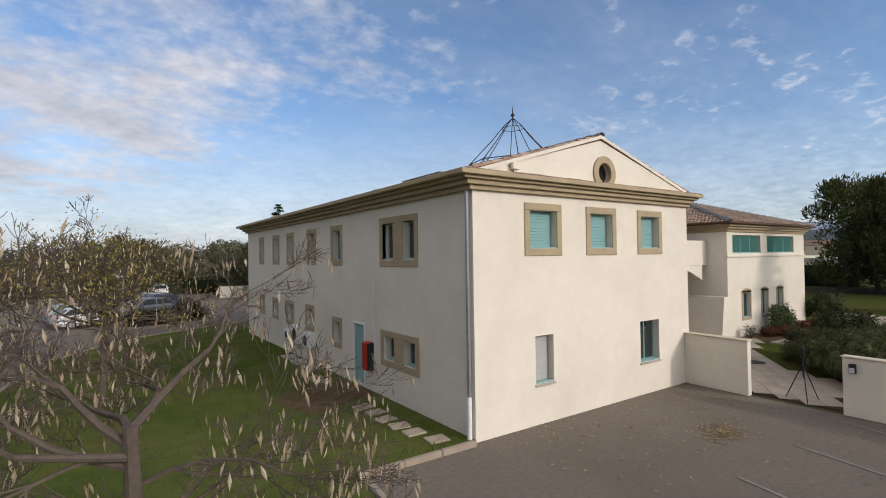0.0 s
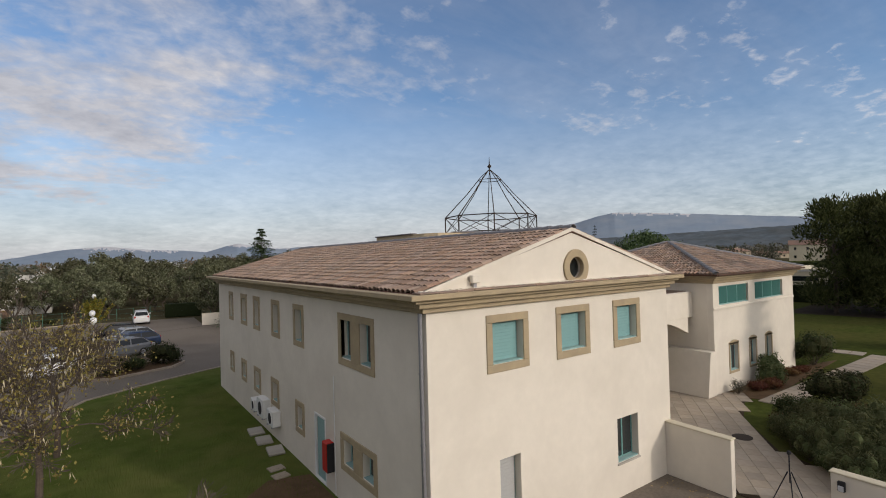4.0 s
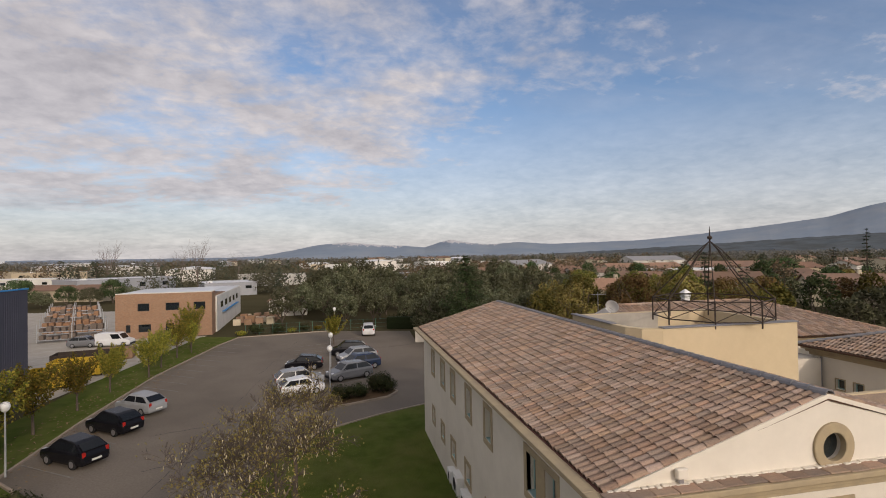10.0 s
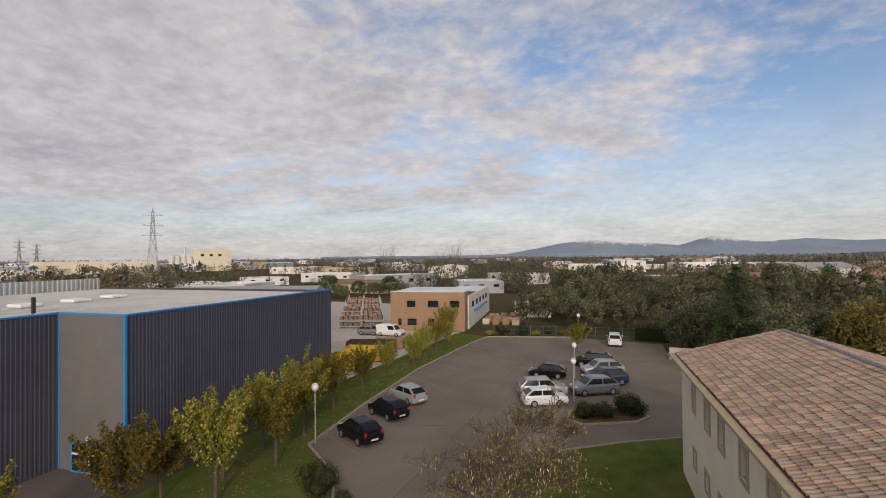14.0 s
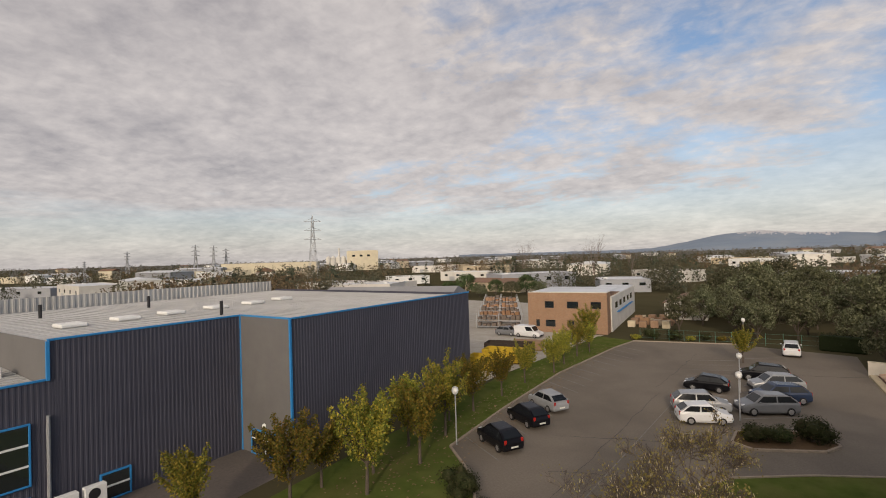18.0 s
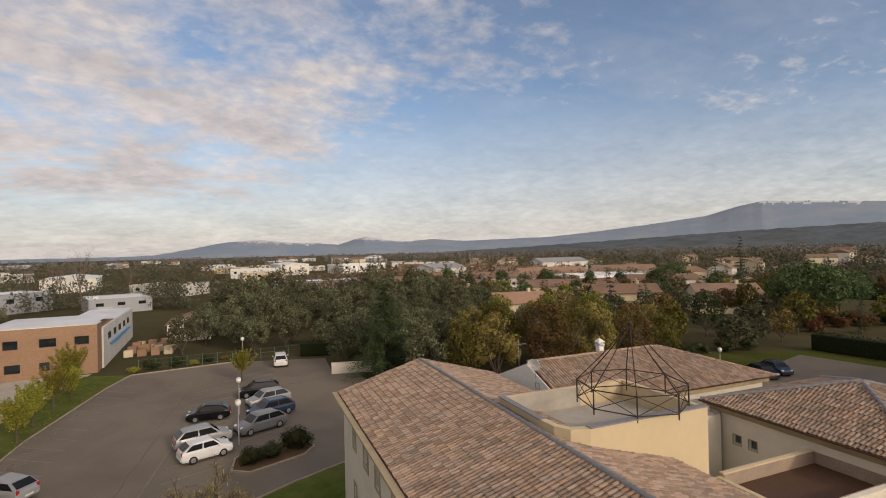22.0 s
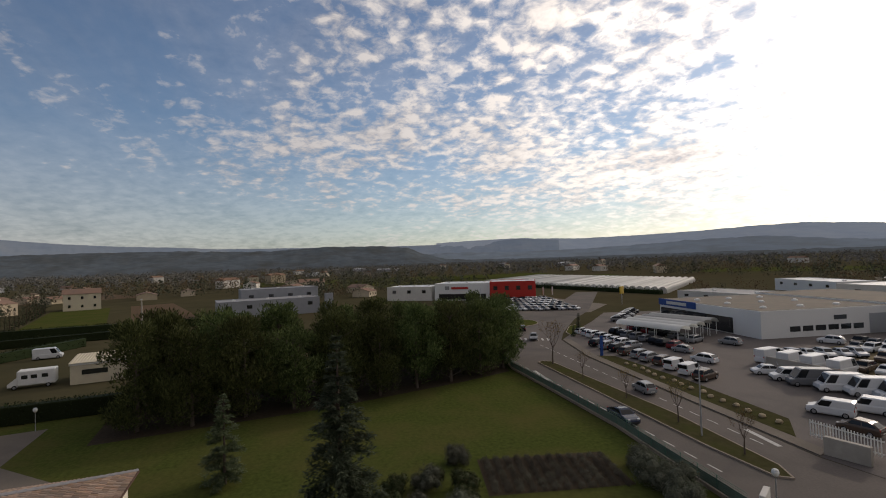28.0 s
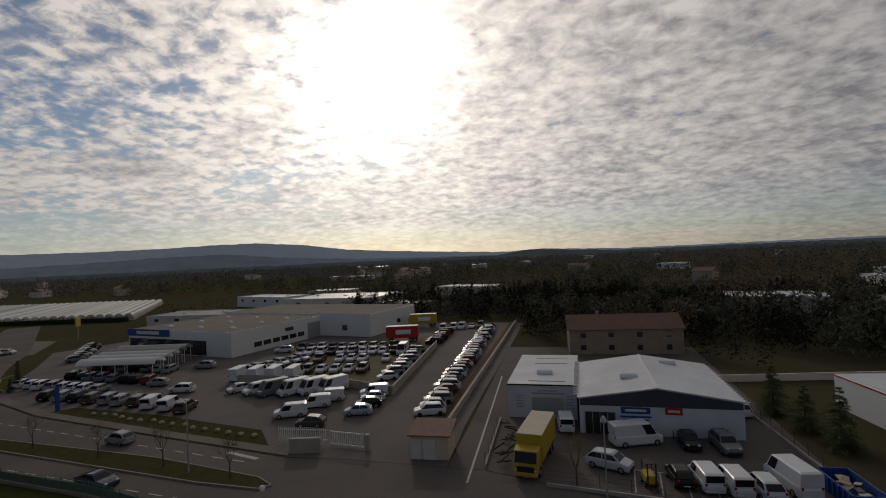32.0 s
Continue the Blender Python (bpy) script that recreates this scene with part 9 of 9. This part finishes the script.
def occupied(x, y):
    """Ground kept free of far woods."""
    boxes = ((-40, 104, -60, 70), (8, 135, -155, -30), (-48, 40, -118, -40), (130, 235, -160, 30), (160, 345, 0, 100), (160, 460, -310, -120), (104, 190, 20, 78), (-105, -10, 60, 145), (70, 150, -215, -150), (-75, -20, -20, 60), (-22, 50, 60, 140))
    return any(a < x < b and c < y < d for a, b, c, d in boxes)


kinds = [(PALE, ROOF_FAR), (BEIGE, ROOF_FAR), (CREAM, ROOF_FAR), (BEIGE, ROOF_FAR)]
done = []


def free(x, y, gap):
    return all(math.hypot(x - a, y - b) > gap for a, b in done)


# shops and houses of the village, one by one
VILLAGE_ROOF = material("orange terracotta roof", (0.33, 0.20, 0.135), (0.26, 0.16, 0.11), 1.5, 0.9, stain=(0.22, 0.14, 0.105), stain_scale=0.25, per=0.25, bump=0.4, bump_scale=6)


def facing(x0, y0, x1, y1, deep):
    """The middle of a block whose front runs from one point to the other."""
    a = math.atan2(y1 - y0, x1 - x0)
    return pose((x0 + x1) / 2 - math.sin(a) * deep / 2, (y0 + y1) / 2 + math.cos(a) * deep / 2, 0, 0, 0, math.degrees(a)), math.hypot(x1 - x0, y1 - y0)


for x0, y0, x1, y1, deep, h, rise, wm, rm, lab in ((81, 222, 106, 239, 16, 6.0, 2.2, PALE, GREYROOF, "pale shed with grey gabled roof in the village"),
                                                   (77, 168, 92, 162, 13, 4.0, 2.0, BEIGE, VILLAGE_ROOF, "house with orange terracotta roof"),
                                                   (60, 190, 74, 184, 12, 3.8, 2.0, BEIGE, VILLAGE_ROOF, "house with orange terracotta roof"),
                                                   (100, 169, 129, 164, 15, 4.6, 2.2, CREAM, VILLAGE_ROOF, "long shop with orange terracotta roof"),
                                                   (129, 160, 151, 148, 14, 5.2, 2.0, PALE, VILLAGE_ROOF, "cream shop hall with terracotta roof"),
                                                   (162, 250, 195, 249, 18, 6.5, 2.4, PALE, GREYROOF, "pale shed with grey gabled roof in the village"),
                                                   (41, 79, 51.5, 77, 10, 4.2, 1.8, CREAM, VILLAGE_ROOF, "cream house with terracotta roof behind the trees"),
                                                   (-94, 150, -70, 144, 9, 3.2, 1.2, BEIGE, ROOF_FAR, "long low house with brown tile roof behind the yard"),
                                                   (86, 72, 97, 65, 10, 4.2, 2.0, CREAM, ROOF_FAR, "cream house with low brown tile roof")):
    at_, w_ = facing(x0, y0, x1, y1, deep)
    done.append((at_.translation.x, at_.translation.y))
    gabled("village_house", lab, at_, w_, deep, h, rise, wm, rm, max(3, int(w_ / 5)), 0.4, 1.3, w_ < 17, 1, "village houses")
for x0, y0, x1, y1, deep, h, wm, rm, lab in ((65, 113, 88, 118, 13, 3.6, CREAM, GREYROOF, "flat-roofed cream shop in the village"), (98, 131, 124, 128, 16, 5.2, WHITE, WHITE_METAL, "white flat-roofed shop hall in the village"),
                                             (98, 362, 141, 342, 20, 6.0, WHITE, GREYROOF, "white hall at the edge of the village"), (58, 350, 94, 366, 20, 6.5, WHITE, WHITE_METAL, "white hall at the edge of the village"),
                                             (-148, 175, -136, 190, 12, 3.5, WHITE, GREYROOF, "white two-storey office in the business park"), (-79, 150, -60, 173, 14, 5.5, BLUEGREY, WHITE_METAL, "grey flat-roofed office with ribbon windows"),
                                             (-48, 213, -29, 200, 16, 4.4, PALE, GREYROOF, "pale rendered block among the trees"), (-45, 149, -31, 154, 18, 3.8, BLUEGREY, WHITE_METAL, "grey metal hall behind the brick office"),
                                             (-16, 333, 7, 322, 14, 6.0, WHITE, WHITE_METAL, "white hall behind the grove")):
    at_, w_ = facing(x0, y0, x1, y1, deep)
    done.append((at_.translation.x, at_.translation.y))
    flat_hall("shop_hall", lab, at_, w_, deep, h, wm, rm, max(3, int(w_ / 6)), 1, None, "shop halls")
# village houses to the north-east and east
n = 0
for attempt in range(900):
    if n == 60:
        break
    az, d = r.uniform(14, 100), r.uniform(88, 470) if attempt > 200 else r.uniform(80, 170)
    if az > 66:
        d = max(d, 190)
    x, y = bearing(az, d)
    if occupied(x, y) or not free(x, y, 20):
        continue
    done.append((x, y))
    n += 1
    a, b = r.choice(kinds)
    w_, dp_ = r.uniform(10, 17), r.uniform(8, 11)
    gabled("village_house", "rendered house with low tile roof among trees", pose(x, y, 0, 0, 0, r.uniform(-40, 40)), w_, dp_, r.choice((3.0, 3.2, 5.4)), r.uniform(1.2, 1.9), a, b, 3, 0.4, 1.2, r.random() < 0.5, 1, "village houses")
# workshops and halls between north-west and north-east, and to the south
n = 0
for attempt in range(900):
    if n == 36:
        break
    az = r.uniform(-75, 45) if n < 24 else r.uniform(135, 215)
    d = r.uniform(150, 620)
    x, y = bearing(az, d)
    if occupied(x, y) or not free(x, y, 34):
        continue
    done.append((x, y))
    n += 1
    wm = r.choice((PALE, PALE, WHITE, BLUEGREY, BEIGE, CREAM))
    flat_hall("industrial_hall", "low industrial hall in the business park", pose(x, y, 0, 0, 0, r.uniform(-25, 25)), r.uniform(18, 42), r.uniform(12, 22), r.uniform(3.6, 6), wm, r.choice((WHITE_METAL, GREYROOF, WHITE_METAL)), 4, 1, None, "business park halls")
# garden trees among the nearer houses
gtree = [lambda s=s: broad_tree("garden_tree", "leafy garden tree between the houses", 160 + s, 7.0 + s % 3, 6.2, (OAK, RUSSET, CEDAR, GOLD)[s % 4], 950, 0.6, 0.42, 1.0, BARK, 16, group="garden trees") for s in range(4)]
gs = []
for attempt in range(3000):
    if len(gs) == 84:
        break
    x, y = bearing(r.uniform(22, 74), r.uniform(62, 185))
    if (x < 50 and 60 < y < 140) or (x < 47 and y < 55) or (y < 42 and x < 112) or not all(math.hypot(x - a, y - b) > 7.5 for a, b in done) or not all(math.hypot(x - a, y - b) > 4.5 for a, b, _ in gs) or (104 < x < 190 and 28 < y < 72):
        continue
    gs.append((x, y, r.uniform(0.6, 1.0)))
place(gtree, gs)
place([lambda: conifer("garden_fir", "dark pointed fir between the houses", 171, 9.0, 4.0, DARKFIR, None, "garden firs", 18, 1500)], [(*bearing(a, d), s) for a, d, s in ((44, 96, 0.9), (47, 108, 0.9), (50.5, 100, 0.8), (33, 128, 0.9), (58, 118, 0.8), (40, 150, 1.0), (62, 105, 0.7))])
place([lambda: conifer("garden_fir", "dark pointed fir between the houses", 173, 9.0, 3.6, DARKFIR, None, "village firs", 16, 1700)],
      [(*bearing(a, d), s_) for a, d, s_ in ((40.4, 80, 1.3), (43.5, 85, 1.02), (34.9, 66, 1.0), (52.8, 200, 1.85), (50.6, 150, 1.28), (46.0, 112, 0.9))])
place([lambda: broad_tree("umbrella_pine", "broad dark pine with a rounded crown", 183, 9.0, 12.0, CEDAR, 5200, 0.42, 0.28, 2.2, BARK, 18, group="village pines")], [(*bearing(58.0, 110), 1.2), (*bearing(60.5, 128), 1.0), (*bearing(46.6, 190), 1.05)])
# wide roofs of the village shops to the north-east
for az, d, w_, dp_, rz in ((36, 150, 26, 14, -20), (31, 195, 34, 18, -15), (45, 175, 24, 14, -25), (29, 260, 40, 18, -10)):
    x, y = bearing(az, d)
    done.append((x, y))
    gabled("shop_hall", "wide low shop hall with terracotta roof", pose(x, y, 0, 0, 0, rz), w_, dp_, 4.2, 1.6, PALE if d % 2 else BEIGE, ROOF_FAR, 5, 0.3, 1.2, False, 1, "shop halls")
# tall leafless trees and firs on the north-western skyline
def winter_tree(seed, h):
    r_ = random.Random(seed)
    t = thing("winter_tree", "tall leafless tree with a pale trunk", "tree", None, "winter trees")
    m, tips = Mesh(), []
    m.tube([(0, 0, -0.1), (0.1, 0, h * 0.2), (0, 0.1, h * 0.4)], [0.36, 0.3, 0.2], 7)
    for k in range(7):
        a = 2 * math.pi * k / 7 + r_.uniform(-0.3, 0.3)
        branches(r_, (0, 0.1, h * (0.28 + 0.02 * k)), (math.cos(a) * 0.5, math.sin(a) * 0.5, 1), h * 0.27, 0.13, 4, 0.5, tips, m, 0.16, 0.12, 0.7)
    part("trunk", m, BARK_PALE, t)
    return t


place([lambda: winter_tree(3, 17.0), lambda: winter_tree(4, 15.0)], [(*bearing(a, d), s_) for a, d, s_ in ((-22.6, 235, 1.05), (-16.4, 215, 0.85), (-14.9, 205, 0.95), (-18.6, 260, 0.8), (-11.0, 240, 0.8))])
place([lambda: conifer("garden_fir", "dark pointed fir between the houses", 172, 9.0, 5.0, DARKFIR, None, "skyline firs", 18, 2200)],
      [(*bearing(a, d), s_) for a, d, s_ in ((-26.4, 205, 1.2), (-25.0, 212, 1.0), (-23.6, 205, 1.3), (-34.0, 210, 1.1), (-35.6, 215, 0.9), (-9.2, 250, 1.1))])
# mill and silos
x, y = bearing(-41.2, 560)
mill = thing("mill", "tall cream factory block with silos", "factory", pose(x, y, 0, 0, 0, 41))
part("block", Mesh().box(-17, 17, -14, 14, 0, 21, 0.1), CREAM, mill)
part("roof", Mesh().box(-16, 16, -13, 13, 21.001, 21.6), CREAM, mill)
part("low_block", Mesh().box(-145, -48, -20, 10, 0, 11, 0.1), CREAM, mill)
for i in range(4):
    part("silo", Mesh().tube([(-21 - i * 5.4, -4, 0), (-21 - i * 5.4, -4, 14.5), (-21 - i * 5.4, -4, 16.5)], [2.7, 2.7, 0.6], 14), PALE, mill)
for i in range(3):
    part("window", Mesh().box(-11 + i * 8, -8 + i * 8, -14.1, -13.95, 15, 17), GLASS, mill)
part("chimney", Mesh().tube([(-26, 6, 0), (-26, 6, 25)], [1.0, 0.8], 10), PALE, mill)


def pylon(az, d, h, label="grey lattice electricity pylon"):
    x, y = bearing(az, d)
    t = thing("pylon", label, "pylon", pose(x, y, 0, 0, 0, -az + 10), "pylons")
    b = h * 0.085
    th = max(0.10, d * 0.00055)
    levels = [(0, b), (0.22, b * 0.72), (0.42, b * 0.5), (0.6, b * 0.34), (0.76, b * 0.24), (0.9, b * 0.18), (1.0, 0.05)]
    for sx in (-1, 1):
        for sy in (-1, 1):
            part("leg", Mesh().tube([(sx * k, sy * k, f * h) for f, k in levels], th, 4), STEEL, t)
    for (f0, k0), (f1, k1) in zip(levels, levels[1:]):
        for s in (-1, 1):
            part("lattice", Mesh().tube([(-k0, s * k0, f0 * h), (k1, s * k1, f1 * h)], th * 0.7, 3), STEEL, t)
            part("lattice", Mesh().tube([(k0, s * k0, f0 * h), (-k1, s * k1, f1 * h)], th * 0.7, 3), STEEL, t)
    for f in (0.62, 0.76, 0.9):
        part("crossarm", Mesh().tube([(-h * 0.13, 0, f * h), (h * 0.13, 0, f * h)], th, 4), STEEL, t)
        part("crossarm", Mesh().tube([(-h * 0.13, 0, f * h), (0, 0, f * h + h * 0.05), (h * 0.13, 0, f * h)], th * 0.7, 4), STEEL, t)


pylon(-46.7, 330, 42)
for az, d, h in ((-58.6, 640, 35), (-56.9, 620, 33), (-55.7, 640, 30), (-64.6, 900, 34), (-68.0, 1000, 21)):
    pylon(az, d, h, "distant lattice electricity pylon")


def tuft(m, x, y, h, w_, q, cone=False):
    """A far tree: a loose heap of leaf clumps."""
    for _ in range(q):
        f = r.random()
        z = h * (0.12 + 0.88 * f)
        lim = w_ / 2 * ((1 - f) ** 0.8 if cone else math.sin(math.pi * (0.12 + 0.82 * f)) ** 0.6)
        a, k = r.uniform(0, 6.28), math.sqrt(r.random())
        p = Vector((x + math.cos(a) * lim * k, y + math.sin(a) * lim * k, z))
        s = w_ * (r.uniform(0.11, 0.21) if q > 100 else r.uniform(0.18, 0.30) if q > 20 else r.uniform(0.3, 0.5))
        u, v = unit(r) * s * 0.6, unit(r) * s * 0.6
        i = len(m.v)
        m.v += [tuple(p - u * 0.6), tuple(p + u * 0.6 + v * 0.3), tuple(p + v)]
        m.f.append((i, i + 1, i + 2))


# far foliage is paler and greyer: air haze is put into these colours
FAR_HAZE = leafy("haze-coloured distant trees", (0.125, 0.125, 0.120), (0.148, 0.144, 0.136), (0.175, 0.165, 0.150), 0.9, 0.05)
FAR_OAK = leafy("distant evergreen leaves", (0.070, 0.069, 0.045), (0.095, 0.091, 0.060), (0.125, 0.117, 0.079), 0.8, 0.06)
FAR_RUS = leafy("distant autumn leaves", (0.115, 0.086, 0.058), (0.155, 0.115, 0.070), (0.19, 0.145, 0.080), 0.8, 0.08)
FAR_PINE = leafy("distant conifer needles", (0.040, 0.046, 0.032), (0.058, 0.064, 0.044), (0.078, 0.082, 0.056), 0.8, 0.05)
woods = {"oak": (Mesh(), FAR_OAK, "distant dark evergreen woods"), "rus": (Mesh(), FAR_RUS, "distant russet and yellow autumn trees"), "pin": (Mesh(), FAR_PINE, "distant dark pines and cypresses"), "blt": (Mesh(), leafy("dense conifer belt needles", (0.014, 0.017, 0.011), (0.022, 0.026, 0.016), (0.032, 0.036, 0.022), 0.9, 0.04), "dense dark conifer belt behind the yards"), "haz": (Mesh(), FAR_HAZE, "woods towards the horizon with haze in their colour")}
n = 0
for attempt in range(60000):
    if n == 17000:
        break
    d = 95 + 2100 * r.random() ** 1.7
    az = r.uniform(-80, 235)
    x, y = bearing(az, d)
    if occupied(x, y) or any(abs(x - a) < 10 and abs(y - b) < 9 for a, b in done) and d < 500:
        continue
    if noise.noise(Vector((x * 0.012, y * 0.012, 3.0))) < -0.1 + (0.08 if d < 300 else -0.25):
        continue
    n += 1
    warm = noise.noise(Vector((x * 0.008 + 9, y * 0.008, 7.0))) + r.uniform(-0.25, 0.25)
    key = "rus" if warm > 0.20 else "pin" if r.random() < 0.34 else "oak"
    if (az < 8 and d > 220 and r.random() < 0.45) or (18 < az < 78 and d < 330 and r.random() < 0.5):
        continue
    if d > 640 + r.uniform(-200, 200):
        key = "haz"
    h = r.uniform(4, 8.5) * (1.15 if key == "pin" else 1) * (1 + min(0.5, d / 3000))
    tuft(woods[key][0], x, y, h, h * r.uniform(0.3, 0.5) if key == "pin" and r.random() < 0.6 else h * r.uniform(0.75, 1.2), 120 if d < 300 else 40 if d < 600 else 17, key == "pin")
# trees round the nearer houses
for _ in range(900):
    x, y = bearing(r.uniform(12, 72), r.uniform(120, 340))
    if occupied(x, y) or not free(x, y, 8.5):
        continue
    key = r.choice(("oak", "oak", "rus", "pin"))
    tuft(woods[key][0], x, y, r.uniform(3.5, 7.5), r.uniform(3.5, 6.5), 120, key == "pin")
# dark belt behind the yards to the south
for _ in range(900):
    x, y = r.uniform(-110, 62), r.uniform(-215, -86)
    if y > -116 and -26 < x < 66 or x > 8 and y > -152 or -38 < x < -20 and y > -92 or x < -38 and y > -100:
        continue
    tuft(woods["blt"][0], x, y, r.uniform(4.5, 7.5), r.uniform(3.4, 5.4), 130, r.random() < 0.4)
for _ in range(230):
    f = r.random()
    x, y = 74 - 100 * f, -168 - 14 * math.sin(f * 3.0) + r.uniform(-13, 4)
    tuft(woods["blt"][0], x, y, r.uniform(6, 11.0), r.uniform(3.6, 5.6), 130, r.random() < 0.5)
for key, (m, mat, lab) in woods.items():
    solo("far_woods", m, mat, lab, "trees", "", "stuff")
# farmhouses and sheds scattered over the plain
for i in range(100):
    az, d = (r.uniform(60, 205), r.uniform(300, 1300)) if i < 46 else (r.uniform(-80, 14), r.uniform(260, 1500))
    x, y = bearing(az, d)
    if occupied(x, y):
        continue
    k = (r.random() if d > 650 else 0.0) if i < 46 else r.uniform(0.4, 1.0)
    w_, dp_, h = r.uniform(11, 22), r.uniform(8, 12), r.uniform(5, 8.5)
    if k < 0.6:
        t = thing("farmhouse", "distant rendered farmhouse with tile roof among trees", "house", pose(x, y, 0, 0, 0, r.uniform(0, 180)), "distant houses")
        part("wall", Mesh().box(-w_ / 2, w_ / 2, -dp_ / 2, dp_ / 2, 0, h), r.choice((PALE, BEIGE, CREAM)), t)
        part("roof", Mesh().loft([[(s * (w_ / 2 + 0.4), -dp_ / 2 - 0.4, h), (s * (w_ / 2 + 0.4), dp_ / 2 + 0.4, h), (s * (w_ / 2 + 0.4), 0, h + 2.2)] for s in (-1, 1)]), ROOF_FAR, t)
    else:
        t = thing("far_shed", "distant pale metal shed on the plain", "shed", pose(x, y, 0, 0, 0, r.uniform(0, 180)), "distant sheds")
        part("wall", Mesh().box(-w_, w_, -dp_, dp_, 0, h - 0.6), r.choice((PALE, WHITE, BLUEGREY)), t)
        part("roof", Mesh().loft([[(s * (w_ + 0.4), -dp_ - 0.4, h - 0.6), (s * (w_ + 0.4), dp_ + 0.4, h - 0.6), (s * (w_ + 0.4), 0, h + 0.6)] for s in (-1, 1)]), WHITE_METAL, t)
fields = [(20, 330, 90, 50), (60, 420, 120, 40), (112, 420, 130, 60), (104, 520, 160, 60), (150, 560, 140, 60), (-30, 700, 180, 60)]
for az, d, w_, dp_ in fields:
    x, y = bearing(az, d)
    a = radians(-az)
    pts = [(x + math.cos(a) * u - math.sin(a) * v, y + math.sin(a) * u + math.cos(a) * v) for u, v in ((-w_, -dp_), (w_, -dp_), (w_, dp_), (-w_, dp_))]
    sheet("field", pts, 0.0, LAWN if az > 90 else SOIL, "open farm field among the trees", thick=0.018)


def ridge(name, label, dist, depth, rows, mat, rough, snow=None, base=-6.0):
    """Hills as a strip of land: rows of (bearing, angle of the crest above the eye in degrees)."""
    az = [a for a, _ in rows]
    steps = int((az[-1] - az[0]) / (0.12 if snow else 0.3))
    nd = 16 if snow else 8
    m = Mesh()
    tops = []
    for i in range(steps + 1):
        a = az[0] + (az[-1] - az[0]) * i / steps
        e = float(np.interp(a, az, [v for _, v in rows]))
        for j in range(nd + 1):
            f = j / nd
            d = dist - depth * (1 - f)
            jag = rough * (noise.noise(Vector((a * 0.9, f * 3, dist * 0.01))) + 0.6 * noise.noise(Vector((a * 2.7, f * 7, dist * 0.02))) + 0.2 * noise.noise(Vector((a * 6, f * 9, 2))))
            z = base + (13 - base + dist * math.tan(radians(e))) * (f ** 0.8) + jag * f * (1.7 - f) * dist * 0.004
            x, y = bearing(a, d)
            m.v.append((x, y, z))
    for i in range(steps):
        for j in range(nd):
            p = i * (nd + 1) + j
            m.f.append((p, p + 1, p + nd + 2, p + nd + 1))
    ob = solo(name, m, mat, label, "hills", "", "structure", smooth=True)
    if snow:
        ob.data.materials.append(SNOW)
        for p in ob.data.polygons:
            c = p.center
            a = math.degrees(math.atan2(c.x + 5.2, c.y + 7.2))
            lim = float(np.interp(a, [s[0] for s in snow], [s[1] for s in snow]))
            if c.z > lim + 16 * noise.noise(Vector((a * 1.3, c.z * 0.03, 0))) + 22 * noise.noise(Vector((a * 5.0, c.z * 0.06, 4))):
                p.material_index = 1
    return ob


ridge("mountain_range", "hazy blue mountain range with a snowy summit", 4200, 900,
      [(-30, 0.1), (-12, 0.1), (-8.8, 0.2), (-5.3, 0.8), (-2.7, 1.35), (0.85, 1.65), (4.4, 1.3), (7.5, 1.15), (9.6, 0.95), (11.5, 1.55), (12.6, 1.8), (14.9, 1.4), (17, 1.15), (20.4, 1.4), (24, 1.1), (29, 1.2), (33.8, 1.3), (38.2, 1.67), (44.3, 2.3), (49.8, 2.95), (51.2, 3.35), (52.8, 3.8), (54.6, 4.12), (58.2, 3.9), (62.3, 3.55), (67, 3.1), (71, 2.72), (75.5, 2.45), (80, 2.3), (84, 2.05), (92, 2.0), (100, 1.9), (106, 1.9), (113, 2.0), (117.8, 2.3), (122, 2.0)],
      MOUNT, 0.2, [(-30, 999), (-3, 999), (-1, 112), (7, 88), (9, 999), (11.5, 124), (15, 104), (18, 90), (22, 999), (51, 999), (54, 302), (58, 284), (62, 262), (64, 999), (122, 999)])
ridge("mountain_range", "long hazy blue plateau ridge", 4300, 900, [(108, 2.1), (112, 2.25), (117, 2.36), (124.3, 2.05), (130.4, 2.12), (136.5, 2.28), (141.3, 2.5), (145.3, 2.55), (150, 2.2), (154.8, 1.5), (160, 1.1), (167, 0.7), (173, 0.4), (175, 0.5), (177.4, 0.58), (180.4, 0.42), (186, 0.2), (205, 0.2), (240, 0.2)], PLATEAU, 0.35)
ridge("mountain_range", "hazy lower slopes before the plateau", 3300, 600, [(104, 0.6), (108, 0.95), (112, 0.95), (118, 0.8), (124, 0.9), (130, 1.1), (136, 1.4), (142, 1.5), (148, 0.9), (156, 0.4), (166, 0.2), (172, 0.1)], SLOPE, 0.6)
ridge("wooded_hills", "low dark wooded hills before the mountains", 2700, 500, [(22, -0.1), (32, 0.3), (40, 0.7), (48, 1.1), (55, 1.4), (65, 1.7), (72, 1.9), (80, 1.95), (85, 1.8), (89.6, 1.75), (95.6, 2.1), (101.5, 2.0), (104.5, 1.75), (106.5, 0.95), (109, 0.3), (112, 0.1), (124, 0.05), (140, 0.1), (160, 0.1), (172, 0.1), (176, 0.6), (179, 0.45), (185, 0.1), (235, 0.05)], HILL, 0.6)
